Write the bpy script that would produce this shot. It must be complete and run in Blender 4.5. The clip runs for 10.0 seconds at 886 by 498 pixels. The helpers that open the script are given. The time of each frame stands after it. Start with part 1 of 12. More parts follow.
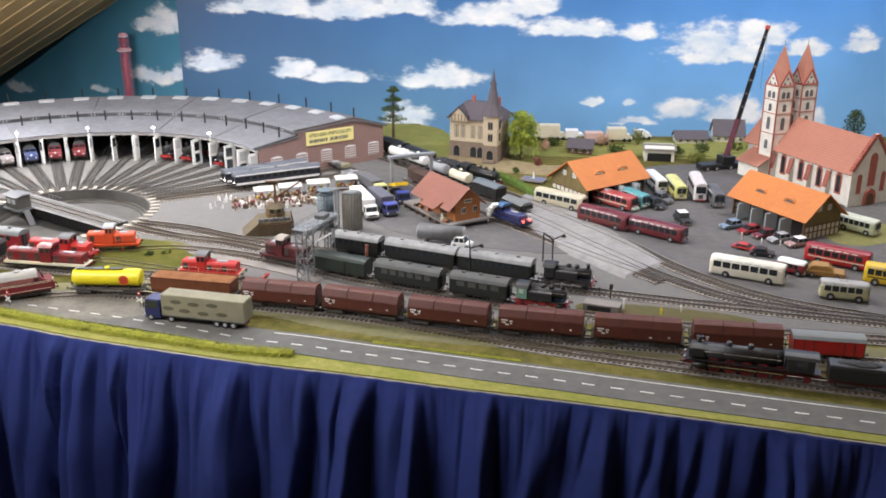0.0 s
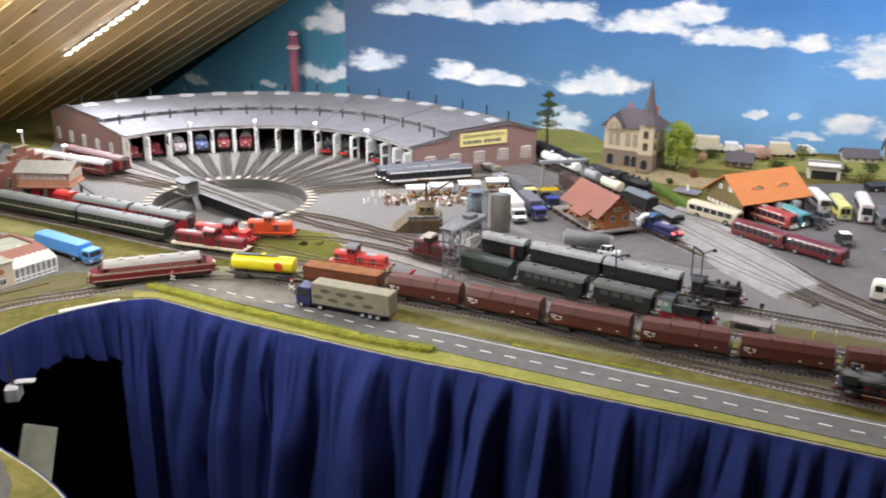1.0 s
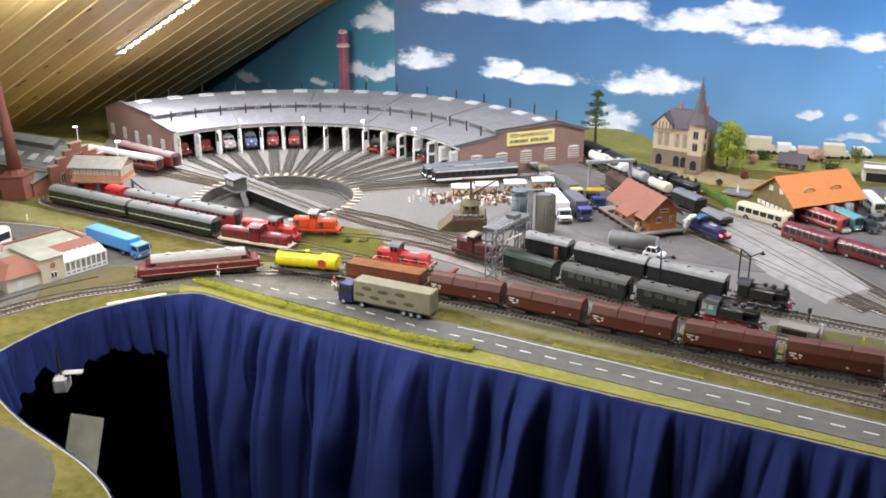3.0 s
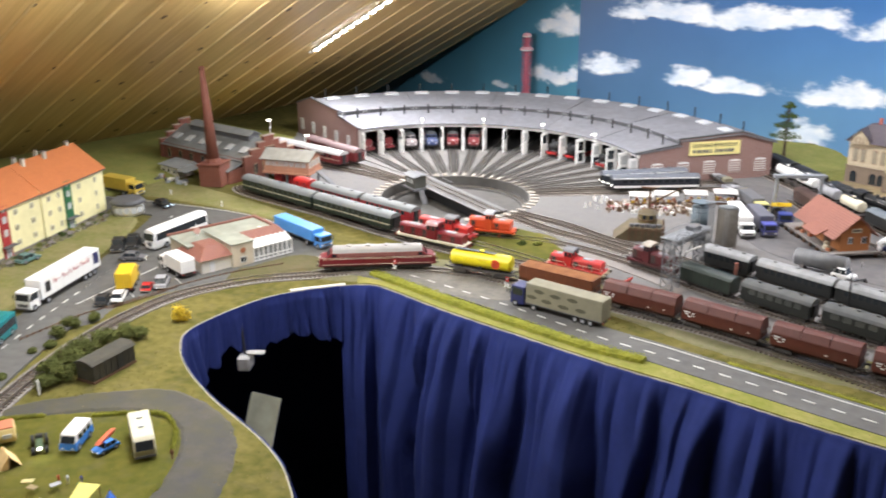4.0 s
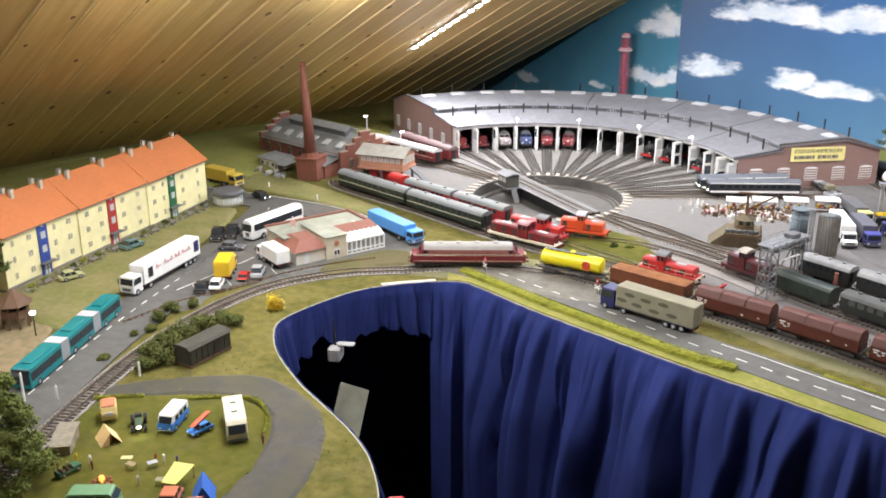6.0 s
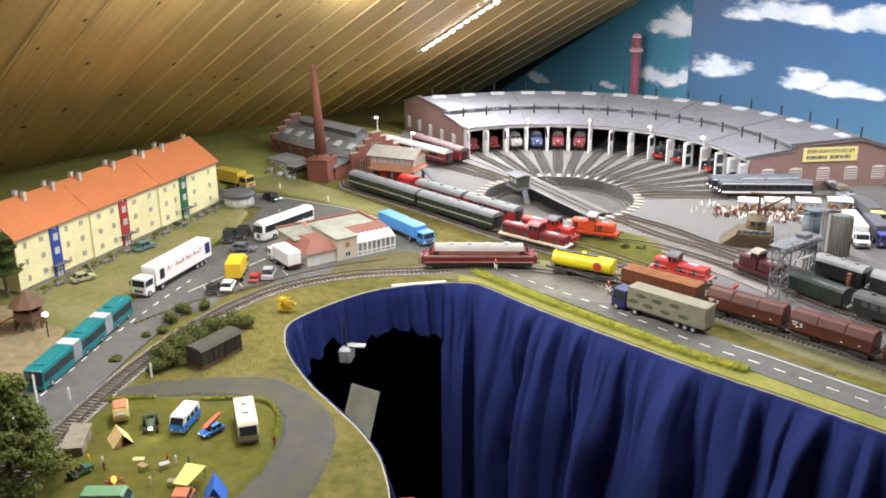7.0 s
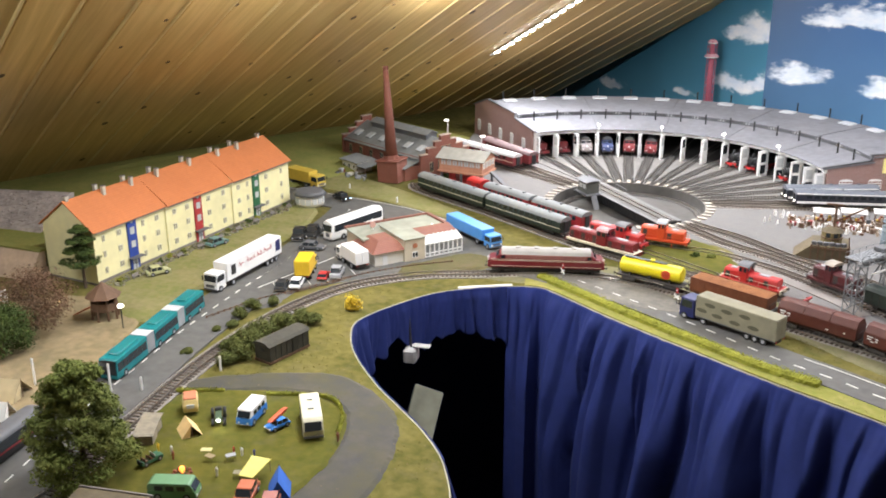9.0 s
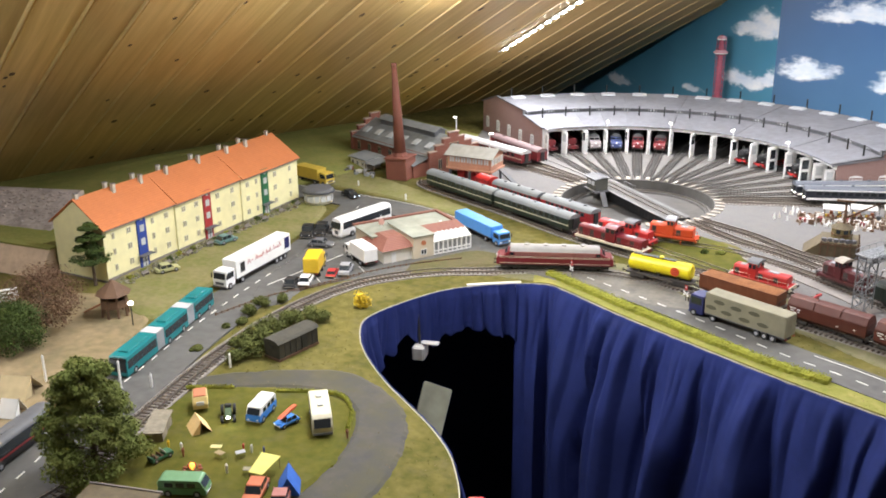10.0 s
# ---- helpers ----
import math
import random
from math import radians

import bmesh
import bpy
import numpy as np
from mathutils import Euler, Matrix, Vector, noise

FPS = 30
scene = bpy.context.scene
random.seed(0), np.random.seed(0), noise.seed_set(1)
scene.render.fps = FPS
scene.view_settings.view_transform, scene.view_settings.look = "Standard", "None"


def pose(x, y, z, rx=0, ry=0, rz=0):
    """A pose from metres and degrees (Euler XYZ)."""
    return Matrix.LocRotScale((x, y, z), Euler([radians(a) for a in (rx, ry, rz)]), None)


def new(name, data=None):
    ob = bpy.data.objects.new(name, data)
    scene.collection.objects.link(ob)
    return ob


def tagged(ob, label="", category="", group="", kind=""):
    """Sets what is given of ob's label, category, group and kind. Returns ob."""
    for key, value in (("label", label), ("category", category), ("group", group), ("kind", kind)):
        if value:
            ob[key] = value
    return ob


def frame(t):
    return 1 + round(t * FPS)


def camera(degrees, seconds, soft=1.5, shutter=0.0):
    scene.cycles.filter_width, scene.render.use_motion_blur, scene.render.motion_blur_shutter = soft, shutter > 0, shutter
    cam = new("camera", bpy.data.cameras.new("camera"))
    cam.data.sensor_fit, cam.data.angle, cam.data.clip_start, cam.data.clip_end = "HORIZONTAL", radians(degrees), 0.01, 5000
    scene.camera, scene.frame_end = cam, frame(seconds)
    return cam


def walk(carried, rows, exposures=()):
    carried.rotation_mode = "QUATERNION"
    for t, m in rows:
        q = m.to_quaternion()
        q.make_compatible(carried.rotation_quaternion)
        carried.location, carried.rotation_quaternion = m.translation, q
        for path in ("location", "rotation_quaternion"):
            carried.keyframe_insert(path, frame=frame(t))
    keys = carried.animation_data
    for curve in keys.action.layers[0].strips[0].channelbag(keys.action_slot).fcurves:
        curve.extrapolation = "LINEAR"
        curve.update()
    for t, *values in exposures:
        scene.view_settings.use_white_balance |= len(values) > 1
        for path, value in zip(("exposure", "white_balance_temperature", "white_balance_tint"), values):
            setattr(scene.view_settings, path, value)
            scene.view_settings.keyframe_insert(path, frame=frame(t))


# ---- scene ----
# A panning shot over a model railway in an attic room. The layout board is z = 0; H0 scale, true model sizes.
cam = camera(49.38, 10.0, soft=1.8, shutter=0.6)
# seconds, eye x y z, yaw, pitch, roll
ROWS = [
    (0.0, 0.0000, -0.0000, 0.6361, -0.26, -19.99, 0.17),
    (0.1, 0.0001, -0.0002, 0.6363, -0.22, -19.99, 0.17),
    (0.2, 0.0004, -0.0012, 0.6368, 0.80, -19.97, 0.19),
    (0.3, 0.0008, -0.0025, 0.6374, 2.40, -19.95, 0.22),
    (0.5, 0.0019, -0.0049, 0.6382, 5.14, -19.91, 0.29),
    (1.0, 0.0061, -0.0090, 0.6370, 9.12, -19.79, 0.48),
    (1.5, 0.0065, -0.0087, 0.6374, 11.34, -19.82, 0.29),
    (2.0, 0.0075, -0.0076, 0.6371, 11.73, -19.87, 0.11),
    (2.2, 0.0082, -0.0072, 0.6371, 11.78, -19.87, 0.11),
    (3.3, 0.0228, -0.0034, 0.6366, 13.25, -19.91, 0.22),
    (3.5, 0.0160, -0.0091, 0.6379, 16.49, -19.85, -0.01),
    (4.0, 0.0113, -0.0127, 0.6378, 22.94, -19.70, 0.00),
    (4.5, 0.0119, -0.0162, 0.6387, 24.92, -19.72, 0.11),
    (5.0, 0.0125, -0.0167, 0.6393, 26.19, -19.74, 0.28),
    (5.5, 0.0130, -0.0186, 0.6395, 28.04, -19.77, 0.26),
    (6.0, 0.0136, -0.0197, 0.6398, 28.63, -19.79, -0.03),
    (7.5, 0.0137, -0.0186, 0.6398, 29.49, -19.70, -0.39),
    (8.0, 0.0134, -0.0191, 0.6399, 29.57, -19.67, -0.19),
    (8.5, 0.0142, -0.0212, 0.6405, 31.75, -19.59, -0.23),
    (9.0, 0.0147, -0.0224, 0.6403, 33.52, -19.52, -0.24),
    (9.5, 0.0155, -0.0228, 0.6408, 33.96, -19.60, -0.46),
    (10.0, 0.0145, -0.0231, 0.6409, 34.05, -19.70, -0.49),
]
walk(cam, [(t, pose(x, y, z, 90 + pitch, 0, yaw) @ pose(0, 0, 0, 0, 0, roll)) for t, x, y, z, yaw, pitch, roll in ROWS],
     [(0.0, -0.06), (2.0, 0.02), (4.0, 0.13), (10.0, 0.15)])

# ---- light ----
world = bpy.data.worlds.new("attic_world")
scene.world = world
world.use_nodes = True
world.node_tree.nodes["Background"].inputs["Color"].default_value = (1.0, 0.95, 0.88, 1)
world.node_tree.nodes["Background"].inputs["Strength"].default_value = 0.012

STRIP_COLOUR = (0.925, 0.935, 1.0)


# ---- materials ----
def mat(name, col, rough=0.6, metal=0.0, var=0.10, scale=90.0, bump=0.15, rand=0.0, spec=0.5, dirt=0.0, emit=0.0, col2=None, stretch=(1, 1, 1)):
    """A principled surface whose colour wanders at two scales, with fine relief, dirt blotches and a piece-by-piece change."""
    m = bpy.data.materials.new(name)
    m.use_nodes = True
    nt = m.node_tree
    n, l = nt.nodes, nt.links
    b = n["Principled BSDF"]
    b.inputs["Roughness"].default_value = rough
    b.inputs["Metallic"].default_value = metal
    b.inputs["Specular IOR Level"].default_value = spec
    tc = n.new("ShaderNodeTexCoord")
    mp = n.new("ShaderNodeMapping")
    mp.inputs["Scale"].default_value = stretch
    l.new(tc.outputs["Object"], mp.inputs["Vector"])
    big = n.new("ShaderNodeTexNoise")
    big.inputs["Scale"].default_value = scale * 0.16
    big.inputs["Detail"].default_value = 4
    fine = n.new("ShaderNodeTexNoise")
    fine.inputs["Scale"].default_value = scale
    fine.inputs["Detail"].default_value = 6
    l.new(mp.outputs["Vector"], big.inputs["Vector"])
    l.new(mp.outputs["Vector"], fine.inputs["Vector"])
    mx = n.new("ShaderNodeMix")
    mx.data_type = "RGBA"
    c2 = col2 or tuple(c * 0.55 for c in col)
    mx.inputs["A"].default_value = (*col, 1)
    mx.inputs["B"].default_value = (*c2, 1)
    add = n.new("ShaderNodeMath")
    add.operation = "ADD"
    l.new(big.outputs["Fac"], add.inputs[0])
    l.new(fine.outputs["Fac"], add.inputs[1])
    rg = n.new("ShaderNodeMapRange")
    rg.inputs["From Min"].default_value = 0.75
    rg.inputs["From Max"].default_value = 1.30
    rg.inputs["To Min"].default_value = 0.0
    rg.inputs["To Max"].default_value = min(1.0, var * 5)
    l.new(add.outputs[0], rg.inputs["Value"])
    l.new(rg.outputs["Result"], mx.inputs["Factor"])
    out = mx.outputs["Result"]
    if dirt:
        dn = n.new("ShaderNodeTexNoise")
        dn.inputs["Scale"].default_value = scale * 0.4
        dn.inputs["Detail"].default_value = 8
        dn.inputs["Roughness"].default_value = 0.7
        l.new(mp.outputs["Vector"], dn.inputs["Vector"])
        r2 = n.new("ShaderNodeMapRange")
        r2.inputs["From Min"].default_value = 0.5
        r2.inputs["From Max"].default_value = 0.75
        r2.inputs["To Max"].default_value = dirt
        l.new(dn.outputs["Fac"], r2.inputs["Value"])
        m2 = n.new("ShaderNodeMix")
        m2.data_type = "RGBA"
        m2.inputs["B"].default_value = (0.09, 0.075, 0.06, 1)
        l.new(out, m2.inputs["A"])
        l.new(r2.outputs["Result"], m2.inputs["Factor"])
        out = m2.outputs["Result"]
    if rand:
        oi = n.new("ShaderNodeObjectInfo")
        hs = n.new("ShaderNodeHueSaturation")
        r3 = n.new("ShaderNodeMapRange")
        r3.inputs["To Min"].default_value = 1 - rand
        r3.inputs["To Max"].default_value = 1 + rand
        l.new(oi.outputs["Random"], r3.inputs["Value"])
        l.new(r3.outputs["Result"], hs.inputs["Value"])
        l.new(out, hs.inputs["Color"])
        out = hs.outputs["Color"]
    l.new(out, b.inputs["Base Color"])
    if bump:
        bp = n.new("ShaderNodeBump")
        bp.inputs["Strength"].default_value = bump
        bp.inputs["Distance"].default_value = 0.001
        l.new(fine.outputs["Fac"], bp.inputs["Height"])
        l.new(bp.outputs["Normal"], b.inputs["Normal"])
    if emit:
        b.inputs["Emission Color"].default_value = (*col, 1)
        b.inputs["Emission Strength"].default_value = emit
    return m


def masonry(name, col, col2, mortar, bw, bh, rough=0.85, gap=0.12):
    """Moulded brick or block courses, at model size."""
    m = mat(name, col, rough, var=0.12, scale=160, bump=0.1)
    nt = m.node_tree
    n, l = nt.nodes, nt.links
    b = n["Principled BSDF"]
    br = n.new("ShaderNodeTexBrick")
    br.inputs["Color1"].default_value = (*col, 1)
    br.inputs["Color2"].default_value = (*col2, 1)
    br.inputs["Mortar"].default_value = (*mortar, 1)
    br.inputs["Scale"].default_value = 1.0
    br.inputs["Brick Width"].default_value = bw
    br.inputs["Row Height"].default_value = bh
    br.inputs["Mortar Size"].default_value = bh * gap
    tc = n.new("ShaderNodeTexCoord")
    sx = n.new("ShaderNodeSeparateXYZ")
    cb = n.new("ShaderNodeCombineXYZ")
    ad = n.new("ShaderNodeMath")
    l.new(tc.outputs["Object"], sx.inputs[0])
    l.new(sx.outputs["X"], ad.inputs[0])
    l.new(sx.outputs["Y"], ad.inputs[1])
    l.new(ad.outputs[0], cb.inputs["X"])
    l.new(sx.outputs["Z"], cb.inputs["Y"])
    l.new(cb.outputs[0], br.inputs["Vector"])
    old = b.inputs["Base Color"].links[0].from_socket
    mx = n.new("ShaderNodeMix")
    mx.data_type = "RGBA"
    mx.inputs["Factor"].default_value = 0.65
    l.new(old, mx.inputs["A"])
    l.new(br.outputs["Color"], mx.inputs["B"])
    l.new(mx.outputs["Result"], b.inputs["Base Color"])
    return m


def rows_mat(name, col, col2, step, axis="X", rough=0.7, strength=0.6):
    """Roof tiles or boards in fine regular rows, as moulded in plastic sheet."""
    m = mat(name, col, rough, var=0.12, scale=110, bump=0.0, col2=col2)
    nt = m.node_tree
    n, l = nt.nodes, nt.links
    w = n.new("ShaderNodeTexWave")
    w.bands_direction = axis
    w.inputs["Scale"].default_value = 0.314 / step
    w.inputs["Distortion"].default_value = 0.2
    tc = n.new("ShaderNodeTexCoord")
    l.new(tc.outputs["Object"], w.inputs["Vector"])
    bp = n.new("ShaderNodeBump")
    bp.inputs["Strength"].default_value = strength
    bp.inputs["Distance"].default_value = 0.0006
    l.new(w.outputs["Fac"], bp.inputs["Height"])
    l.new(bp.outputs["Normal"], n["Principled BSDF"].inputs["Normal"])
    return m


def glass_mat(name, col=(0.02, 0.025, 0.03), rough=0.12):
    return mat(name, col, rough, var=0.03, bump=0.0, spec=0.7)


grass = mat("static_grass", (0.072, 0.069, 0.014), 0.95, var=0.36, scale=60, bump=1.0, col2=(0.158, 0.132, 0.040), dirt=0.35, spec=0.1)
lawn = mat("camp_lawn", (0.066, 0.070, 0.011), 0.95, var=0.36, scale=70, bump=1.0, col2=(0.115, 0.103, 0.020), dirt=0.35, spec=0.1)
dry_lawn = mat("dry_lawn", (0.165, 0.17, 0.055), 0.95, var=0.2, scale=100, bump=1.0, col2=(0.24, 0.21, 0.10), dirt=0.25, spec=0.1)
hill_grass = mat("hill_grass", (0.20, 0.215, 0.06), 0.95, var=0.2, scale=120, bump=1.0, col2=(0.27, 0.25, 0.08), dirt=0.2, spec=0.1)
asphalt = mat("painted_asphalt", (0.108, 0.105, 0.097), 0.85, var=0.24, scale=60, bump=0.4, col2=(0.070, 0.067, 0.062), dirt=0.32)
camp_asphalt = mat("worn_camp_asphalt", (0.044, 0.042, 0.039), 0.9, var=0.5, scale=32, bump=0.5, col2=(0.062, 0.056, 0.024), dirt=0.7)
dark_asphalt = mat("dark_asphalt", (0.082, 0.078, 0.080), 0.85, var=0.2, scale=50, bump=0.3, col2=(0.125, 0.115, 0.11), dirt=0.2)
yard = mat("yard_gravel", (0.128, 0.123, 0.120), 0.95, var=0.2, scale=240, bump=0.9, col2=(0.15, 0.14, 0.13), dirt=0.4)
pale_sand = mat("pale_sand", (0.30, 0.225, 0.125), 0.95, var=0.25, scale=60, bump=0.8, col2=(0.17, 0.135, 0.065), dirt=0.3)
earth = mat("earth_shoulder", (0.175, 0.155, 0.085), 0.95, var=0.2, scale=120, bump=0.9, col2=(0.13, 0.13, 0.05), dirt=0.3)
ballast = mat("ballast", (0.29, 0.265, 0.235), 0.95, var=0.2, scale=420, bump=1.0, col2=(0.13, 0.11, 0.10), dirt=0.4)
concrete = mat("concrete_slab", (0.22, 0.195, 0.175), 0.85, var=0.16, scale=90, bump=0.4, col2=(0.16, 0.14, 0.125), dirt=0.35)
stone_rim = mat("stone_rim", (0.37, 0.33, 0.27), 0.85, var=0.14, scale=120, bump=0.4, dirt=0.3, rand=0.15)
sleeper_m = mat("sleeper_brown", (0.10, 0.075, 0.055), 0.8, var=0.15, scale=300, bump=0.3, rand=0.2)
rail_m = mat("rail_nickel", (0.42, 0.38, 0.34), 0.35, metal=0.9, var=0.1, scale=300)
white_line = mat("road_paint", (0.75, 0.73, 0.68), 0.8, var=0.1, scale=300, bump=0.1, dirt=0.3)
trim_wood = mat("rim_wood", (0.40, 0.37, 0.29), 0.7, var=0.16, scale=40, dirt=0.4)
trim_white = mat("edge_white", (0.72, 0.68, 0.58), 0.6, var=0.1, scale=30, dirt=0.2)
black = mat("black_plastic", (0.018, 0.018, 0.018), 0.5, var=0.15, scale=200)
soot = mat("soot_black", (0.017, 0.017, 0.018), 0.45, var=0.15, scale=150, dirt=0.15)
tyre = mat("tyre", (0.02, 0.02, 0.02), 0.8, var=0.1)
chassis = mat("chassis_grime", (0.05, 0.042, 0.036), 0.8, var=0.15, scale=200)
glass = glass_mat("dark_glass")
glass_pale = mat("pale_pane", (0.55, 0.56, 0.55), 0.25, var=0.1, scale=60, bump=0.0)
white = mat("white_plastic", (0.80, 0.79, 0.76), 0.45, var=0.05, scale=60, bump=0.05)
cream = mat("cream_paint", (0.66, 0.60, 0.45), 0.45, var=0.06, scale=60, bump=0.05)
chrome = mat("chrome", (0.7, 0.7, 0.7), 0.25, metal=1.0, var=0.03, bump=0.0)
grey = mat("grey_plastic", (0.33, 0.33, 0.34), 0.6, var=0.1, scale=80)
roof_grey = mat("roof_felt_grey", (0.19, 0.19, 0.205), 0.85, var=0.12, scale=60, bump=0.25, dirt=0.2)
dark_grey = mat("dark_grey", (0.12, 0.12, 0.125), 0.6, var=0.12, scale=80)
rust = mat("rust_brown", (0.20, 0.065, 0.035), 0.75, var=0.16, scale=120, bump=0.2, col2=(0.11, 0.035, 0.022))
hopper_red = mat("wagon_oxide_red", (0.095, 0.026, 0.016), 0.55, var=0.14, scale=70, bump=0.1, col2=(0.062, 0.018, 0.012), dirt=0.2, spec=0.3)
hopper_top = mat("wagon_orange_brown", (0.155, 0.050, 0.021), 0.6, var=0.14, scale=70, bump=0.2, dirt=0.2, spec=0.3)
ore = mat("ore_load", (0.26, 0.115, 0.05), 0.95, var=0.25, scale=260, bump=1.0, col2=(0.14, 0.06, 0.03), spec=0.1)
maroon = mat("maroon_gloss", (0.16, 0.012, 0.018), 0.3, var=0.08, scale=60, bump=0.03)
red = mat("signal_red", (0.46, 0.022, 0.02), 0.4, var=0.08, scale=60, bump=0.05)
crimson = mat("dull_crimson", (0.28, 0.02, 0.025), 0.4, var=0.08, scale=60, bump=0.05)
orange = mat("orange_red", (0.60, 0.075, 0.018), 0.45, var=0.08, scale=60, bump=0.05)
yellow = mat("lemon_yellow", (0.72, 0.60, 0.012), 0.35, var=0.05, scale=50, bump=0.03)
amber = mat("amber_yellow", (0.70, 0.46, 0.02), 0.45, var=0.08, scale=50)
teal = mat("teal_paint", (0.008, 0.175, 0.185), 0.35, var=0.06, scale=50, bump=0.03)
pale_teal = mat("pale_teal", (0.085, 0.29, 0.31), 0.4, var=0.06, scale=50)
blue = mat("bright_blue", (0.03, 0.20, 0.62), 0.4, var=0.08, scale=50)
sky_blue = mat("sky_blue_paint", (0.08, 0.29, 0.68), 0.45, var=0.08, scale=50)
navy = mat("navy_paint", (0.018, 0.022, 0.10), 0.35, var=0.08, scale=50)
violet_blue = mat("violet_blue", (0.08, 0.09, 0.32), 0.4, var=0.08, scale=50)
khaki = mat("khaki_tarpaulin", (0.23, 0.21, 0.14), 0.8, var=0.12, scale=60, bump=0.3, dirt=0.15)
khaki_dark = mat("khaki_patch", (0.09, 0.085, 0.05), 0.8, var=0.12, scale=90)
bottle_green = mat("bottle_green", (0.018, 0.028, 0.020), 0.45, var=0.1, scale=60, bump=0.05)
dark_olive = mat("dark_olive_coach", (0.011, 0.013, 0.010), 0.6, var=0.12, scale=60, bump=0.05)
coach_roof = mat("coach_roof_grey", (0.17, 0.18, 0.18), 0.6, var=0.1, scale=60, bump=0.05)
dim_roof = mat("coach_roof_dim", (0.27, 0.27, 0.265), 0.6, var=0.2, scale=60, bump=0.1, dirt=0.4)
sooty_coach = mat("sooty_coach", (0.009, 0.010, 0.009), 0.6, var=0.12, scale=60, bump=0.05)
green = mat("mid_green", (0.03, 0.20, 0.07), 0.45, var=0.08, scale=60)
brick = masonry("brick_red", (0.21, 0.062, 0.038), (0.155, 0.045, 0.028), (0.20, 0.11, 0.08), 0.0065, 0.0022)
brick_rh = masonry("brick_weathered", (0.29, 0.165, 0.14), (0.23, 0.12, 0.105), (0.34, 0.27, 0.24), 0.0065, 0.0022)
brick_brown = masonry("brick_orange_brown", (0.42, 0.16, 0.05), (0.36, 0.13, 0.04), (0.38, 0.17, 0.07), 0.0065, 0.0022)
sandstone = masonry("sandstone", (0.56, 0.47, 0.33), (0.48, 0.39, 0.27), (0.36, 0.29, 0.20), 0.012, 0.006)
dark_stone = masonry("dark_stone", (0.24, 0.18, 0.13), (0.19, 0.14, 0.10), (0.13, 0.10, 0.08), 0.009, 0.005)
church_wall = mat("church_plaster", (0.84, 0.81, 0.72), 0.8, var=0.1, scale=60, bump=0.15, dirt=0.1)
church_red = mat("church_red_stone", (0.44, 0.13, 0.095), 0.8, var=0.12, scale=90, bump=0.2)
tile_orange = rows_mat("orange_roof_tiles", (0.54, 0.185, 0.045), (0.44, 0.14, 0.038), 0.004, "Y")
tile_apt = rows_mat("orange_red_roof_tiles", (0.54, 0.175, 0.055), (0.44, 0.135, 0.042), 0.004, "Y")
tile_red = rows_mat("salmon_roof_tiles", (0.40, 0.165, 0.11), (0.32, 0.13, 0.085), 0.004, "Y")
tile_brown = rows_mat("brown_red_roof_tiles", (0.215, 0.082, 0.055), (0.165, 0.060, 0.042), 0.004, "Y")
slate = rows_mat("slate_roof", (0.10, 0.082, 0.095), (0.07, 0.06, 0.07), 0.004, "Y")
apt_wall = mat("pale_yellow_render", (0.83, 0.76, 0.43), 0.8, var=0.06, scale=60, bump=0.2, dirt=0.06)
timber = mat("timber_brown", (0.14, 0.075, 0.04), 0.75, var=0.15, scale=150, bump=0.3)
timber_light = mat("timber_orange", (0.45, 0.16, 0.075), 0.7, var=0.12, scale=120, bump=0.2)
plank_olive = mat("gable_planks", (0.20, 0.15, 0.055), 0.75, var=0.14, scale=90, bump=0.3)
moss_concrete = mat("moss_concrete", (0.13, 0.10, 0.055), 0.9, var=0.18, scale=120, bump=0.5, dirt=0.4)
steel_grey = mat("steel_grey", (0.30, 0.32, 0.34), 0.5, metal=0.3, var=0.1, scale=120)
silo_blue = mat("silo_blue_grey", (0.12, 0.155, 0.175), 0.6, var=0.16, scale=80, dirt=0.15)
silo_beige = mat("silo_beige", (0.22, 0.20, 0.17), 0.7, var=0.16, scale=80, dirt=0.2)
leaf_dark = mat("foliage_dark", (0.045, 0.065, 0.022), 0.9, var=0.2, scale=300, bump=0.6, col2=(0.07, 0.10, 0.02), spec=0.15)
leaf_mid = mat("foliage_mid", (0.19, 0.20, 0.05), 0.9, var=0.2, scale=300, bump=0.6, col2=(0.09, 0.11, 0.022), spec=0.15)
leaf_tree = mat("foliage_fresh", (0.105, 0.135, 0.030), 0.9, var=0.2, scale=120, bump=0.6, col2=(0.16, 0.175, 0.048), spec=0.15)
leaf_scrub = mat("foliage_scrub", (0.105, 0.115, 0.034), 0.95, var=0.2, scale=200, bump=0.6, col2=(0.065, 0.075, 0.022), spec=0.1)
leaf_bright = mat("foliage_bright", (0.36, 0.42, 0.07), 0.9, var=0.2, scale=300, bump=0.6, col2=(0.22, 0.28, 0.04), spec=0.15)
leaf_purple = mat("foliage_brown_pink", (0.20, 0.115, 0.07), 0.9, var=0.2, scale=300, bump=0.6, col2=(0.10, 0.065, 0.04), spec=0.15)
leaf_pink = mat("blossom_pink", (0.66, 0.42, 0.30), 0.9, var=0.15, scale=300, bump=0.5)
leaf_yellow = mat("foliage_yellow", (0.62, 0.45, 0.02), 0.9, var=0.2, scale=300, bump=0.6, col2=(0.42, 0.27, 0.01))
hedge_m = mat("hedge_green", (0.30, 0.30, 0.045), 0.95, var=0.22, scale=400, bump=1.0, col2=(0.17, 0.18, 0.03), spec=0.1)
coal = mat("coal", (0.03, 0.03, 0.032), 0.8, var=0.15, scale=500, bump=1.0)
lamp_glow = mat("lamp_glow", (1.0, 0.95, 0.85), 0.5, emit=6.0, var=0.0, bump=0.0)
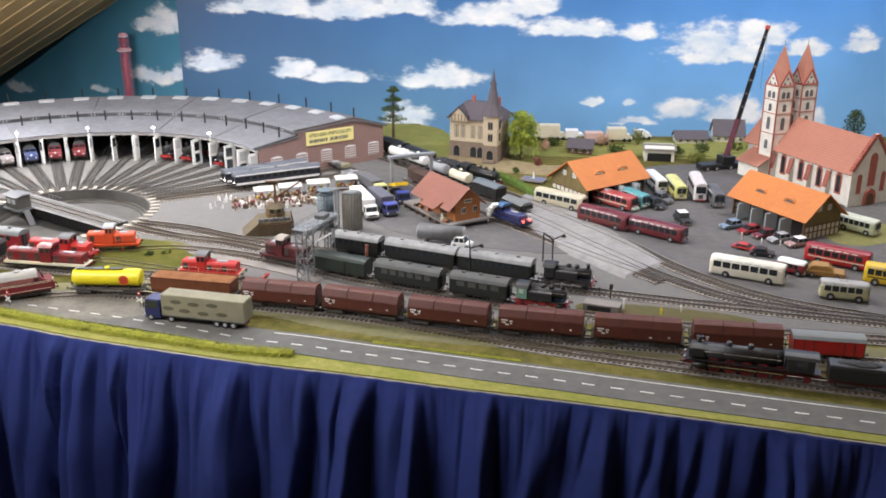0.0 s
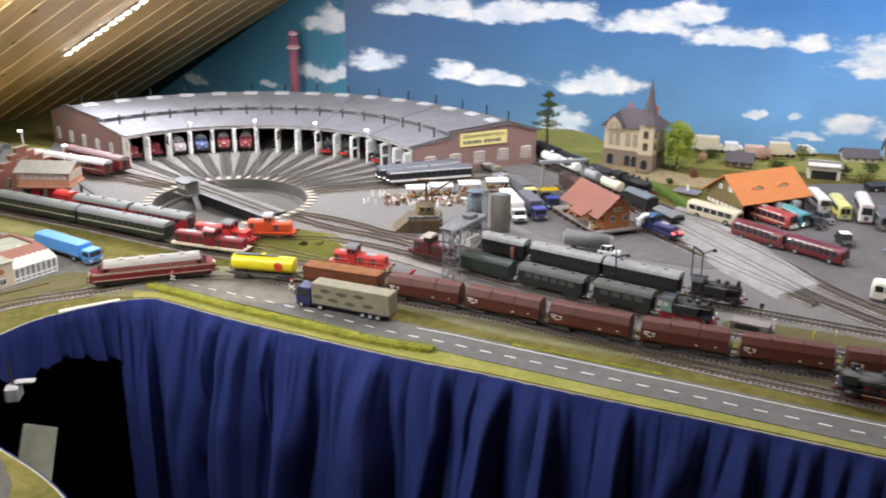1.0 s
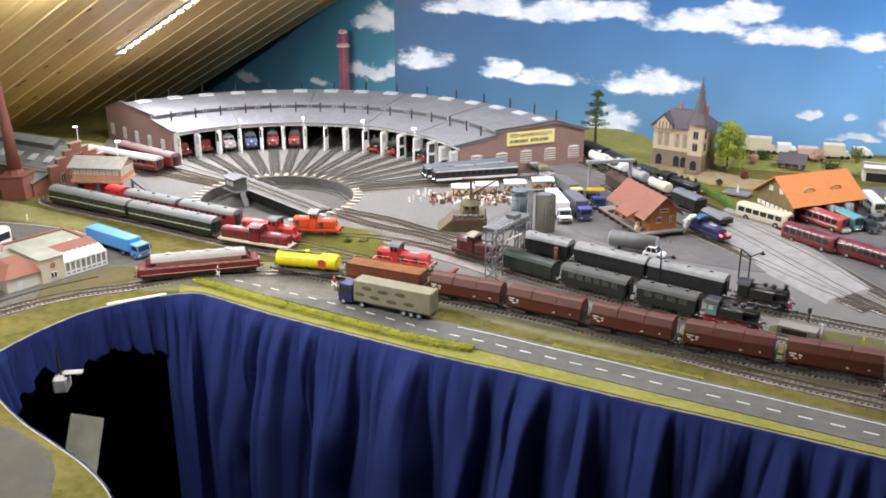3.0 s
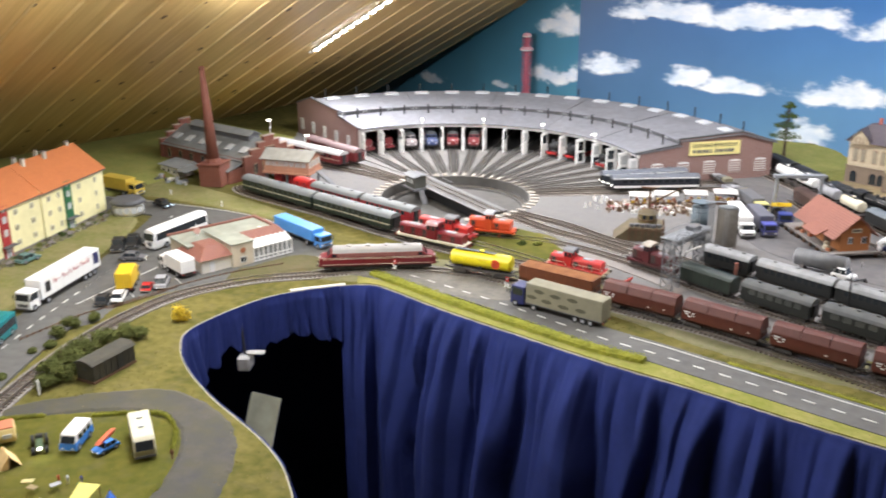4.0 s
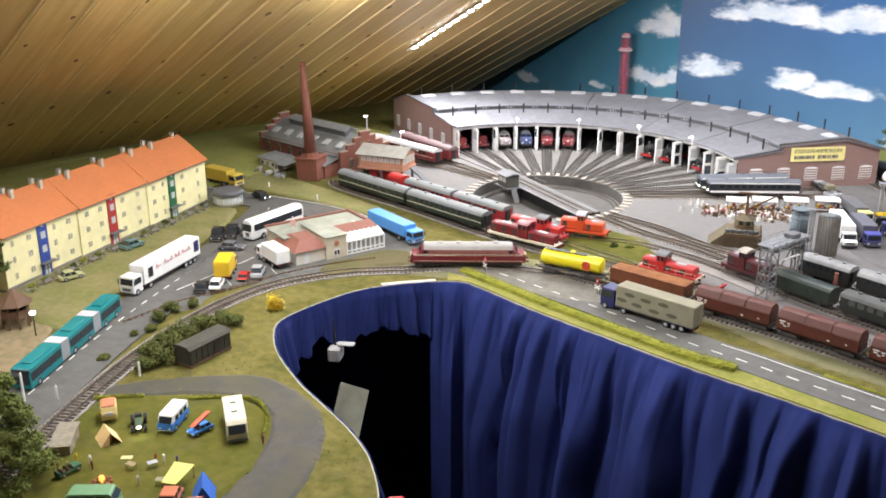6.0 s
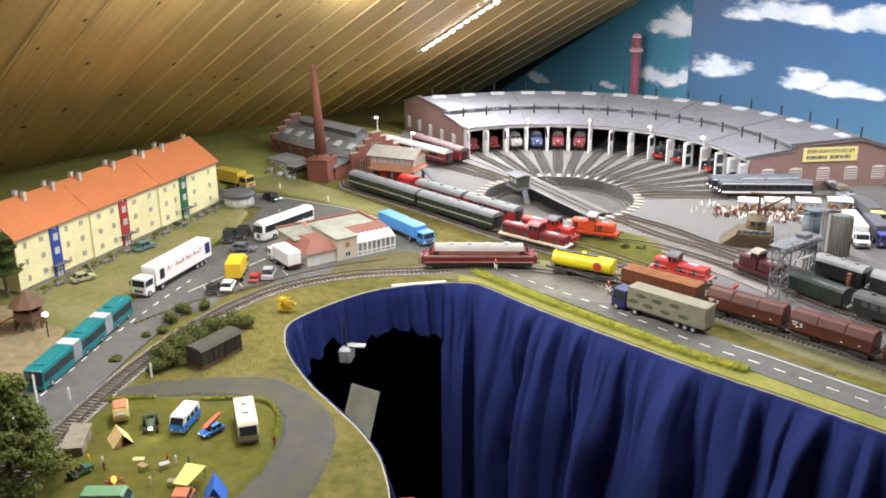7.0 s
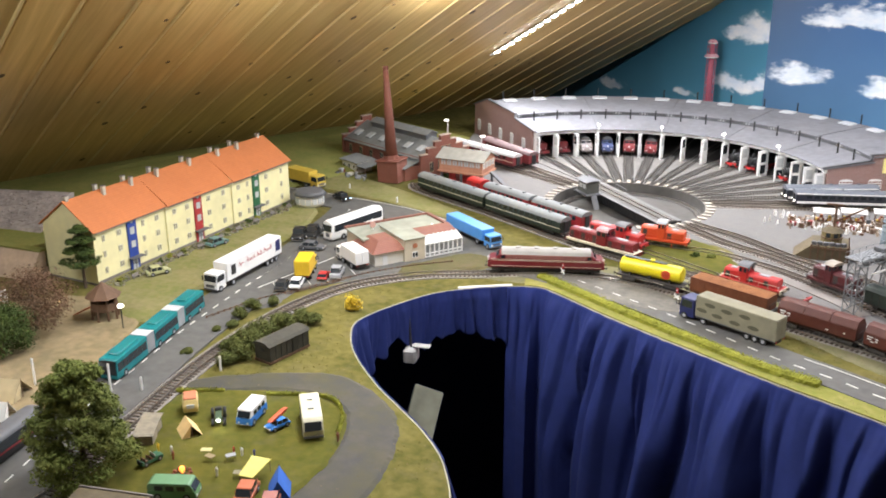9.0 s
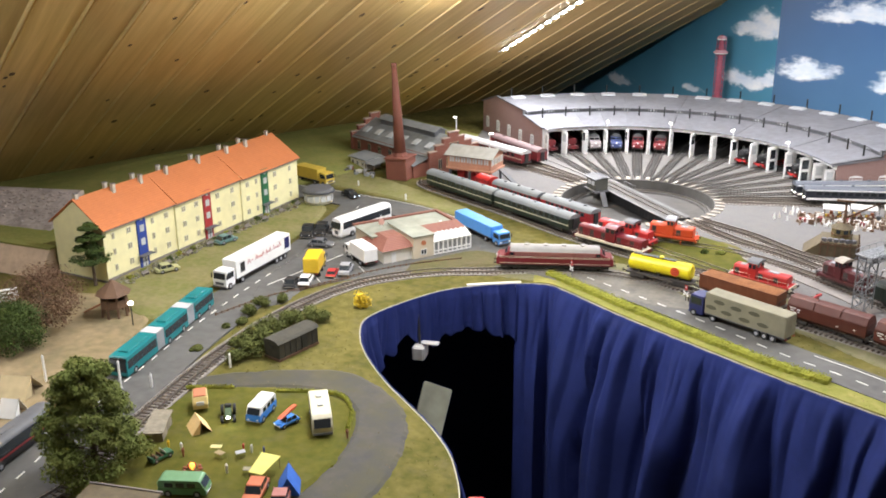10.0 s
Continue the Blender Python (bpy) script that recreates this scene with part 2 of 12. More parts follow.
cold_glow = mat("headlight_glow", (0.55, 0.75, 1.0), 0.5, emit=8.0, var=0.0, bump=0.0)
red_glow = mat("tail_light_glow", (1.0, 0.08, 0.06), 0.5, emit=6.0, var=0.0, bump=0.0)
fire_glow = mat("camp_fire_glow", (1.0, 0.33, 0.05), 0.5, emit=2.5, var=0.0, bump=0.0)
figure_pale = mat("figure_pale", (0.66, 0.60, 0.54), 0.6, var=0.1)


# ---- building blocks ----
def bmbox(bm, x0, x1, y0, y1, z0, z1, bev=0.0, seg=1):
    vs = [bm.verts.new((x, y, z)) for z in (z0, z1) for y in (y0, y1) for x in (x0, x1)]
    fs = [bm.faces.new([vs[i] for i in q]) for q in ((0, 2, 3, 1), (4, 5, 7, 6), (0, 1, 5, 4), (2, 6, 7, 3), (0, 4, 6, 2), (1, 3, 7, 5))]
    if bev:
        es = list({e for f in fs for e in f.edges})
        bmesh.ops.bevel(bm, geom=es, offset=bev, segments=seg, affect="EDGES", profile=0.5)
    return bm


def bmprism(bm, prof, lo, hi, axis="y", bev=0.0, seg=1):
    """A profile pushed along an axis: (x, z) along y, (y, z) along x, (x, y) along z."""
    def at(u, v, w):
        return {"y": (u, w, v), "x": (w, u, v), "z": (u, v, w)}[axis]
    a = [bm.verts.new(at(u, v, lo)) for u, v in prof]
    b = [bm.verts.new(at(u, v, hi)) for u, v in prof]
    fs = [bm.faces.new(a), bm.faces.new(b[::-1])]
    k = len(prof)
    for i in range(k):
        fs.append(bm.faces.new((a[i], b[i], b[(i + 1) % k], a[(i + 1) % k])))
    bmesh.ops.recalc_face_normals(bm, faces=fs)
    if bev:
        es = list({e for f in fs for e in f.edges})
        bmesh.ops.bevel(bm, geom=es, offset=bev, segments=seg, affect="EDGES", profile=0.5)
    return bm


def bmcyl(bm, p0, p1, r0, r1=None, seg=12, caps=True):
    p0, p1 = Vector(p0), Vector(p1)
    r1 = r0 if r1 is None else r1
    d = (p1 - p0).normalized()
    s = d.cross((0, 0, 1) if abs(d.z) < 0.9 else (1, 0, 0)).normalized()
    u = d.cross(s)
    ring = [s * math.cos(2 * math.pi * i / seg) + u * math.sin(2 * math.pi * i / seg) for i in range(seg)]
    a = [bm.verts.new(p0 + r0 * c) for c in ring]
    fs = []
    if r1 > 1e-6:
        b = [bm.verts.new(p1 + r1 * c) for c in ring]
        fs += [bm.faces.new((a[i], a[(i + 1) % seg], b[(i + 1) % seg], b[i])) for i in range(seg)]
        if caps:
            fs.append(bm.faces.new(b))
    else:
        t = bm.verts.new(p1)
        fs += [bm.faces.new((a[i], a[(i + 1) % seg], t)) for i in range(seg)]
    for f in fs:
        f.smooth = len(f.verts) == 4 and seg > 8
    if caps:
        fs.append(bm.faces.new(a[::-1]))
    return bm


def bmball(bm, c, rx, ry, rz, sub=1, rough=0.0, rng=None):
    g = bmesh.ops.create_icosphere(bm, subdivisions=sub, radius=1.0)
    for v in g["verts"]:
        k = 1 + (rng.uniform(-rough, rough) if rng else 0)
        v.co = Vector((c[0] + v.co.x * rx * k, c[1] + v.co.y * ry * k, c[2] + v.co.z * rz * k))
    return bm


def part(name, bm, material, parent=None, label=""):
    me = bpy.data.meshes.new(name)
    bm.normal_update()
    bm.to_mesh(me)
    bm.free()
    me.materials.append(material)
    ob = new(name, me)
    if parent is not None:
        ob.parent = parent
    if label:
        ob["label"] = label
    return ob


def piece(name, me, parent, m=None):
    """One more object on a mesh that alike pieces share."""
    ob = new(name, me)
    ob.parent = parent
    if m is not None:
        ob.matrix_basis = m
    return ob


def B():
    return bmesh.new()


def thing(name, x, y, z=0.0, heading=0.0, label="", category="", group="", kind=""):
    ob = new(name)
    ob.empty_display_size = 0.01
    ob.matrix_basis = pose(x, y, z, 0, 0, heading)
    return tagged(ob, label, category, group, kind)


def mesh_of(name, bm, material):
    me = bpy.data.meshes.new(name)
    bm.to_mesh(me)
    bm.free()
    me.materials.append(material)
    return me


def smooth_line(pts, n=10, closed=False):
    """A Catmull-Rom curve through the points."""
    P = [Vector(p) for p in pts]
    k = len(P)
    out = []
    for i in range(k if closed else k - 1):
        if closed:
            a, b, c, d = (P[(i + j - 1) % k] for j in range(4))
        else:
            a, b, c, d = P[max(i - 1, 0)], P[i], P[i + 1], P[min(i + 2, k - 1)]
        for j in range(n):
            t = j / n
            out.append(0.5 * (2 * b + (c - a) * t + (2 * a - 5 * b + 4 * c - d) * t * t + (3 * b - a - 3 * c + d) * t ** 3))
    if not closed:
        out.append(P[-1])
    return out


def resample(line, step):
    out, need = [line[0].copy()], step
    for a, b in zip(line, line[1:]):
        d = (b - a).length
        pos = 0.0
        while d - pos >= need:
            pos += need
            out.append(a.lerp(b, pos / d))
            need = step
        need -= d - pos
    return out


def ribbon(bm, line, w0, w1, z0, z1):
    """A strip along a line, from w0 to w1 to its left, of thickness z0 to z1."""
    L = [Vector((p[0], p[1])) for p in line]
    prev = None
    for i, p in enumerate(L):
        d = (L[min(i + 1, len(L) - 1)] - L[max(i - 1, 0)]).normalized()
        nrm = Vector((-d.y, d.x))
        a, b = p + nrm * w0, p + nrm * w1
        vs = [bm.verts.new((a.x, a.y, z0)), bm.verts.new((a.x, a.y, z1)), bm.verts.new((b.x, b.y, z1)), bm.verts.new((b.x, b.y, z0))]
        if prev:
            for j in range(3):
                bm.faces.new((prev[j], prev[j + 1], vs[j + 1], vs[j]))
        prev = vs
    bmesh.ops.recalc_face_normals(bm, faces=bm.faces)
    return bm


def sheet(bm, loops, z, thick=0.0):
    """A flat area with holes, and its rim."""
    from mathutils.geometry import tessellate_polygon
    L = [[Vector((p[0], p[1], 0)) for p in lp] for lp in loops]
    flat = [p for lp in L for p in lp]
    vs = [bm.verts.new((p.x, p.y, z)) for p in flat]
    for t in tessellate_polygon(L):
        f = bm.faces.new([vs[i] for i in t])
        f.normal_update()
        if f.normal.z < 0:
            f.normal_flip()
    if thick:
        k = 0
        for lp in L:
            low = [bm.verts.new((p.x, p.y, z - thick)) for p in lp]
            for i in range(len(lp)):
                j = (i + 1) % len(lp)
                bm.faces.new((vs[k + i], vs[k + j], low[j], low[i]))
            k += len(lp)
    return bm


def circle(c, r, n=96):
    return [(c[0] + r * math.cos(2 * math.pi * i / n), c[1] + r * math.sin(2 * math.pi * i / n)) for i in range(n)]

# ---- the layout board ----
TT = (-0.798, 1.972)          # turntable centre
PIT_R = 0.171
EDGE_LEFT = [(-2.35, 0.10), (-0.85, 0.12), (-0.60, 0.28), (-0.49, 0.45), (-0.455, 0.60), (-0.465, 0.70), (-0.50, 0.767), (-0.538, 0.815), (-0.571, 0.847), (-0.62, 0.881),
             (-0.68, 0.914), (-0.746, 0.95), (-0.827, 1.007), (-0.878, 1.059), (-0.905, 1.11), (-0.898, 1.182), (-0.869, 1.276), (-0.825, 1.333), (-0.776, 1.378)]
EDGE_RIGHT = [(-0.776, 1.378), (-0.73, 1.402), (-0.689, 1.396), (-0.557, 1.346), (-0.396, 1.296), (-0.259, 1.256), (-0.136, 1.227), (0.018, 1.185), (0.17, 1.147), (0.313, 1.108), (0.448, 1.07), (0.554, 1.038), (1.0, 0.92), (1.75, 0.72)]
edge_left = smooth_line([Vector((*p, 0)) for p in EDGE_LEFT], 8)
edge_right = smooth_line([Vector((*p, 0)) for p in EDGE_RIGHT], 8)
outline = edge_left + edge_right[1:] + [Vector((1.75, 2.69, 0)), Vector((0.02, 2.69, 0)), Vector((-0.06, 2.85, 0)), Vector((-2.35, 2.85, 0))]
pit_hole = circle(TT, PIT_R)

ground = part("ground", sheet(B(), [outline, pit_hole], 0.0, 0.014), grass)
tagged(ground, "layout board covered in green and straw-coloured static grass", "ground", kind="structure")
trim = part("trim", ribbon(B(), edge_left + edge_right[1:], -0.0010, 0.0006, -0.013, 0.0008), trim_wood)
tagged(trim, "pale wooden rim along the edge of the layout board", "trim", kind="structure")

corner_strip = part("trim", ribbon(B(), [Vector((*p, 0)) for p in ((-0.842, 1.320), (-0.818, 1.342), (-0.785, 1.370), (-0.768, 1.384))], -0.0016, 0.006, -0.004, 0.0024), trim_white)
tagged(corner_strip, "white bare strip of the board rim at the inner corner", "trim", kind="structure")


verge_grass = mat("verge_grass", (0.17, 0.18, 0.035), 0.95, var=0.25, scale=90, bump=1.0, col2=(0.26, 0.235, 0.075), dirt=0.15, spec=0.1)
verge = part("verge", ribbon(B(), edge_right[5:], 0.003, 0.050, 0.0, 0.0020), verge_grass)
tagged(verge, "bright yellow-green grass verge between the road and the board edge", "verge", kind="structure")


def patch(name, pts, z, material, label, category="ground", holes=(), n=6, closed_curve=True):
    line = smooth_line([Vector((*p, 0)) for p in pts], n, True) if closed_curve else [Vector((*p, 0)) for p in pts]
    if closed_curve:
        # scattered material has a frayed edge
        line = [p + 0.0035 * noise.noise_vector(Vector((p.x * 45, p.y * 45, z * 900))).xy.to_3d() + 0.002 * noise.noise_vector(Vector((p.x * 150, p.y * 150, z * 900))).xy.to_3d() for p in resample(line + line[:1], 0.006)[:-1]]
    bm = sheet(B(), [line, *holes], z)
    # the edge runs out thinly on to the ground
    turn = 1 if sum(a.x * b.y - b.x * a.y for a, b in zip(line, line[1:] + line[:1])) > 0 else -1
    rim = []
    for i, p in enumerate(line):
        d = (line[(i + 1) % len(line)] - line[i - 1]).normalized() * turn
        q = p + Vector((d.y, -d.x, 0)) * z * 2.6
        rim.append((bm.verts.new((p.x, p.y, z)), bm.verts.new((q.x, q.y, 0.0))))
    for (a, b), (c, d) in zip(rim, rim[1:] + rim[:1]):
        f = bm.faces.new((a, b, d, c))
        f.normal_update()
        if f.normal.z < 0:
            f.normal_flip()
    return tagged(part(name, bm, material), label, category, kind="structure")


def road(name, pts, w0, w1, z, material, label):
    ob = part(name, ribbon(B(), resample(smooth_line([Vector((*p, 0)) for p in pts], 10), 0.012), w0, w1, 0.0, z), material)
    return tagged(ob, label, "road", kind="structure")


# gravel yard round the turntable and the engine tracks
patch("yard_ground", [(-1.50, 2.72), (-1.40, 2.20), (-1.30, 1.90), (-1.10, 1.78), (-0.80, 1.66), (-0.66, 1.70), (-0.54, 1.80), (-0.42, 1.70), (-0.30, 1.55), (0.10, 1.42), (0.60, 1.38), (1.10, 1.30),
      (1.30, 1.55), (0.60, 1.62), (0.30, 1.85), (0.12, 2.2), (-0.03, 2.43), (-0.13, 2.56), (-0.22, 2.70), (-0.35, 2.84), (-0.80, 2.84)], 0.0012, yard, "grey ballasted engine yard with stains", holes=[pit_hole])
patch("yard_asphalt", [(-0.24, 2.22), (-0.13, 1.90), (0.03, 1.78), (0.22, 1.72), (0.36, 1.74), (0.42, 1.66), (0.60, 1.49), (0.85, 1.33), (1.4, 1.2), (1.6, 1.6), (1.5, 2.2), (0.95, 2.36), (0.55, 2.36), (0.40, 2.20), (0.25, 2.08), (0.10, 2.10), (-0.05, 2.25), (-0.16, 2.33)],
      0.0024, dark_asphalt, "dark grey asphalt lorry and bus yard")
patch("ballast_strip", [(-0.70, 1.56), (-0.55, 1.575), (-0.40, 1.60), (-0.30, 1.58), (-0.10, 1.44), (0.20, 1.38), (0.6, 1.32), (1.2, 1.2), (1.2, 1.10), (0.5, 1.245), (0.2, 1.30), (-0.1, 1.36), (-0.36, 1.46), (-0.60, 1.47), (-0.80, 1.40), (-0.86, 1.42), (-0.76, 1.52)],
      0.0018, earth, "brown gravelly shoulder under the front tracks")
patch("grass_island", [(-0.66, 1.68), (-0.60, 1.79), (-0.53, 1.77), (-0.46, 1.70), (-0.42, 1.645), (-0.52, 1.625), (-0.63, 1.645)], 0.004, lawn, "small green grass patch between the tracks")
# the road along the board's edge and its markings
FRONT_ROAD = [(-0.86, 1.36), (-0.78, 1.44), (-0.679, 1.467), (-0.534, 1.424), (-0.418, 1.385), (-0.293, 1.338), (-0.209, 1.316), (-0.129, 1.291), (-0.005, 1.254), (0.070, 1.231), (0.152, 1.208), (0.231, 1.184), (0.344, 1.150), (0.424, 1.127), (0.503, 1.104), (1.0, 0.965), (1.7, 0.785)]
road("road", FRONT_ROAD[2:], -0.028, 0.040, 0.0030, asphalt, "two-lane grey asphalt road with a dashed centre line")
brown_verge = mat("brown_verge", (0.115, 0.095, 0.050), 0.95, var=0.2, scale=90, bump=0.9, col2=(0.085, 0.083, 0.032), dirt=0.3, spec=0.1)
crossing_gravel = mat("crossing_gravel", (0.165, 0.15, 0.125), 0.92, var=0.22, scale=120, bump=0.6, col2=(0.10, 0.094, 0.080), dirt=0.3)
patch("crossing_ground", [(-0.73, 1.43), (-0.79, 1.44), (-0.76, 1.50), (-0.66, 1.53), (-0.55, 1.50), (-0.46, 1.44), (-0.55, 1.41)], 0.0034, crossing_gravel, "worn grey-brown gravel at the level crossing", "road")
road("path", [(-0.60, 1.79), (-0.51, 1.748), (-0.435, 1.708), (-0.332, 1.655), (-0.262, 1.616), (-0.205, 1.573)], -0.012, 0.014, 0.0030, concrete, "pale concrete walkway beside the engine track")
LEFT_ROAD = [(-0.90, 0.30), (-0.966, 0.506), (-1.024, 0.635), (-1.072, 0.775), (-1.118, 0.909), (-1.165, 1.083), (-1.215, 1.303), (-1.285, 1.523), (-1.32, 1.61)]
road("road", LEFT_ROAD, -0.071, 0.036, 0.0030, asphalt, "grey asphalt street past the apartment block")
SIDE_STREET = [(-1.68, 1.585), (-1.50, 1.610), (-1.33, 1.622), (-1.16, 1.618), (-1.00, 1.562), (-0.90, 1.515), (-0.82, 1.46), (-0.79, 1.44)]
road("road", SIDE_STREET, -0.044, 0.046, 0.0026, asphalt, "grey asphalt side street behind the restaurant")
patch("car_park", [(-1.075, 1.08), (-1.085, 1.16), (-1.04, 1.245), (-0.99, 1.32), (-0.93, 1.44), (-0.96, 1.55), (-1.13, 1.58), (-1.24, 1.46), (-1.20, 1.25), (-1.13, 1.08)], 0.0036, asphalt, "grey asphalt car park with painted bays", "car park")
patch("restaurant_verge", [(-0.985, 1.352), (-0.955, 1.42), (-0.925, 1.478), (-0.876, 1.480), (-0.832, 1.448), (-0.893, 1.408), (-0.944, 1.317)], 0.0042, brown_verge, "dull olive-brown ground between the restaurant and the track", "verge")
patch("engine_verge", [(0.245, 1.478), (0.36, 1.462), (0.47, 1.430), (0.50, 1.395), (0.38, 1.405), (0.25, 1.440)], 0.0036, brown_verge, "olive-brown weedy strip between the yard tracks", "verge")
patch("church_lawn", [(0.785, 1.90), (0.86, 1.925), (0.925, 1.90), (0.90, 1.80), (0.82, 1.765), (0.775, 1.80)], 0.0030, dry_lawn, "round pale lawn beside the church garage", "lawn")
patch("factory_lawn", [(-1.56, 1.80), (-1.43, 1.81), (-1.29, 1.775), (-1.17, 1.738), (-1.03, 1.680), (-1.08, 1.664), (-1.256, 1.690), (-1.416, 1.702), (-1.55, 1.70)], 0.0022, dry_lawn, "pale olive-green grass between the factory and the side street", "lawn")
patch("camp_track", [(-0.96, 0.83), (-0.83, 0.93), (-0.74, 0.925), (-0.655, 0.87), (-0.60, 0.76), (-0.58, 0.62), (-0.56, 0.40), (-0.68, 0.40), (-0.655, 0.66), (-0.67, 0.77), (-0.715, 0.855), (-0.78, 0.885), (-0.86, 0.86), (-0.95, 0.795)], 0.0022, camp_asphalt, "worn grey camp road curving past the pitches", "road")
patch("camp_lawn", [(-0.945, 0.77), (-0.86, 0.845), (-0.78, 0.87), (-0.72, 0.842), (-0.682, 0.77), (-0.665, 0.68), (-0.68, 0.52), (-0.75, 0.42), (-0.86, 0.50), (-0.90, 0.62)], 0.0030, lawn, "green lawn of the camping ground", "lawn")
patch("sand_path", [(-1.09, 0.66), (-1.15, 0.80), (-1.22, 0.92), (-1.30, 0.95), (-1.42, 0.90), (-1.45, 0.78), (-1.30, 0.62), (-1.12, 0.52)], 0.0024, pale_sand, "pale sandy ground by the playground hut", "path")
patch("apartment_lawn", [(-1.20, 0.93), (-1.245, 1.10), (-1.29, 1.35), (-1.36, 1.53), (-1.46, 1.56), (-1.43, 1.25), (-1.385, 0.98), (-1.30, 0.93)], 0.0034, dry_lawn, "dry olive-green lawn strip before the apartment block", "lawn")
patch("back_slope", [(-0.12, 2.56), (-0.02, 2.44), (0.04, 2.50), (0.03, 2.67), (-0.05, 2.82), (-0.33, 2.83), (-0.20, 2.68)], 0.0030, hill_grass, "green grassy ground behind the railway", "lawn")
patch("villa_garden", [(-0.01, 2.44), (0.06, 2.36), (0.20, 2.30), (0.32, 2.29), (0.46, 2.39), (0.44, 2.43), (0.31, 2.36), (0.21, 2.40), (0.13, 2.46)], 0.0030, pale_sand, "pale yellow gravel round the villa", "path")


def dashes(pts, step, length, width, z, off=0.0, start=0.0):
    line = resample(smooth_line([Vector((*p, 0)) for p in pts], 12), 0.002)
    holder = thing("road_marking", 0, 0, 0, 0, "white dashed line painted on the asphalt", "road marking", kind="structure")
    k, every, dl = int(start / 0.002), int(step / 0.002), int(length / 0.002)
    while k + dl < len(line):
        part("dash", ribbon(B(), line[k:k + dl + 1], off - width / 2, off + width / 2, z - 0.001, z), white_line, holder)
        k += every
    return holder


dashes(FRONT_ROAD[2:], 0.0415, 0.0185, 0.0019, 0.0036)
dashes(LEFT_ROAD, 0.036, 0.017, 0.0018, 0.0036, off=-0.008)
dashes(FRONT_ROAD[2:], 4.0, 1.9, 0.0014, 0.0034, off=0.031, start=0.44)
dashes(SIDE_STREET[:5], 4.0, 0.52, 0.0012, 0.0031, off=0.041, start=0.08)
for bx in range(6):
    x0, y0 = -1.10 + bx * 0.0145, 1.135 + bx * 0.026
    m = part("bay_line", ribbon(B(), [(x0, y0), (x0 - 0.034, y0 + 0.022)], -0.0006, 0.0006, 0.0032, 0.0041), white_line)
    tagged(m, "white painted line of a parking bay", "road marking", "parking bay lines", kind="structure")

m = part("bay_line", ribbon(B(), [(-1.14, 1.124), (-1.127, 1.32)], -0.0009, 0.0009, 0.0034, 0.0042), white_line)
tagged(m, "white painted edge line of the car park", "road marking", "parking bay lines", kind="structure")
# ---- room: sloping boarded ceiling, backdrop, floor, walls ----
SLOPE_D = Vector((-0.8444, 0.2581, -0.4695))     # down the slope
SLOPE_L = Vector((0.2924, 0.9563, 0.0))          # along the eave
SLOPE_N = SLOPE_D.cross(SLOPE_L).normalized()
if SLOPE_N.z < 0:
    SLOPE_N = -SLOPE_N
SLOPE_P = Vector((-2.007, 2.193, -0.058))


def on_slope(up, along, off=0.0):
    return SLOPE_P - SLOPE_D * up + SLOPE_L * along + SLOPE_N * off


pine = bpy.data.materials.new("varnished_pine")
pine.use_nodes = True
_n, _l = pine.node_tree.nodes, pine.node_tree.links
_b = _n["Principled BSDF"]
_b.inputs["Roughness"].default_value = 0.38
_tc, _mp = _n.new("ShaderNodeTexCoord"), _n.new("ShaderNodeMapping")
_l.new(_tc.outputs["UV"], _mp.inputs["Vector"])
_mp.inputs["Scale"].default_value = (1.6, 30, 1)
_gr = _n.new("ShaderNodeTexNoise")
_gr.inputs["Scale"].default_value = 2.2
_gr.inputs["Detail"].default_value = 8
_gr.inputs["Distortion"].default_value = 0.8
_l.new(_mp.outputs["Vector"], _gr.inputs["Vector"])
_cr = _n.new("ShaderNodeValToRGB")
_cr.color_ramp.elements[0].position, _cr.color_ramp.elements[0].color = 0.25, (0.49, 0.295, 0.092, 1)
_cr.color_ramp.elements[1].position, _cr.color_ramp.elements[1].color = 0.75, (0.71, 0.49, 0.195, 1)
_l.new(_gr.outputs["Fac"], _cr.inputs["Fac"])
_ge, _hs, _mr = _n.new("ShaderNodeNewGeometry"), _n.new("ShaderNodeHueSaturation"), _n.new("ShaderNodeMapRange")
_mr.inputs["To Min"].default_value, _mr.inputs["To Max"].default_value = 0.8, 1.2
_l.new(_ge.outputs["Random Per Island"], _mr.inputs["Value"])
_l.new(_mr.outputs["Result"], _hs.inputs["Value"])
_l.new(_cr.outputs["Color"], _hs.inputs["Color"])
_l.new(_hs.outputs["Color"], _b.inputs["Base Color"])
_bp = _n.new("ShaderNodeBump")
_bp.inputs["Strength"].default_value, _bp.inputs["Distance"].default_value = 0.15, 0.001
_l.new(_gr.outputs["Fac"], _bp.inputs["Height"])
_l.new(_bp.outputs["Normal"], _b.inputs["Normal"])
knot = mat("pine_knot", (0.10, 0.045, 0.015), 0.5, var=0.1, scale=200)

# Paler copy of the pine, painting in the highlight along the board joints.
joint_highlight = mat("painted_joint_highlight", (0.76, 0.56, 0.26), 0.3, var=0.12, scale=20, bump=0.05)

PLANK = 0.093
RIDGE_UP = 3.1


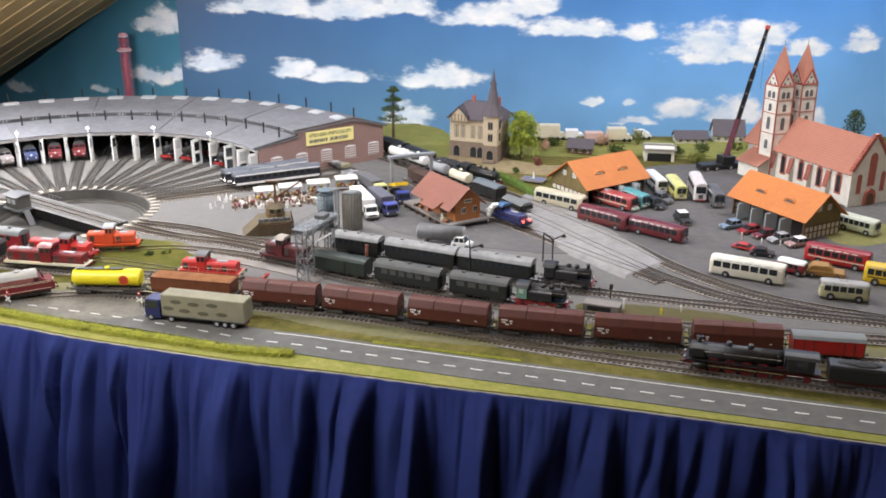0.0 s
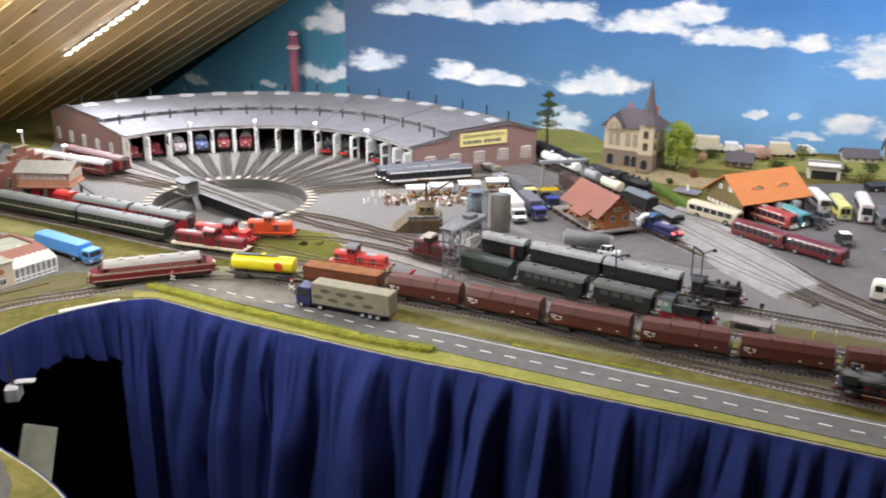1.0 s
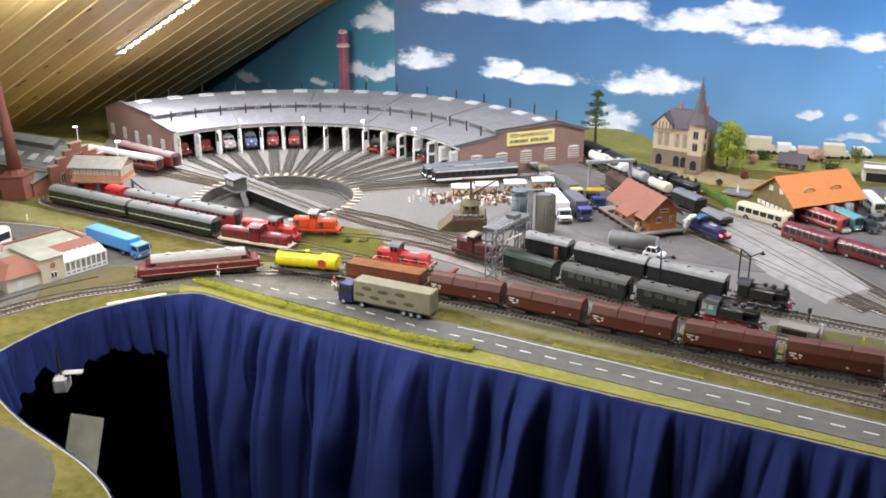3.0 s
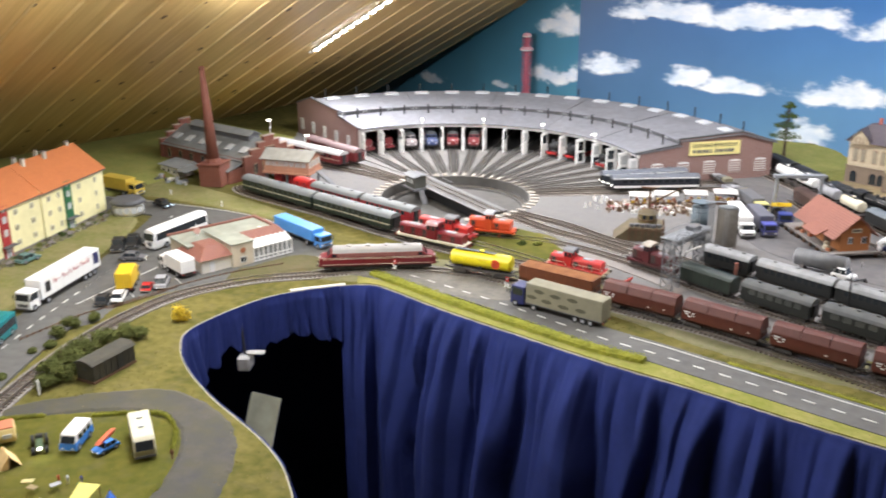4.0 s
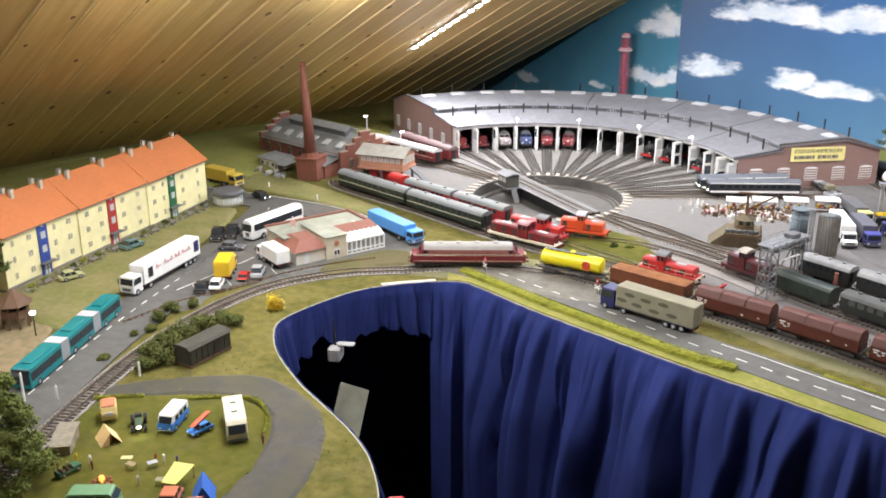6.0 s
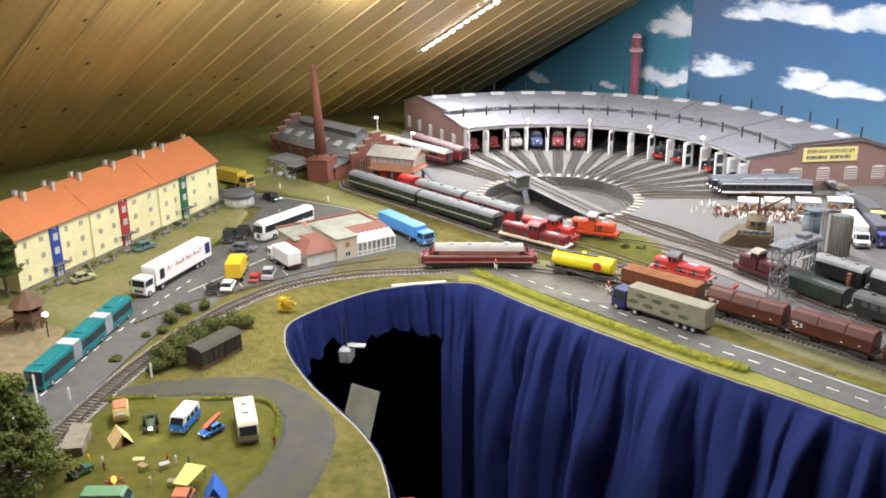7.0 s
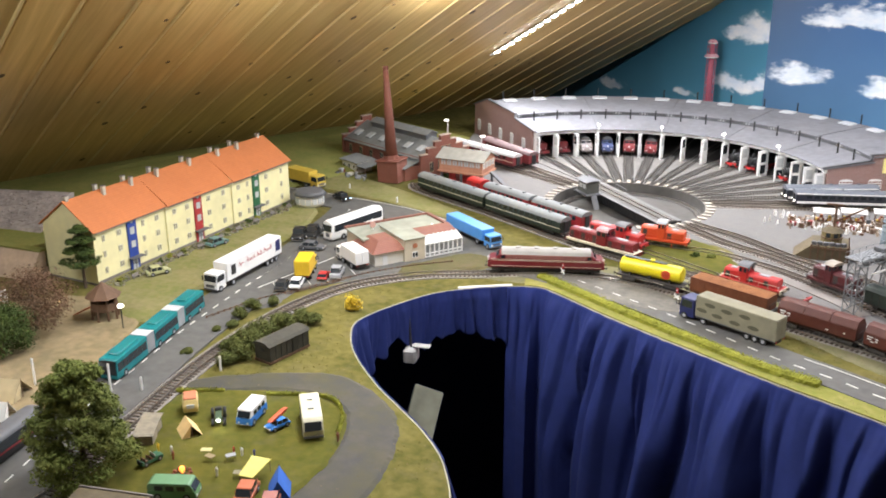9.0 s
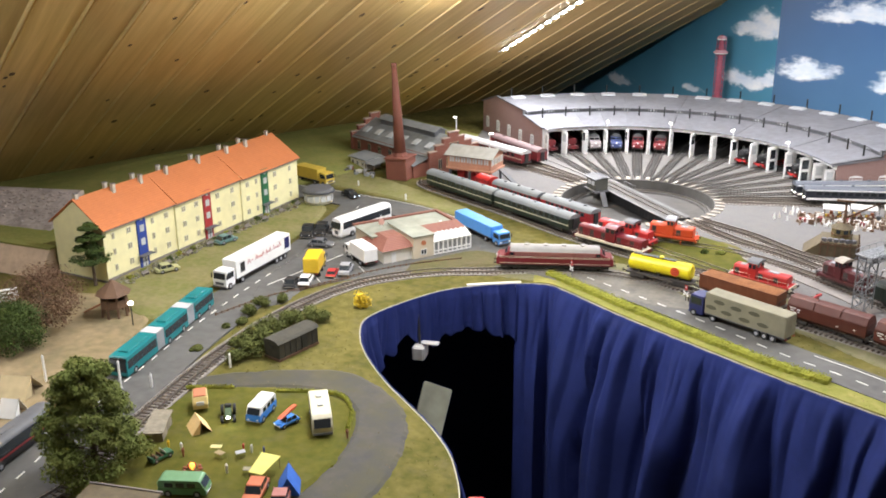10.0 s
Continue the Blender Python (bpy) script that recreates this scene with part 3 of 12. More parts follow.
def board_slope(name, base, d, l, nrm, up0, up1, a0, a1, label):
    """Tongue-and-groove boards that run up the slope, with a bevelled joint between them."""
    bm = B()
    uv = bm.loops.layers.uv.new("UVMap")
    k = 0
    a = a0
    while a < a1:
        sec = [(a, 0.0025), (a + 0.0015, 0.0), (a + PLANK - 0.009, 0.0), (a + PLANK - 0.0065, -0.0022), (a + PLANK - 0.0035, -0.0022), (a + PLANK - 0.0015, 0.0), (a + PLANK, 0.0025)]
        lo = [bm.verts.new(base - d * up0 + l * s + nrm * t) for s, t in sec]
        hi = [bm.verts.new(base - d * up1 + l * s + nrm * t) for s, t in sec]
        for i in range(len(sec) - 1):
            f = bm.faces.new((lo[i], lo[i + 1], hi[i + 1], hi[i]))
            # The raised joint bead and its paler colour stand in for a highlight.
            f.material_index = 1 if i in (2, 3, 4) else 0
            for lp, (u, v) in zip(f.loops, ((up0, sec[i][0]), (up0, sec[i + 1][0]), (up1, sec[i + 1][0]), (up1, sec[i][0]))):
                lp[uv].uv = (u + 7.3 * k, v)
        a += PLANK
        k += 1
    bmesh.ops.recalc_face_normals(bm, faces=bm.faces)
    ob = part(name, bm, pine)
    ob.data.materials.append(joint_highlight)
    return tagged(ob, label, "ceiling", kind="structure")


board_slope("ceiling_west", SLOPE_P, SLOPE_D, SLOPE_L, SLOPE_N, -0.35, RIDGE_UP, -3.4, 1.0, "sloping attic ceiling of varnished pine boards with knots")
ridge0 = on_slope(RIDGE_UP, 0)
EAST_D = Vector((-SLOPE_D.x, -SLOPE_D.y, SLOPE_D.z))
EAST_N = Vector((-SLOPE_N.x, -SLOPE_N.y, SLOPE_N.z))
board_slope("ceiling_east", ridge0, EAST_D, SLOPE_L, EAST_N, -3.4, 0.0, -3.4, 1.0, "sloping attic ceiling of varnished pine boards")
rk = random.Random(5)
bm = B()
for i in range(120):
    u, a = rk.uniform(0.2, 1.5), rk.uniform(-1.9, 0.6)
    c = on_slope(u, a, -0.0006)
    r = rk.uniform(0.003, 0.007)
    ring = [bm.verts.new(c + SLOPE_D * (r * 1.7 * math.cos(t * math.pi / 5)) + SLOPE_L * (r * math.sin(t * math.pi / 5))) for t in range(10)]
    bm.faces.new(ring)
tagged(part("ceiling_knots", bm, knot), "dark knots in the pine boards", "ceiling", kind="structure")

# sky backdrop: a printed paper with clouds, in two sheets that meet at a seam


def sky_paper(name, top, low, seed, cloud):
    m = bpy.data.materials.new(name)
    m.use_nodes = True
    n, l = m.node_tree.nodes, m.node_tree.links
    b = n["Principled BSDF"]
    b.inputs["Roughness"].default_value = 0.33
    tc = n.new("ShaderNodeTexCoord")
    sp = n.new("ShaderNodeSeparateXYZ")
    l.new(tc.outputs["Object"], sp.inputs[0])
    mr = n.new("ShaderNodeMapRange")
    mr.inputs["From Min"].default_value, mr.inputs["From Max"].default_value = -0.05, 0.5
    l.new(sp.outputs["Z"], mr.inputs["Value"])
    grd = n.new("ShaderNodeMix")
    grd.data_type = "RGBA"
    grd.inputs["A"].default_value, grd.inputs["B"].default_value = (*low, 1), (*top, 1)
    l.new(mr.outputs["Result"], grd.inputs["Factor"])
    nz = n.new("ShaderNodeTexNoise")
    nz.inputs["Scale"].default_value, nz.inputs["Detail"].default_value = 3.0, 5
    l.new(tc.outputs["Object"], nz.inputs["Vector"])
    m2 = n.new("ShaderNodeMix")
    m2.data_type = "RGBA"
    m2.blend_type = "MULTIPLY"
    cr = n.new("ShaderNodeMapRange")
    cr.inputs["To Min"].default_value, cr.inputs["To Max"].default_value = 0.7, 1.3
    l.new(nz.outputs["Fac"], cr.inputs["Value"])
    m2.inputs["Factor"].default_value = 1.0
    l.new(grd.outputs["Result"], m2.inputs["A"])
    l.new(cr.outputs["Result"], m2.inputs["B"])
    # The main sheet lightens to the right, partly making up for weaker light there.
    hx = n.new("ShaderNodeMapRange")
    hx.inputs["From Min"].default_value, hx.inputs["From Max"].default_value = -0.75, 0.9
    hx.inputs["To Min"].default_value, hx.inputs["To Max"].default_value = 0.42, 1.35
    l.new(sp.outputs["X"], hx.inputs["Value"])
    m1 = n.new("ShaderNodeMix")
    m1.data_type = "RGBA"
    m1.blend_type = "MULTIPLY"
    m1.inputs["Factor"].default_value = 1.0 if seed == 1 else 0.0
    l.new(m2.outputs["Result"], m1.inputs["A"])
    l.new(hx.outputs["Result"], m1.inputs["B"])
    # clouds: ovals whose outline is drawn out by turbulence at two scales
    def turbulence(size, detail, amount, scale):
        z = n.new("ShaderNodeTexNoise")
        z.inputs["Scale"].default_value, z.inputs["Detail"].default_value, z.inputs["Roughness"].default_value = size, detail, 0.6
        mp = n.new("ShaderNodeMapping")
        mp.inputs["Scale"].default_value = scale
        l.new(tc.outputs["Object"], mp.inputs["Vector"])
        l.new(mp.outputs["Vector"], z.inputs["Vector"])
        c = n.new("ShaderNodeVectorMath")
        c.operation = "SUBTRACT"
        c.inputs[1].default_value = (0.5, 0.5, 0.5)
        l.new(z.outputs["Color"], c.inputs[0])
        k = n.new("ShaderNodeVectorMath")
        k.operation = "MULTIPLY"
        k.inputs[1].default_value = amount
        l.new(c.outputs[0], k.inputs[0])
        return k.outputs[0]

    w1, w2 = n.new("ShaderNodeVectorMath"), n.new("ShaderNodeVectorMath")
    l.new(tc.outputs["Object"], w1.inputs[0])
    l.new(turbulence(7.0, 3, (0.10, 0, 0.055), (0.8, 1, 1.2)), w1.inputs[1])
    l.new(w1.outputs[0], w2.inputs[0])
    l.new(turbulence(24.0, 6, (0.045, 0, 0.035), (0.8, 1, 1.2)), w2.inputs[1])
    wp = n.new("ShaderNodeSeparateXYZ")
    l.new(w2.outputs[0], wp.inputs[0])
    wz = n.new("ShaderNodeTexNoise")
    wz.inputs["Scale"].default_value, wz.inputs["Detail"].default_value, wz.inputs["Roughness"].default_value = 13.0, 8, 0.6
    wm = n.new("ShaderNodeMapping")
    wm.inputs["Scale"].default_value = (0.7, 1.0, 1.4)
    l.new(tc.outputs["Object"], wm.inputs["Vector"])
    l.new(wm.outputs["Vector"], wz.inputs["Vector"])
    total = None
    for cx, cz, rx, rz in cloud:
        ox, oz = n.new("ShaderNodeMath"), n.new("ShaderNodeMath")
        ox.operation = oz.operation = "MULTIPLY_ADD"
        ox.inputs[1].default_value, ox.inputs[2].default_value = 1 / rx, -cx / rx
        oz.inputs[1].default_value, oz.inputs[2].default_value = 1 / (1.25 * rz), -(cz - 0.35 * rz) / (1.25 * rz)
        l.new(wp.outputs["X"], ox.inputs[0])
        l.new(wp.outputs["Z"], oz.inputs[0])
        under, tall = n.new("ShaderNodeMath"), n.new("ShaderNodeMath")
        under.operation, tall.operation = "MULTIPLY", "MAXIMUM"
        under.inputs[1].default_value = -2.1
        l.new(oz.outputs[0], under.inputs[0])
        l.new(oz.outputs[0], tall.inputs[0])
        l.new(under.outputs[0], tall.inputs[1])
        cb = n.new("ShaderNodeCombineXYZ")
        l.new(ox.outputs[0], cb.inputs["X"])
        l.new(tall.outputs[0], cb.inputs["Y"])
        ln = n.new("ShaderNodeVectorMath")
        ln.operation = "LENGTH"
        l.new(cb.outputs[0], ln.inputs[0])
        inv = n.new("ShaderNodeMath")
        inv.operation = "SUBTRACT"
        inv.inputs[0].default_value = 1.0
        l.new(ln.outputs["Value"], inv.inputs[1])
        if total is None:
            total = inv.outputs[0]
        else:
            mxn = n.new("ShaderNodeMath")
            mxn.operation = "MAXIMUM"
            l.new(total, mxn.inputs[0])
            l.new(inv.outputs[0], mxn.inputs[1])
            total = mxn.outputs[0]
    sm = n.new("ShaderNodeMath")
    sm.operation = "MULTIPLY_ADD"
    sm.inputs[1].default_value, sm.inputs[2].default_value = 2.2, -1.1
    l.new(wz.outputs["Fac"], sm.inputs[0])
    ad = n.new("ShaderNodeMath")
    l.new(total, ad.inputs[0])
    l.new(sm.outputs[0], ad.inputs[1])
    ed = n.new("ShaderNodeMapRange")
    ed.interpolation_type = "SMOOTHSTEP"
    ed.inputs["From Min"].default_value, ed.inputs["From Max"].default_value = -0.12, 0.42
    l.new(ad.outputs[0], ed.inputs["Value"])
    # grey-blue undersides and thin veils inside the white
    sh = n.new("ShaderNodeMapRange")
    sh.inputs["From Min"].default_value, sh.inputs["From Max"].default_value = 0.38, 0.62
    l.new(wz.outputs["Fac"], sh.inputs["Value"])
    wc = n.new("ShaderNodeMix")
    wc.data_type = "RGBA"
    wc.inputs["A"].default_value, wc.inputs["B"].default_value = (0.66, 0.76, 0.88, 1), (0.95, 0.96, 0.97, 1)
    l.new(sh.outputs["Result"], wc.inputs["Factor"])
    m3 = n.new("ShaderNodeMix")
    m3.data_type = "RGBA"
    l.new(wc.outputs["Result"], m3.inputs["B"])
    l.new(m1.outputs["Result"], m3.inputs["A"])
    l.new(ed.outputs["Result"], m3.inputs["Factor"])
    l.new(m3.outputs["Result"], b.inputs["Base Color"])
    return m


CLOUDS_MAIN = [(-0.668, 0.186, 0.08, 0.035), (-0.436, 0.17, 0.07, 0.03), (-0.296, 0.154, 0.10, 0.03), (-0.012, 0.145, 0.142, 0.043), (-0.097, 0.024, 0.085, 0.038), (-0.273, 0.342, 0.147, 0.041),
               (-0.094, 0.346, 0.098, 0.032), (0.135, 0.323, 0.147, 0.038), (0.249, 0.344, 0.114, 0.032), (0.382, 0.286, 0.148, 0.035), (0.572, 0.272, 0.066, 0.029), (0.796, 0.252, 0.149, 0.055),
               (0.926, 0.268, 0.099, 0.039), (0.85, 0.211, 0.149, 0.033), (0.714, 0.052, 0.085, 0.037), (0.867, 0.043, 0.119, 0.041), (0.59, 0.008, 0.08, 0.014), (1.226, 0.253, 0.066, 0.036),
               (1.08, 0.228, 0.066, 0.033), (0.587, 0.063, 0.027, 0.014), (0.46, 0.071, 0.03, 0.017), (-0.5, 0.351, 0.179, 0.03), (1.125, 0.018, 0.044, 0.041)]
CLOUDS_LEFT = [(-0.056, 0.301, 0.10, 0.05), (-0.142, 0.285, 0.06, 0.03), (-0.126, 0.135, 0.10, 0.034), (-0.03, 0.15, 0.058, 0.034), (-0.755, 0.043, 0.083, 0.019), (-0.361, 0.072, 0.053, 0.016)]
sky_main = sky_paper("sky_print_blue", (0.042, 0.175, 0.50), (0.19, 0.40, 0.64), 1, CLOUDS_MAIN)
sky_left = sky_paper("sky_print_teal", (0.045, 0.19, 0.31), (0.10, 0.29, 0.40), 2, CLOUDS_LEFT)


def paper_wall(name, x, y, heading, x0, x1, z0, z1, material, label, seed):
    """A paper-covered wall with slight buckles; its print is laid out from the seam."""
    bm = B()
    nx, nz = int((x1 - x0) / 0.03), 10
    g = [[bm.verts.new((x0 + (x1 - x0) * i / nx, 0.006 * noise.noise(Vector((i * 0.17, j * 0.10, seed))) + 0.002 * noise.noise(Vector((i * 0.6, j * 0.2, seed))), z0 + (z1 - z0) * j / nz)) for j in range(nz + 1)] for i in range(nx + 1)]
    for i in range(nx):
        for j in range(nz):
            bm.faces.new((g[i][j], g[i + 1][j], g[i + 1][j + 1], g[i][j + 1])).smooth = True
    back = [bm.verts.new((u, 0.06, w)) for u, w in ((x0, z0), (x1, z0), (x1, z1), (x0, z1))]
    bm.faces.new(back[::-1])
    ob = part(name, bm, material)
    ob.matrix_basis = pose(x, y, 0, 0, 0, heading)
    return tagged(ob, label, "backdrop", kind="structure")


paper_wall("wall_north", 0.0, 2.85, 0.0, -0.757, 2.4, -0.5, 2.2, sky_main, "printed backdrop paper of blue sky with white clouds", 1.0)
paper_wall("wall_west", -0.757, 2.85, -31.3, -2.4, -0.002, -0.5, 0.95, sky_left, "darker teal backdrop paper with small clouds", 9.0)
plaster = mat("room_plaster", (0.30, 0.24, 0.17), 0.9, var=0.06, scale=8, bump=0.1)
floor_m = mat("room_carpet", (0.10, 0.09, 0.085), 0.95, var=0.12, scale=60, bump=0.5)
tagged(part("floor", bmbox(B(), -3.2, 3.4, -2.2, 3.4, -1.02, -1.0), floor_m), "dark carpeted floor of the attic room", "floor", kind="structure")
tagged(part("wall_south", bmbox(B(), -3.2, 3.4, -2.25, -2.2, -1.0, 2.2), plaster), "plain plastered wall of the attic room", "wall", kind="structure")
tagged(part("wall_east", bmbox(B(), 2.4, 2.45, -2.2, 3.3, -1.0, 2.2), plaster), "plain plastered wall of the attic room", "wall", kind="structure")
tagged(part("wall_knee", bmbox(B(), -2.6, -2.55, -2.2, 3.4, -1.0, 0.4), plaster), "low plastered knee wall under the roof slope", "wall", kind="structure")


# LED strips fixed along the boards: one seen, four added as unseen fill
def led_and_fill_strip(up0, up1, along, lit, east=False):
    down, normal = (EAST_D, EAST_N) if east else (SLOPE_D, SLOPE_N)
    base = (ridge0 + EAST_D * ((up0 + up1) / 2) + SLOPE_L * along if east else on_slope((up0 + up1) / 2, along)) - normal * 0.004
    ob = thing("led_and_fill_strip", *base, 0, "white LED strip light stuck to the pine ceiling, lit", "strip light", "ceiling LED strips")
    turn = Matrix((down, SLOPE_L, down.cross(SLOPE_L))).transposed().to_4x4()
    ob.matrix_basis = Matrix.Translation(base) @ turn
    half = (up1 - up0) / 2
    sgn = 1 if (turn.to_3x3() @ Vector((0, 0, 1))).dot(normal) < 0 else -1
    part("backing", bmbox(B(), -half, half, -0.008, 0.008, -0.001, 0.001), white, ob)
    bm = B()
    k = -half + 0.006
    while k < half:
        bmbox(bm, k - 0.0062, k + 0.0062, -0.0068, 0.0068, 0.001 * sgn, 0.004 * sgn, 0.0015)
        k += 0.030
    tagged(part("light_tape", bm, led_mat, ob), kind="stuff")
    lamp = bpy.data.lights.new("strip_and_fill_light", "AREA")
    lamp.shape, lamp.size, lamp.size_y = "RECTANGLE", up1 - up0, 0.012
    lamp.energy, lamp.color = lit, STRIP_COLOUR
    lo = new("strip_and_fill_light", lamp)
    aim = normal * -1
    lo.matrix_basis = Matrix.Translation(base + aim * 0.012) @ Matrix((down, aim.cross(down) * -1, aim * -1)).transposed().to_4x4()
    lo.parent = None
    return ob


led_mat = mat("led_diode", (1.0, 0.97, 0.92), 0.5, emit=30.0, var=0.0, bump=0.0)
# The first row is the visible strip; the rest brighten from out of view.
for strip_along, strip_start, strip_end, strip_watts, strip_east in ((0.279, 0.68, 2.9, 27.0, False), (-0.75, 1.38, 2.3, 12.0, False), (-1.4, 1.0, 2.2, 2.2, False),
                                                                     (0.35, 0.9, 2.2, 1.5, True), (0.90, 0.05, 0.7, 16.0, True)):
    led_and_fill_strip(strip_start, strip_end, strip_along, strip_watts, strip_east)


def fill_globe(x, y, z, drop, lit):
    """Added fill light: a white glass globe on a short cord below the slope."""
    ob = thing("fill_globe", x, y, z, 0, "white glass globe fill lamp added out of view under the boarded slope, lit", "pendant lamp", "pendant lamps")
    part("globe", bmball(B(), (0, 0, 0), 0.02, 0.02, 0.02, 3), fill_globe_glass, ob).visible_shadow = False
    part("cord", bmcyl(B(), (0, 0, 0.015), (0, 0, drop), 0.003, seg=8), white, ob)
    lamp = bpy.data.lights.new("fill_globe_light", "POINT")
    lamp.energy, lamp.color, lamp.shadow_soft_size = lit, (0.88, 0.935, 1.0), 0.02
    new("fill_globe_light", lamp).location = (x, y, z)


fill_globe_glass = mat("fill_globe_glass", (1.0, 0.96, 0.88), 0.4, emit=3.0, var=0.0, bump=0.0)
# No pendants are seen; these three globes only brighten the left side.
fill_globe(-1.20, 0.40, 0.550, 0.06, 4.4)
fill_globe(-0.98, 1.20, 0.540, 0.083, 5.4)
fill_globe(-1.05, 1.65, 0.488, 0.020, 5.6)


# ---- the blue cloth skirt ----
cloth = mat("blue_cloth", (0.0175, 0.0283, 0.132), 0.85, var=0.10, scale=60, bump=0.2, col2=(0.010, 0.018, 0.075), spec=0.2)


def curtain(name, line, drop, seed, label, ragged=0.0, fold=0.078, every=(0.040, 0.115)):
    """Gathered cloth tacked under the rim: close crimps in the heading that die out, and below them leaning folds with flat flanks and sharp valleys."""
    rnd = random.Random(seed)
    step = 0.0020
    pts = resample([Vector((p.x, p.y, 0)) for p in line], step)
    total = step * len(pts)

    def ridges(lo, hi, lean, deep):
        out, c = [], -0.12
        while c < total + 0.14:
            out.append((c, rnd.uniform(-lean, lean * 0.5), rnd.uniform(0.45, 0.88), rnd.uniform(*deep), rnd.uniform(0.05, 0.20)))
            c += rnd.uniform(lo, hi)
        return out

    def profile(rows, w, fall):
        """Where a place lies between two valleys, as the height of the flank there, and the fold's own depth and reach."""
        lo = 0
        hi = len(rows) - 1
        while hi - lo > 1:
            mid = (lo + hi) // 2
            if rows[mid][0] + rows[mid][1] * min(fall, 0.30) <= w:
                lo = mid
            else:
                hi = mid
        a = rows[lo][0] + rows[lo][1] * min(fall, 0.30)
        b = max(a + 0.002, rows[hi][0] + rows[hi][1] * min(fall, 0.30))
        t = min(1.0, max(0.0, (w - a) / (b - a)))
        peak = rows[lo][2]
        h = t / peak if t < peak else (1 - t) / (1 - peak)
        return (1 - (1 - h) ** 1.3) * min(1.0, (b - a) / 0.05), rows[lo][3], rows[lo][4]

    broad = ridges(every[0], every[1], 0.22, (0.35, 1.0))
    second = ridges(every[0] * 0.4, every[1] * 0.42, 0.20, (0.2, 0.9))
    crimp = ridges(0.007, 0.021, 0.12, (0.4, 1.0))
    bm = B()
    nz = 40
    cols = []
    for i, p in enumerate(pts):
        d = (pts[min(i + 2, len(pts) - 1)] - pts[max(i - 2, 0)]).normalized()
        out = Vector((d.y, -d.x, 0))
        s = i * step
        end = drop + ragged * noise.noise(Vector((s * 14, seed, 3.3))) + ragged * 0.5 * noise.noise(Vector((s * 50, seed, 7.1)))
        col = []
        for j in range(nz + 1):
            fall = end * (j / nz) ** 1.5
            w = s + 0.006 * noise.noise(Vector((s * 9, fall * 9, seed))) + 0.0025 * noise.noise(Vector((s * 30, fall * 24, seed)))
            h1, k1, _ = profile(broad, w, fall)
            h2, k2, r2 = profile(second, w, fall)
            h3, k3, r3 = profile(crimp, w, fall)
            off = fold * k1 * h1 * (0.05 + 0.95 * min(1.0, fall / 0.17) ** 0.9)
            off += fold * 0.42 * k2 * h2 * (0.12 + 0.88 * min(1.0, fall / 0.07)) * max(0.25, 1 - fall / (3 * r2))
            off += 0.0085 * k3 * h3 * max(0.0, 1 - fall / r3)
            off += 0.004 * min(1, fall / 0.1) * noise.noise(Vector((s * 16, seed + 4, fall * 7)))
            off *= min(1.0, (fall + 0.0015) / 0.016)
            col.append(bm.verts.new(p + out * (0.0022 + off) + Vector((0, 0, 0.0004 - fall + (0.0016 * noise.noise(Vector((s * 60, seed, 0))) if j == 0 else 0)))))
        cols.append(col)
    for a, b in zip(cols, cols[1:]):
        for j in range(nz):
            bm.faces.new((a[j], b[j], b[j + 1], a[j + 1])).smooth = True
    bmesh.ops.recalc_face_normals(bm, faces=bm.faces)
    ob = part(name, bm, cloth)
    sol = ob.modifiers.new("thickness", "SOLIDIFY")
    sol.thickness = 0.0010
    return tagged(ob, label, "curtain", "table skirt")


curtain("curtain", edge_right, 0.95, 2, "dark blue gathered cloth skirt hanging from the layout edge")
curtain("curtain", edge_left[60:], 0.085, 7, "short blue cloth valance tacked round the curved board edge", ragged=0.028, fold=0.046, every=(0.014, 0.040))

# what shows in the dark under the board
grey_board = mat("grey_panel", (0.17, 0.17, 0.13), 0.95, var=0.2, scale=24, bump=0.2, dirt=0.1, spec=0.1)
grey_white = mat("dusty_white_plastic", (0.42, 0.41, 0.39), 0.6, var=0.12, scale=60, dirt=0.3)
ob = thing("junction_box", -0.872, 1.215, -0.105, 20, "white plastic junction box hanging under the board", "junction box")
part("body", bmbox(B(), -0.011, 0.011, -0.016, 0.016, 0.0, 0.026, 0.003), grey_white, ob)
part("bracket", bmbox(B(), 0.004, 0.034, -0.007, 0.007, 0.028, 0.031, 0.001), grey_white, ob)
part("cable", bmcyl(B(), (0, 0.0, 0.026), (-0.01, 0.02, 0.10), 0.002, seg=6), black, ob)
ob = part("storage_board", bmbox(B(), -0.026, 0.026, -0.004, 0.004, -0.20, 0.0, 0.001), grey_board)
ob.matrix_basis = pose(-0.835, 1.215, -0.150, -50, 22, 35)
tagged(ob, "stained grey-green board stored under the layout", "board")
ob = part("storage_crate", bmbox(B(), -0.015, 0.015, -0.03, 0.03, 0, 0.114, 0.005), red)
ob.matrix_basis = pose(-0.628, 1.012, -0.315, 0, 0, 35)
tagged(ob, "red plastic crate under the layout", "crate")
# Black sheet added below the gap so the space under the board stays dark.
ob = part("dark_floor_sheet", bmbox(B(), -0.9, 0.3, -0.55, 0.25, -0.02, 0.0, 0.002), black)
ob.matrix_basis = pose(-0.75, 1.25, -0.62, 0, 0, 0)
tagged(ob, "added black sheet for the darkness under the layout", "shelf")
# Dark backing added behind the gap, standing in for the shade under the board.
dark_cloth = mat("blue_cloth", (0.014, 0.030, 0.135), 0.75, var=0.10, scale=60, bump=0.2, col2=(0.009, 0.018, 0.085), spec=0.25)
tagged(part("dark_backing", bmbox(B(), -2.3, 1.7, 1.95, 1.97, -1.0, -0.035), dark_cloth), "added dark backing for the shade under the layout", "wall", kind="structure")


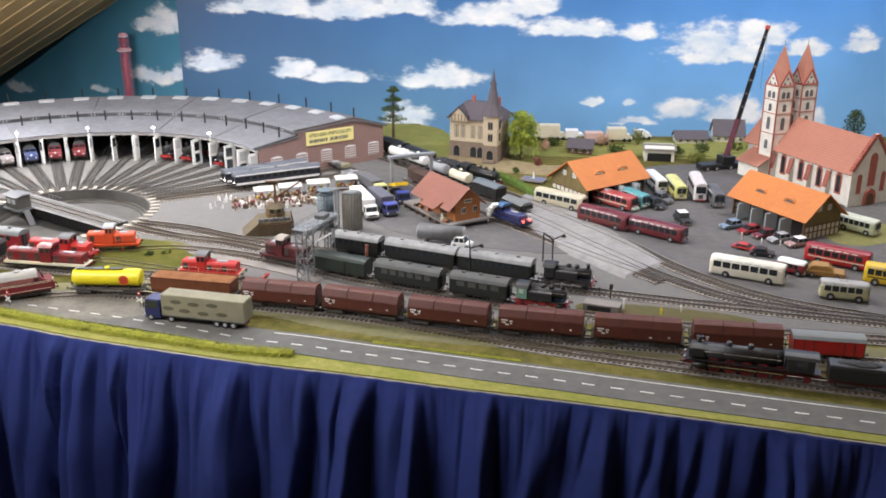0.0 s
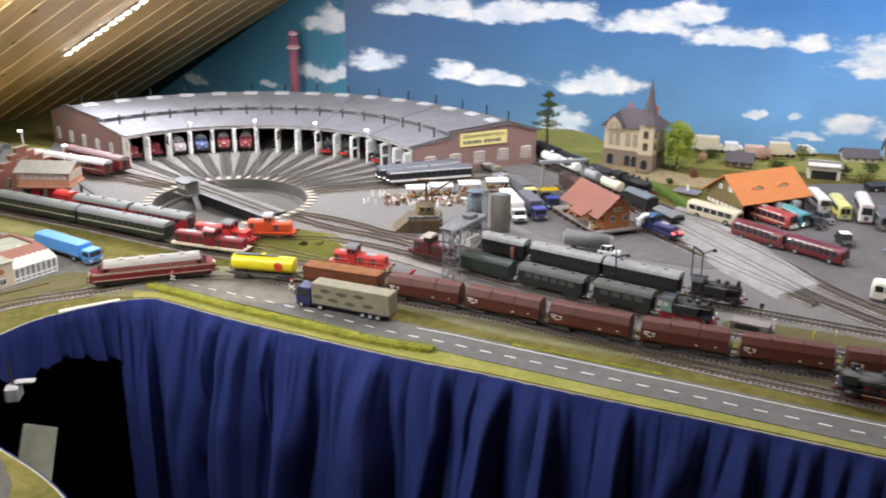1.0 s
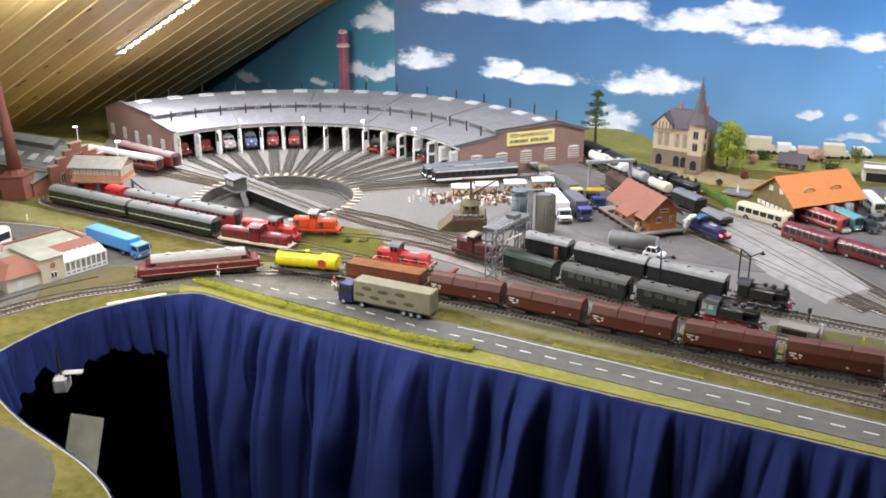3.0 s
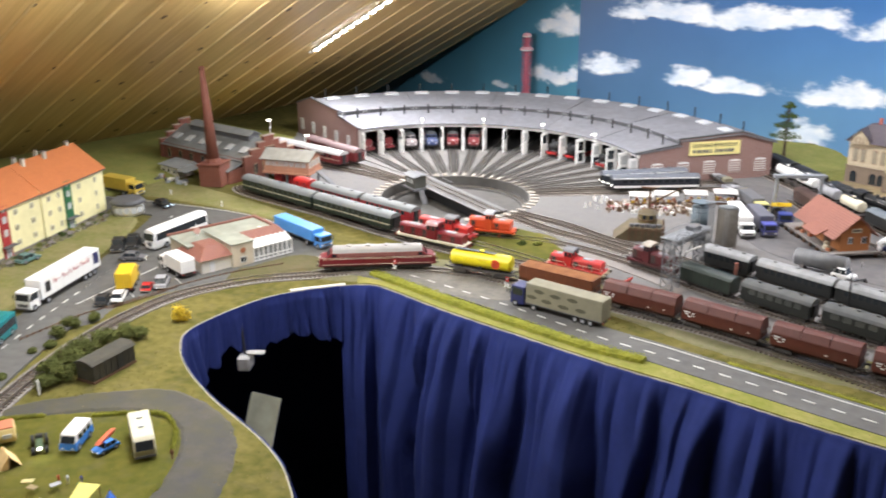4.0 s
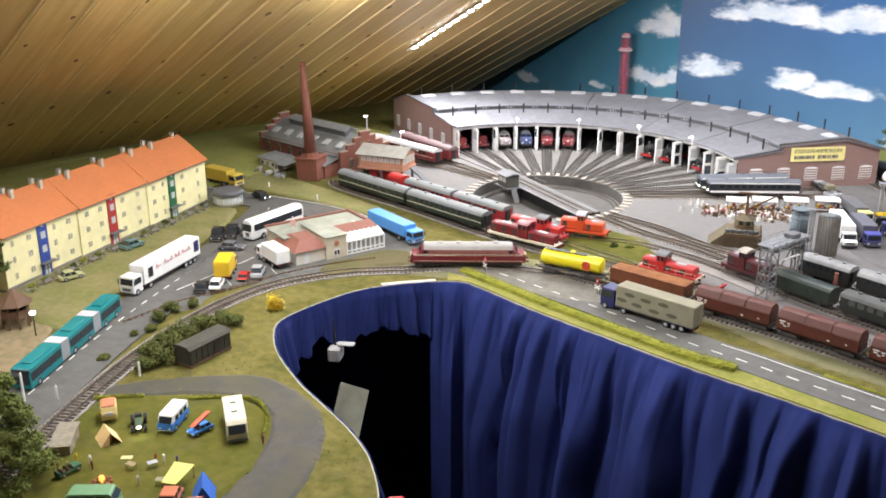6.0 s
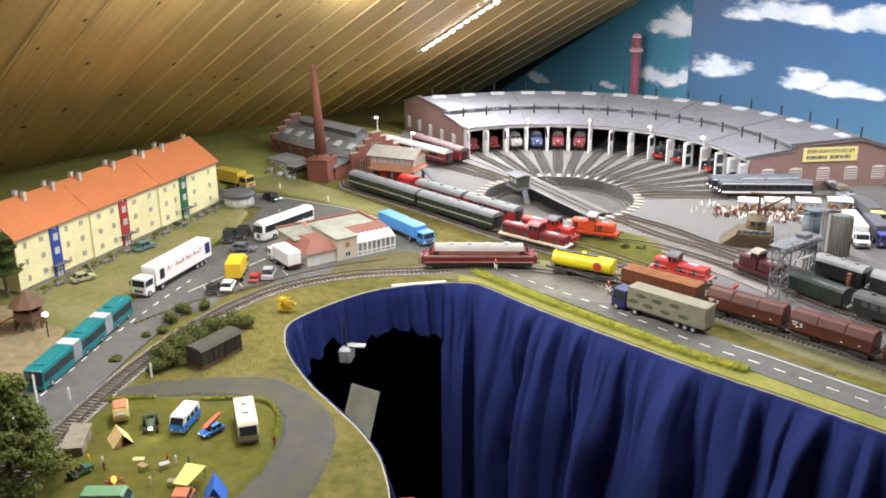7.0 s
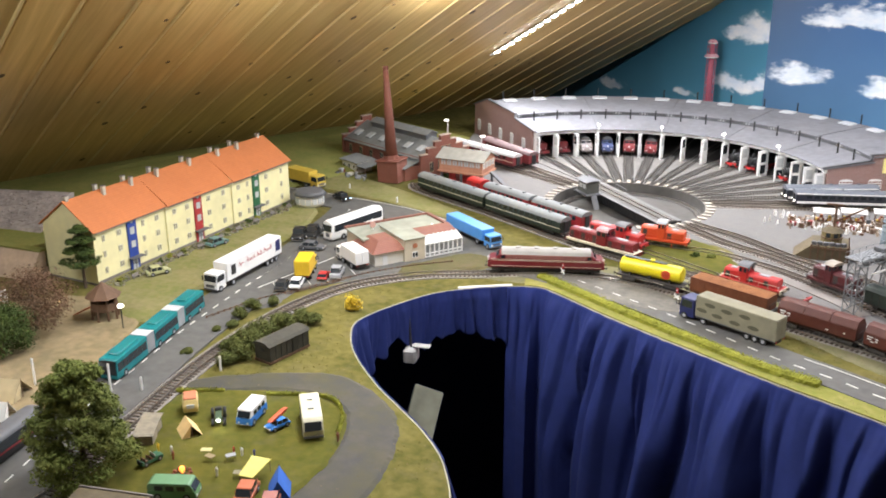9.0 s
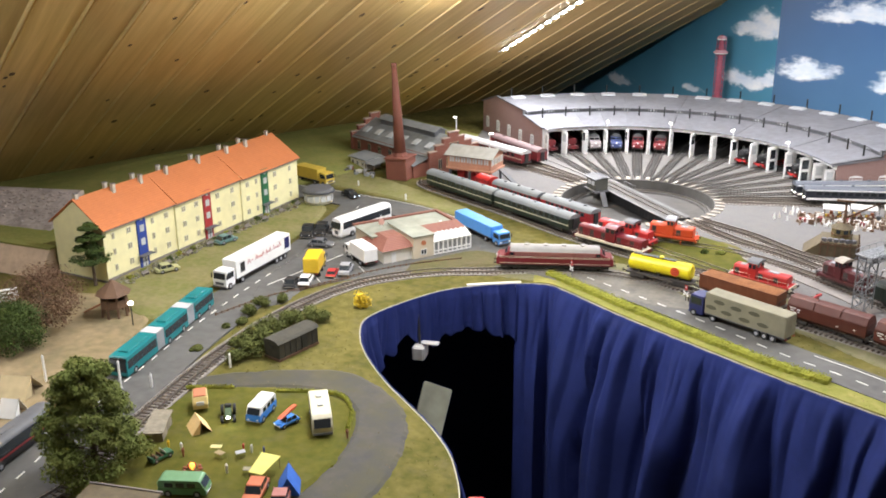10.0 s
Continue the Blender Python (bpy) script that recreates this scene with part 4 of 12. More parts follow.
# ---- tracks ----
def sleeper_mesh():
    return mesh_of("sleeper", bmbox(B(), -0.0017, 0.0017, -0.015, 0.015, 0, 0.0022, 0.0004), sleeper_m)


SLEEPER = sleeper_mesh()
GAUGE = 0.0165


def track(pts, label, bed=True, single=False, z=0.0016, smooth=12, step=0.0082, closed=False):
    line = resample(smooth_line([Vector((*p, 0)) for p in pts], smooth), 0.004)
    holder = thing("track", 0, 0, 0, 0, label, "railway track", "tracks", kind="structure")
    if bed:
        part("ballast", ribbon(B(), line[::2], -0.019, 0.019, 0.0, z + 0.0004), ballast, holder)
    for o in (-GAUGE / 2, GAUGE / 2):
        part("rail", ribbon(B(), line[::2], o - 0.0006, o + 0.0006, z + 0.001, z + 0.0045), rail_m, holder)
    ties = resample(line, step)
    bm = None if single else B()
    for i in range(len(ties) - 1):
        p, d = ties[i], ties[i + 1] - ties[i]
        m = Matrix.Translation((p.x, p.y, z)) @ Matrix.Rotation(math.atan2(d.y, d.x), 4, "Z")
        if single:
            piece("sleeper", SLEEPER, holder, m)
        else:
            vs = []
            for sz in (0, 0.0022):
                for sx, sy in ((-0.0017, -0.015), (0.0017, -0.015), (0.0017, 0.015), (-0.0017, 0.015)):
                    vs.append(bm.verts.new(m @ Vector((sx, sy, sz))))
            for q in ((4, 5, 6, 7), (0, 1, 5, 4), (1, 2, 6, 5), (2, 3, 7, 6), (3, 0, 4, 7)):
                bm.faces.new([vs[k] for k in q])
    if bm:
        tagged(part("sleepers", bm, sleeper_m, holder), kind="stuff")
    return holder


TRACK_Z = 0.0061
TRAIN_LINE = [(-0.90, 0.40), (-0.89, 0.514), (-0.917, 0.59), (-0.948, 0.684), (-0.984, 0.795), (-1.011, 0.899), (-1.030, 1.015), (-1.031, 1.128), (-1.007, 1.235), (-0.935, 1.336), (-0.841, 1.405), (-0.749, 1.471), (-0.66, 1.502), (-0.558, 1.514), (-0.42, 1.496), (-0.29, 1.463), (-0.16, 1.432),
              (-0.035, 1.394), (0.083, 1.361), (0.30, 1.315), (0.665, 1.255), (1.1, 1.165), (1.7, 1.02)]
track(TRAIN_LINE, "single railway track on brown ballast along the front of the layout", single=True)
FRONT_LINE = [(-0.10, 1.414), (0.0, 1.373), (0.08, 1.340), (0.134, 1.318), (0.20, 1.294), (0.27, 1.271), (0.345, 1.248), (0.442, 1.219), (0.60, 1.173), (1.1, 1.04), (1.7, 0.89)]
track(FRONT_LINE, "front railway track with rusty rails", z=0.0012)

# ---- turntable ----
def polar(r, a, c=TT):
    return (c[0] + r * math.cos(math.radians(a)), c[1] + r * math.sin(math.radians(a)))


pit = thing("turntable_pit", *TT, 0, 0, "round concrete turntable pit with stone rim", "turntable pit", kind="structure")
bm = B()
n = 96
rings = []
for r, z in ((PIT_R, 0.0012), (PIT_R - 0.002, -0.021), (PIT_R - 0.017, -0.0215), (PIT_R - 0.019, -0.026), (0.004, -0.028)):
    rings.append([bm.verts.new((r * math.cos(2 * math.pi * i / n), r * math.sin(2 * math.pi * i / n), z)) for i in range(n)])
for a, b in zip(rings, rings[1:]):
    for i in range(n):
        bm.faces.new((a[i], a[(i + 1) % n], b[(i + 1) % n], b[i]))
bm.faces.new(rings[-1])
part("pit_floor", bm, mat("pit_concrete", (0.088, 0.082, 0.074), 0.9, var=0.18, scale=60, bump=0.5, dirt=0.45), pit)
rimstone = mesh_of("rim_stone", bmbox(B(), -0.0105, 0.0105, -0.0048, 0.0048, 0, 0.0026, 0.0005), stone_rim)
for i in range(48):
    a = i * 7.5
    piece("rim_stone", rimstone, pit, pose((PIT_R + 0.012) * math.cos(math.radians(a)), (PIT_R + 0.012) * math.sin(math.radians(a)), 0.0012, 0, 0, a))
bm = B()
for o in (0.1575, 0.1625):
    ribbon(bm, [Vector((o * math.cos(2 * math.pi * i / 72), o * math.sin(2 * math.pi * i / 72), 0)) for i in range(73)], 0, 0.0012, -0.0215, -0.0185)
part("pit_rail", bm, rail_m, pit)

tb = thing("turntable_bridge", *TT, 0.0, -35.0, "dark steel turntable bridge with a grey operator's hut", "turntable bridge")
for s in (-1, 1):
    part("girder", bmprism(B(), [(-0.162, -0.011), (-0.12, -0.021), (0.12, -0.021), (0.162, -0.011), (0.162, 0.0045), (-0.162, 0.0045)], s * 0.017 - 0.0015, s * 0.017 + 0.0015), soot, tb)
    for k in range(24):
        u = -0.15 + k * 0.013
        part("web_stiffener", bmbox(B(), u - 0.0008, u + 0.0008, s * 0.019 - 0.0006, s * 0.019 + 0.0016, -0.019, 0.0045), soot, tb)
    part("walkway", bmbox(B(), -0.164, 0.164, s * 0.025 - 0.006, s * 0.025 + 0.006, 0.0045, 0.0058), mat("walkway_grey", (0.17, 0.165, 0.16), 0.8, var=0.15, scale=120, dirt=0.2), tb)
    part("rail", bmbox(B(), -0.164, 0.164, s * GAUGE / 2 - 0.0006, s * GAUGE / 2 + 0.0006, 0.0055, 0.008), rail_m, tb)
part("deck", bmbox(B(), -0.164, 0.164, -0.018, 0.018, 0.0035, 0.0056), mat("deck_planks", (0.11, 0.10, 0.09), 0.85, var=0.18, scale=120, stretch=(6, 1, 1)), tb)
for sx, sy in ((-0.158, -0.03), (0.158, 0.03)):
    part("support_arm", bmbox(B(), sx - 0.006, sx + 0.006, min(0, sy), max(0, sy), -0.0185, 0.0035), soot, tb)
hut = part("hut", bmbox(B(), -0.126, -0.084, -0.060, -0.028, 0.006, 0.033, 0.0006), mat("hut_grey_green", (0.095, 0.095, 0.080), 0.7, var=0.15, scale=80), tb, "grey-green operator's hut")
part("roof", bmprism(B(), [(-0.066, 0.033), (-0.044, 0.037), (-0.022, 0.033), (-0.022, 0.0345), (-0.044, 0.0385), (-0.066, 0.0345)], -0.132, -0.078, "x"), dark_grey, hut)
for x0 in (-0.120, -0.103):
    part("window", bmbox(B(), x0, x0 + 0.012, -0.0608, -0.0598, 0.017, 0.027), glass_pale, hut)
part("platform", bmbox(B(), -0.134, -0.074, -0.066, -0.020, 0.003, 0.006), dark_grey, tb)
part("stair", bmprism(B(), [(-0.078, 0.006), (-0.060, -0.026), (-0.057, -0.026), (-0.075, 0.006)], -0.054, -0.040), dark_grey, tb)
bm = B()
for k in range(5):
    bmcyl(bm, (-0.105 + k * 0.012, 0.030, 0.006), (-0.105 + k * 0.012, 0.030, 0.016), 0.0005, seg=5)
bmcyl(bm, (-0.105, 0.030, 0.016), (-0.057, 0.030, 0.016), 0.0005, seg=5)
part("railing", bm, grey, tb)
ob = part("warning_barrel", bmcyl(bmcyl(B(), (-0.004, 0, 0), (-0.004, 0, 0.014), 0.0032, 0.0028), (0.005, 0.002, 0), (0.005, 0.002, 0.011), 0.0028, 0.0024), yellow)
ob.matrix_basis = pose(TT[0] + 0.118, TT[1] - 0.075, -0.0264)
tagged(ob, "small yellow track workers' drums in the pit", "drum")

# radial tracks between the pit and the stalls
oily_sleeper = mat("oily_sleeper", (0.095, 0.088, 0.080), 0.85, var=0.2, scale=120, bump=0.4, dirt=0.3)
A0, PITCH, STALLS, R_DOOR = 146.4, 7.4, 15, 0.452
for i in range(STALLS):
    a = A0 - PITCH * (i + 0.5)
    bm = B()
    holder = thing("track", *polar(0.165, a), 0, a, "short radial track from the turntable into the engine shed", "railway track", "roundhouse tracks", kind="structure")
    part("ballast", bmprism(B(), [(0.02, -0.013), (0.55, -0.019), (0.55, 0.019), (0.02, 0.013)], 0.0, 0.0018, "z"), yard, holder)
    for o in (-GAUGE / 2, GAUGE / 2):
        part("rail", bmbox(B(), 0.004, 0.55, o - 0.0006, o + 0.0006, 0.0022, 0.0052), rail_m, holder)
    bm = B()
    for k in range(36):
        w = min(0.015, 0.0105 + 0.0004 * k)
        bmbox(bm, 0.022 + k * 0.0082, 0.0255 + k * 0.0082, -w, w, 0.0016, 0.0036)
    tagged(part("sleepers", bm, oily_sleeper, holder), kind="stuff")
for a in (162.7, 155.3):
    track([polar(0.19, a), polar(0.42, a), polar(0.68, a + 1)], "radial track outside the engine shed")
for a in (32.2, 26.6):
    track([polar(0.19, a), polar(0.42, a), polar(0.66, a + 1)], "radial track beside the engine shed")
bm = B()
for i in range(STALLS + 3):
    a = A0 - PITCH * (i - 1)
    x, y = polar(0.335, a)
    bmprism(bm, [polar(0.215, a + 0.25), polar(0.215, a - 0.25), polar(0.44, a - 2.1), polar(0.44, a + 2.1)], 0.0, 0.0030, "z")
tagged(part("stall_paving", bm, mat("oily_concrete", (0.185, 0.175, 0.16), 0.85, var=0.18, scale=90, bump=0.4, col2=(0.11, 0.10, 0.095), dirt=0.4)), "pale concrete wedges between the radial tracks", "paving", kind="structure")

# ---- roundhouse ----
rh = thing("roundhouse", 0, 0, 0, 0, "grey-roofed brick roundhouse engine shed with open white doors", "engine shed")
R1, R2, R3, R4 = 0.452, 0.556, 0.716, 0.80
Z1, Z2, Z2T, Z3, Z4 = 0.076, 0.092, 0.103, 0.114, 0.088
door_white = mat("door_white", (0.82, 0.81, 0.78), 0.55, var=0.06, scale=120, bump=0.05)
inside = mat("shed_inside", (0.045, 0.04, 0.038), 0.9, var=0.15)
for i in range(STALLS):
    a, b = A0 - PITCH * i, A0 - PITCH * (i + 1)

    def P(r, t, z):
        return (*polar(r, t), z)

    def slab(bm, r0, z0, r1, z1, th, ea=0.0, eb=0.0):
        v = [bm.verts.new(P(r, t, z)) for (r, z) in ((r0, z0), (r1, z1)) for t in (a + ea, b - eb)]
        w = [bm.verts.new(P(r, t, z - th)) for (r, z) in ((r0, z0), (r1, z1)) for t in (a + ea, b - eb)]
        for q in ((v[0], v[1], v[3], v[2]), (w[0], w[2], w[3], w[1]), (v[0], w[0], w[1], v[1]), (v[2], v[3], w[3], w[2]), (v[0], v[2], w[2], w[0]), (v[1], w[1], w[3], v[3])):
            bm.faces.new(q)
        bmesh.ops.recalc_face_normals(bm, faces=bm.faces)
        return bm
    ea, eb = (0.6 if i == 0 else -0.02), (0.6 if i == STALLS - 1 else -0.02)
    part("roof_panel", slab(B(), R1 - 0.012, Z1, R2 + 0.002, Z2, 0.0022, ea, eb), roof_grey, rh)
    part("roof_panel", slab(B(), R2 - 0.006, Z2T, R3, Z3, 0.0022, ea, eb), roof_grey, rh)
    part("roof_panel", slab(B(), R3, Z3, R4 + 0.010, Z4, 0.0022, ea, eb), roof_grey, rh)
    part("clerestory", slab(B(), R2, Z2T - 0.0022, R2 + 0.003, Z2T - 0.0022, 0.010), dark_grey, rh)
    bm = B()
    for k in range(9):
        t = a + (b - a) * (k + 0.5) / 9
        x, y = polar(R2 - 0.0004, t)
        bmprism(bm, [polar(R2 - 0.0006, t + 0.20), polar(R2 - 0.0006, t - 0.20), polar(R2 + 0.001, t - 0.20), polar(R2 + 0.001, t + 0.20)], Z2 + 0.002, Z2T - 0.003, "z")
    tagged(part("clerestory_panes", bm, glass_pale, rh), kind="stuff")
    part("lintel", slab(B(), R1, Z1 - 0.002, R1 + 0.004, Z1 - 0.002, 0.010), door_white, rh)
    part("rear_wall", slab(B(), R4 - 0.006, Z4 - 0.003, R4, Z4 - 0.003, Z4 - 0.004), brick_rh, rh)
    # piers and open door leaves
    x, y = polar(R1 + 0.002, a)
    pier = part("pier", bmbox(B(), -0.004, 0.004, -0.0035, 0.0035, 0, Z1 - 0.002, 0.0003), door_white, rh)
    pier.matrix_basis = pose(x, y, 0, 0, 0, a)
    mid = (a + b) / 2
    for s, t in ((1, a), (-1, b)):
        x, y = polar(R1 - 0.001, t - s * 0.55)
        leaf = part("door_leaf", bmbox(B(), -0.026, 0.0, -0.0009, 0.0009, 0.003, Z1 - 0.010), door_white, rh)
        leaf.matrix_basis = pose(x, y, 0, 0, 0, t - s * (11 if (i * 7 + s) % 3 else 5))
        part("pane", bmbox(B(), -0.021, -0.005, -0.0013, 0.0013, 0.038, Z1 - 0.016), glass_pale if (i + s) % 2 else glass, leaf)
        part("panel", bmbox(B(), -0.021, -0.005, -0.0013, 0.0013, 0.009, 0.031), glass if i > 10 else white, leaf)
    x, y = polar(R1 - 0.010, mid)
    # skylights and smoke vents
    sl = part("skylight", bmbox(B(), -0.013, 0.013, -0.020, 0.020, 0, 0.0045, 0.0012), mat("skylight_pane", (0.52, 0.53, 0.54), 0.35, var=0.08, scale=60) if i == 0 else bpy.data.materials["skylight_pane"], rh)
    sl.matrix_basis = Matrix.Translation(P(R3 - 0.02, mid, Z3 - 0.0025)) @ pose(0, 0, 0, 0, -4, mid)
    for r, z in ((R2 - 0.030, Z2 - 0.006), (R3 + 0.03, Z3 - 0.010)):
        v = part("smoke_vent", bmcyl(bmcyl(B(), (0, 0, 0), (0, 0, 0.026), 0.0021, seg=8), (0, 0, 0.026), (0, 0, 0.0275), 0.0027, 0.0027, seg=8), black, rh)
        v.location = P(r, mid, z)
    if i % 3 == 2:
        seam = part("roof_seam", bmbox(B(), 0, 1, -0.0008, 0.0008, 0, 0.001), dark_grey, rh)
        p0, p1 = Vector(P(R1 - 0.01, b, Z1 + 0.0005)), Vector(P(R2 - 0.006, b, Z2 - 0.0008))
        seam.matrix_basis = Matrix.Translation(p0) @ (p1 - p0).to_track_quat("X", "Z").to_matrix().to_4x4() @ Matrix.Diagonal(((p1 - p0).length, 1, 1, 1))
        seam2 = piece("roof_seam", seam.data, rh)
        p0, p1 = Vector(P(R2 - 0.005, b, Z2T + 0.0005)), Vector(P(R3, b, Z3 + 0.0005))
        seam2.matrix_basis = Matrix.Translation(p0) @ (p1 - p0).to_track_quat("X", "Z").to_matrix().to_4x4() @ Matrix.Diagonal(((p1 - p0).length, 1, 1, 1))
bm = B()
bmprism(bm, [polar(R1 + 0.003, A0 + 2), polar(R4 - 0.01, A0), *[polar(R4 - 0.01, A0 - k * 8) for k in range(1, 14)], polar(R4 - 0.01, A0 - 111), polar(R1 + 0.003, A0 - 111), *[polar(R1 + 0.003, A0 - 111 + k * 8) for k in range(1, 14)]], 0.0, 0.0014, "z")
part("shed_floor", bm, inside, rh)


def gable(a, flip, nwin, sign):
    """An end wall in brick with arched windows, in the shape of the roof."""
    prof = [(R1, 0), (R4, 0), (R4, Z4 + 0.002), (R3, Z3 + 0.003), (R2, Z2T + 0.003), (R2, Z2 + 0.001), (R1, Z1 + 0.001)]
    g = part("gable_wall", bmprism(B(), prof, -0.003, 0.003), brick_rh, rh)
    g.matrix_basis = pose(*TT, 0, 0, 0, a)
    part("coping", bmprism(B(), [(R1 - 0.012, Z1 + 0.001), (R2 - 0.004, Z2 + 0.001), (R2 - 0.004, Z2T + 0.003), (R3, Z3 + 0.003), (R4 + 0.01, Z4), (R4 + 0.01, Z4 + 0.003), (R3, Z3 + 0.006), (R2 - 0.008, Z2T + 0.006), (R2 - 0.008, Z2 + 0.004), (R1 - 0.012, Z1 + 0.004)], -0.0045, 0.0045), dark_grey, g)
    for k in range(nwin):
        x = R1 + 0.045 + k * (R4 - R1 - 0.075) / (nwin - 1)
        h = 0.030
        wd = 0.0155 if sign else 0.010
        w = part("window", bmprism(B(), [(x - wd, 0.018), (x + wd, 0.018), (x + wd, 0.018 + h), (x + wd * 0.6, 0.0205 + h), (x, 0.0215 + h), (x - wd * 0.6, 0.0205 + h), (x - wd, 0.018 + h)], flip * 0.003, flip * 0.0036), door_white, g)
        bm = B()
        nc = 4 if sign else 3
        for cx in range(nc):
            for cz in range(5):
                u0 = x - wd + 0.001 + cx * (2 * wd - 0.001) / nc
                bmbox(bm, u0, u0 + (2 * wd - 0.001) / nc - 0.001, min(flip * 0.0036, flip * 0.004), max(flip * 0.0036, flip * 0.004), 0.019 + cz * 0.0059, 0.019 + cz * 0.0059 + 0.0036)
        tagged(part("panes", bm, brick_rh if sign else glass_pale, w), kind="stuff")
    return g


gable(A0 + 1.0, 1, 5, False)
g_east = gable(A0 - 111.0, -1, 5, True)
sign_m = mat("sign_yellow", (0.88, 0.78, 0.32), 0.6, var=0.05, scale=50)
sg = part("sign_board", bmbox(B(), R2 + 0.021, R2 + 0.155, -0.0062, -0.0045, 0.065, 0.099, 0.0005), sign_m, g_east, "yellow museum sign with black lettering")


def lettering(text, size, m, material, parent, name="lettering"):
    cu = bpy.data.curves.new(name, "FONT")
    cu.body, cu.size, cu.align_x, cu.align_y = text, size, "CENTER", "CENTER"
    cu.extrude = 0.0001
    tmp = bpy.data.objects.new(name, cu)
    scene.collection.objects.link(tmp)
    dg = bpy.context.evaluated_depsgraph_get()
    me = bpy.data.meshes.new_from_object(tmp.evaluated_get(dg))
    bpy.data.objects.remove(tmp)
    me.materials.clear()
    me.materials.append(material)
    ob = new(name, me)
    ob.parent = parent
    ob.matrix_basis = m
    return ob


lettering("EISENBAHNMUSEUM", 0.0128, pose(R2 + 0.088, -0.0065, 0.0895, 90, 0, 0), black, sg)
for start, count in ((0.030, 9), (0.088, 4), (0.112, 5)):
    for k in range(count):
        u = R2 + start + k * 0.0056
        part("lettering_bar", bmbox(B(), u, u + (0.0040, 0.0030, 0.0046)[k % 3], -0.0067, -0.0062, 0.0715, 0.0795), dark_grey, sg)


def yard_lamp(x, y, h, heading, arm=0.012):
    ob = thing("yard_lamp", x, y, 0.001, heading, "white yard lamp post with a glowing head", "lamp post", "yard lamps")
    part("base", bmcyl(B(), (0, 0, 0), (0, 0, 0.004), 0.003, 0.002, 8), grey, ob)
    part("post", bmcyl(B(), (0, 0, 0.003), (0, 0, h), 0.0015, 0.0012, 8), white, ob)
    part("arm", bmcyl(B(), (0, 0, h), (arm * 0.6, 0, h + 0.002), 0.0009, seg=6), white, ob)
    part("head", bmbox(B(), -0.002, arm * 0.75, -0.0026, 0.0026, h, h + 0.0032, 0.0010), lamp_glow, ob, "glowing white lamp head")
    return ob


for i in (0, 3, 6, 9, 12):
    yard_lamp(*polar(R1 - 0.020, A0 - PITCH * i), 0.088, A0 - PITCH * i + 180)
yard_lamp(-1.4135, 2.1600, 0.088, 200)
yard_lamp(-1.258, 2.082, 0.077, 20)

# ---- yard tracks ----
track([(-1.30, 1.845), (-1.252, 1.803), (-1.02, 1.735), (-0.793, 1.657), (-0.62, 1.617), (-0.45, 1.598), (-0.34, 1.578), (-0.31, 1.570)], "siding through the yard to the shunting tracks")
track([(-1.16, 1.838), (-1.004, 1.790), (-0.854, 1.743), (-0.766, 1.702), (-0.70, 1.690), (-0.62, 1.672), (-0.50, 1.632), (-0.40, 1.594)], "siding with red coaches")
track([(-0.68, 1.726), (-0.60, 1.734), (-0.50, 1.742), (-0.40, 1.718), (-0.33, 1.689), (-0.276, 1.663), (-0.168, 1.600), (-0.048, 1.543), (0.073, 1.492), (0.16, 1.456), (0.40, 1.385), (0.8, 1.32)], "engine yard track with weathered ballast")
track([polar(0.19, -22), (-0.50, 1.86), (-0.40, 1.805), (-0.30, 1.768), (-0.193, 1.722), (0.0, 1.639), (0.168, 1.566), (0.30, 1.518), (0.50, 1.458), (0.80, 1.375), (1.2, 1.27)], "engine yard track with weathered ballast")
track([polar(0.19, -30), (-0.52, 1.815), (-0.42, 1.78), (-0.33, 1.735)], "turntable approach track")
track([(-0.20, 2.58), (-0.114, 2.462), (-0.031, 2.344), (0.038, 2.252), (0.13, 2.145), (0.25, 1.97), (0.36, 1.79), (0.45, 1.62), (0.57, 1.49), (0.75, 1.40)], "main line behind the goods shed", z=0.0026)
track([(-0.17, 2.46), (-0.053, 2.312), (-0.001, 2.230), (0.051, 2.150), (0.112, 2.068), (0.165, 1.995), (0.24, 1.87), (0.32, 1.73), (0.42, 1.575), (0.56, 1.46), (0.9, 1.36)], "goods shed track", z=0.0026)
patch("track_paving", [(0.135, 1.955), (0.20, 2.10), (0.275, 1.99), (0.34, 1.86), (0.415, 1.67), (0.335, 1.60), (0.25, 1.73), (0.19, 1.86)], 0.0058, mat("pale_slabs", (0.29, 0.275, 0.27), 0.85, var=0.15, scale=60, bump=0.3, dirt=0.25), "pale concrete slabs between the rails", "paving", closed_curve=False)
track([(-0.075, 2.23), (-0.045, 2.18), (0.02, 2.065), (0.085, 1.965), (0.149, 1.890), (0.215, 1.805), (0.30, 1.69), (0.40, 1.57)], "loading track beside the goods shed", z=0.0026)

# ---- rolling stock ----
def wheelset(parent, xs, r=0.0052, name="wheelset", material=chassis):
    me = mesh_of(name, bmcyl(bmcyl(bmcyl(B(), (0, -0.0098, 0), (0, -0.0072, 0), r, seg=14), (0, 0.0072, 0), (0, 0.0098, 0), r, seg=14), (0, -0.009, 0), (0, 0.009, 0), 0.0012, seg=6), material)
    for x in xs:
        piece(name, me, parent, pose(x, 0, r))


def bogie(parent, x, L=0.034, r=0.0052):
    b = part("bogie", bmbox(bmbox(bmbox(B(), x - L / 2, x + L / 2, -0.0125, -0.0105, 0.003, 0.0085, 0.0006), x - L / 2, x + L / 2, 0.0105, 0.0125, 0.003, 0.0085, 0.0006), x - 0.004, x + 0.004, -0.011, 0.011, 0.005, 0.009), chassis, parent)
    wheelset(b, (x - L * 0.32, x + L * 0.32), r)
    return b


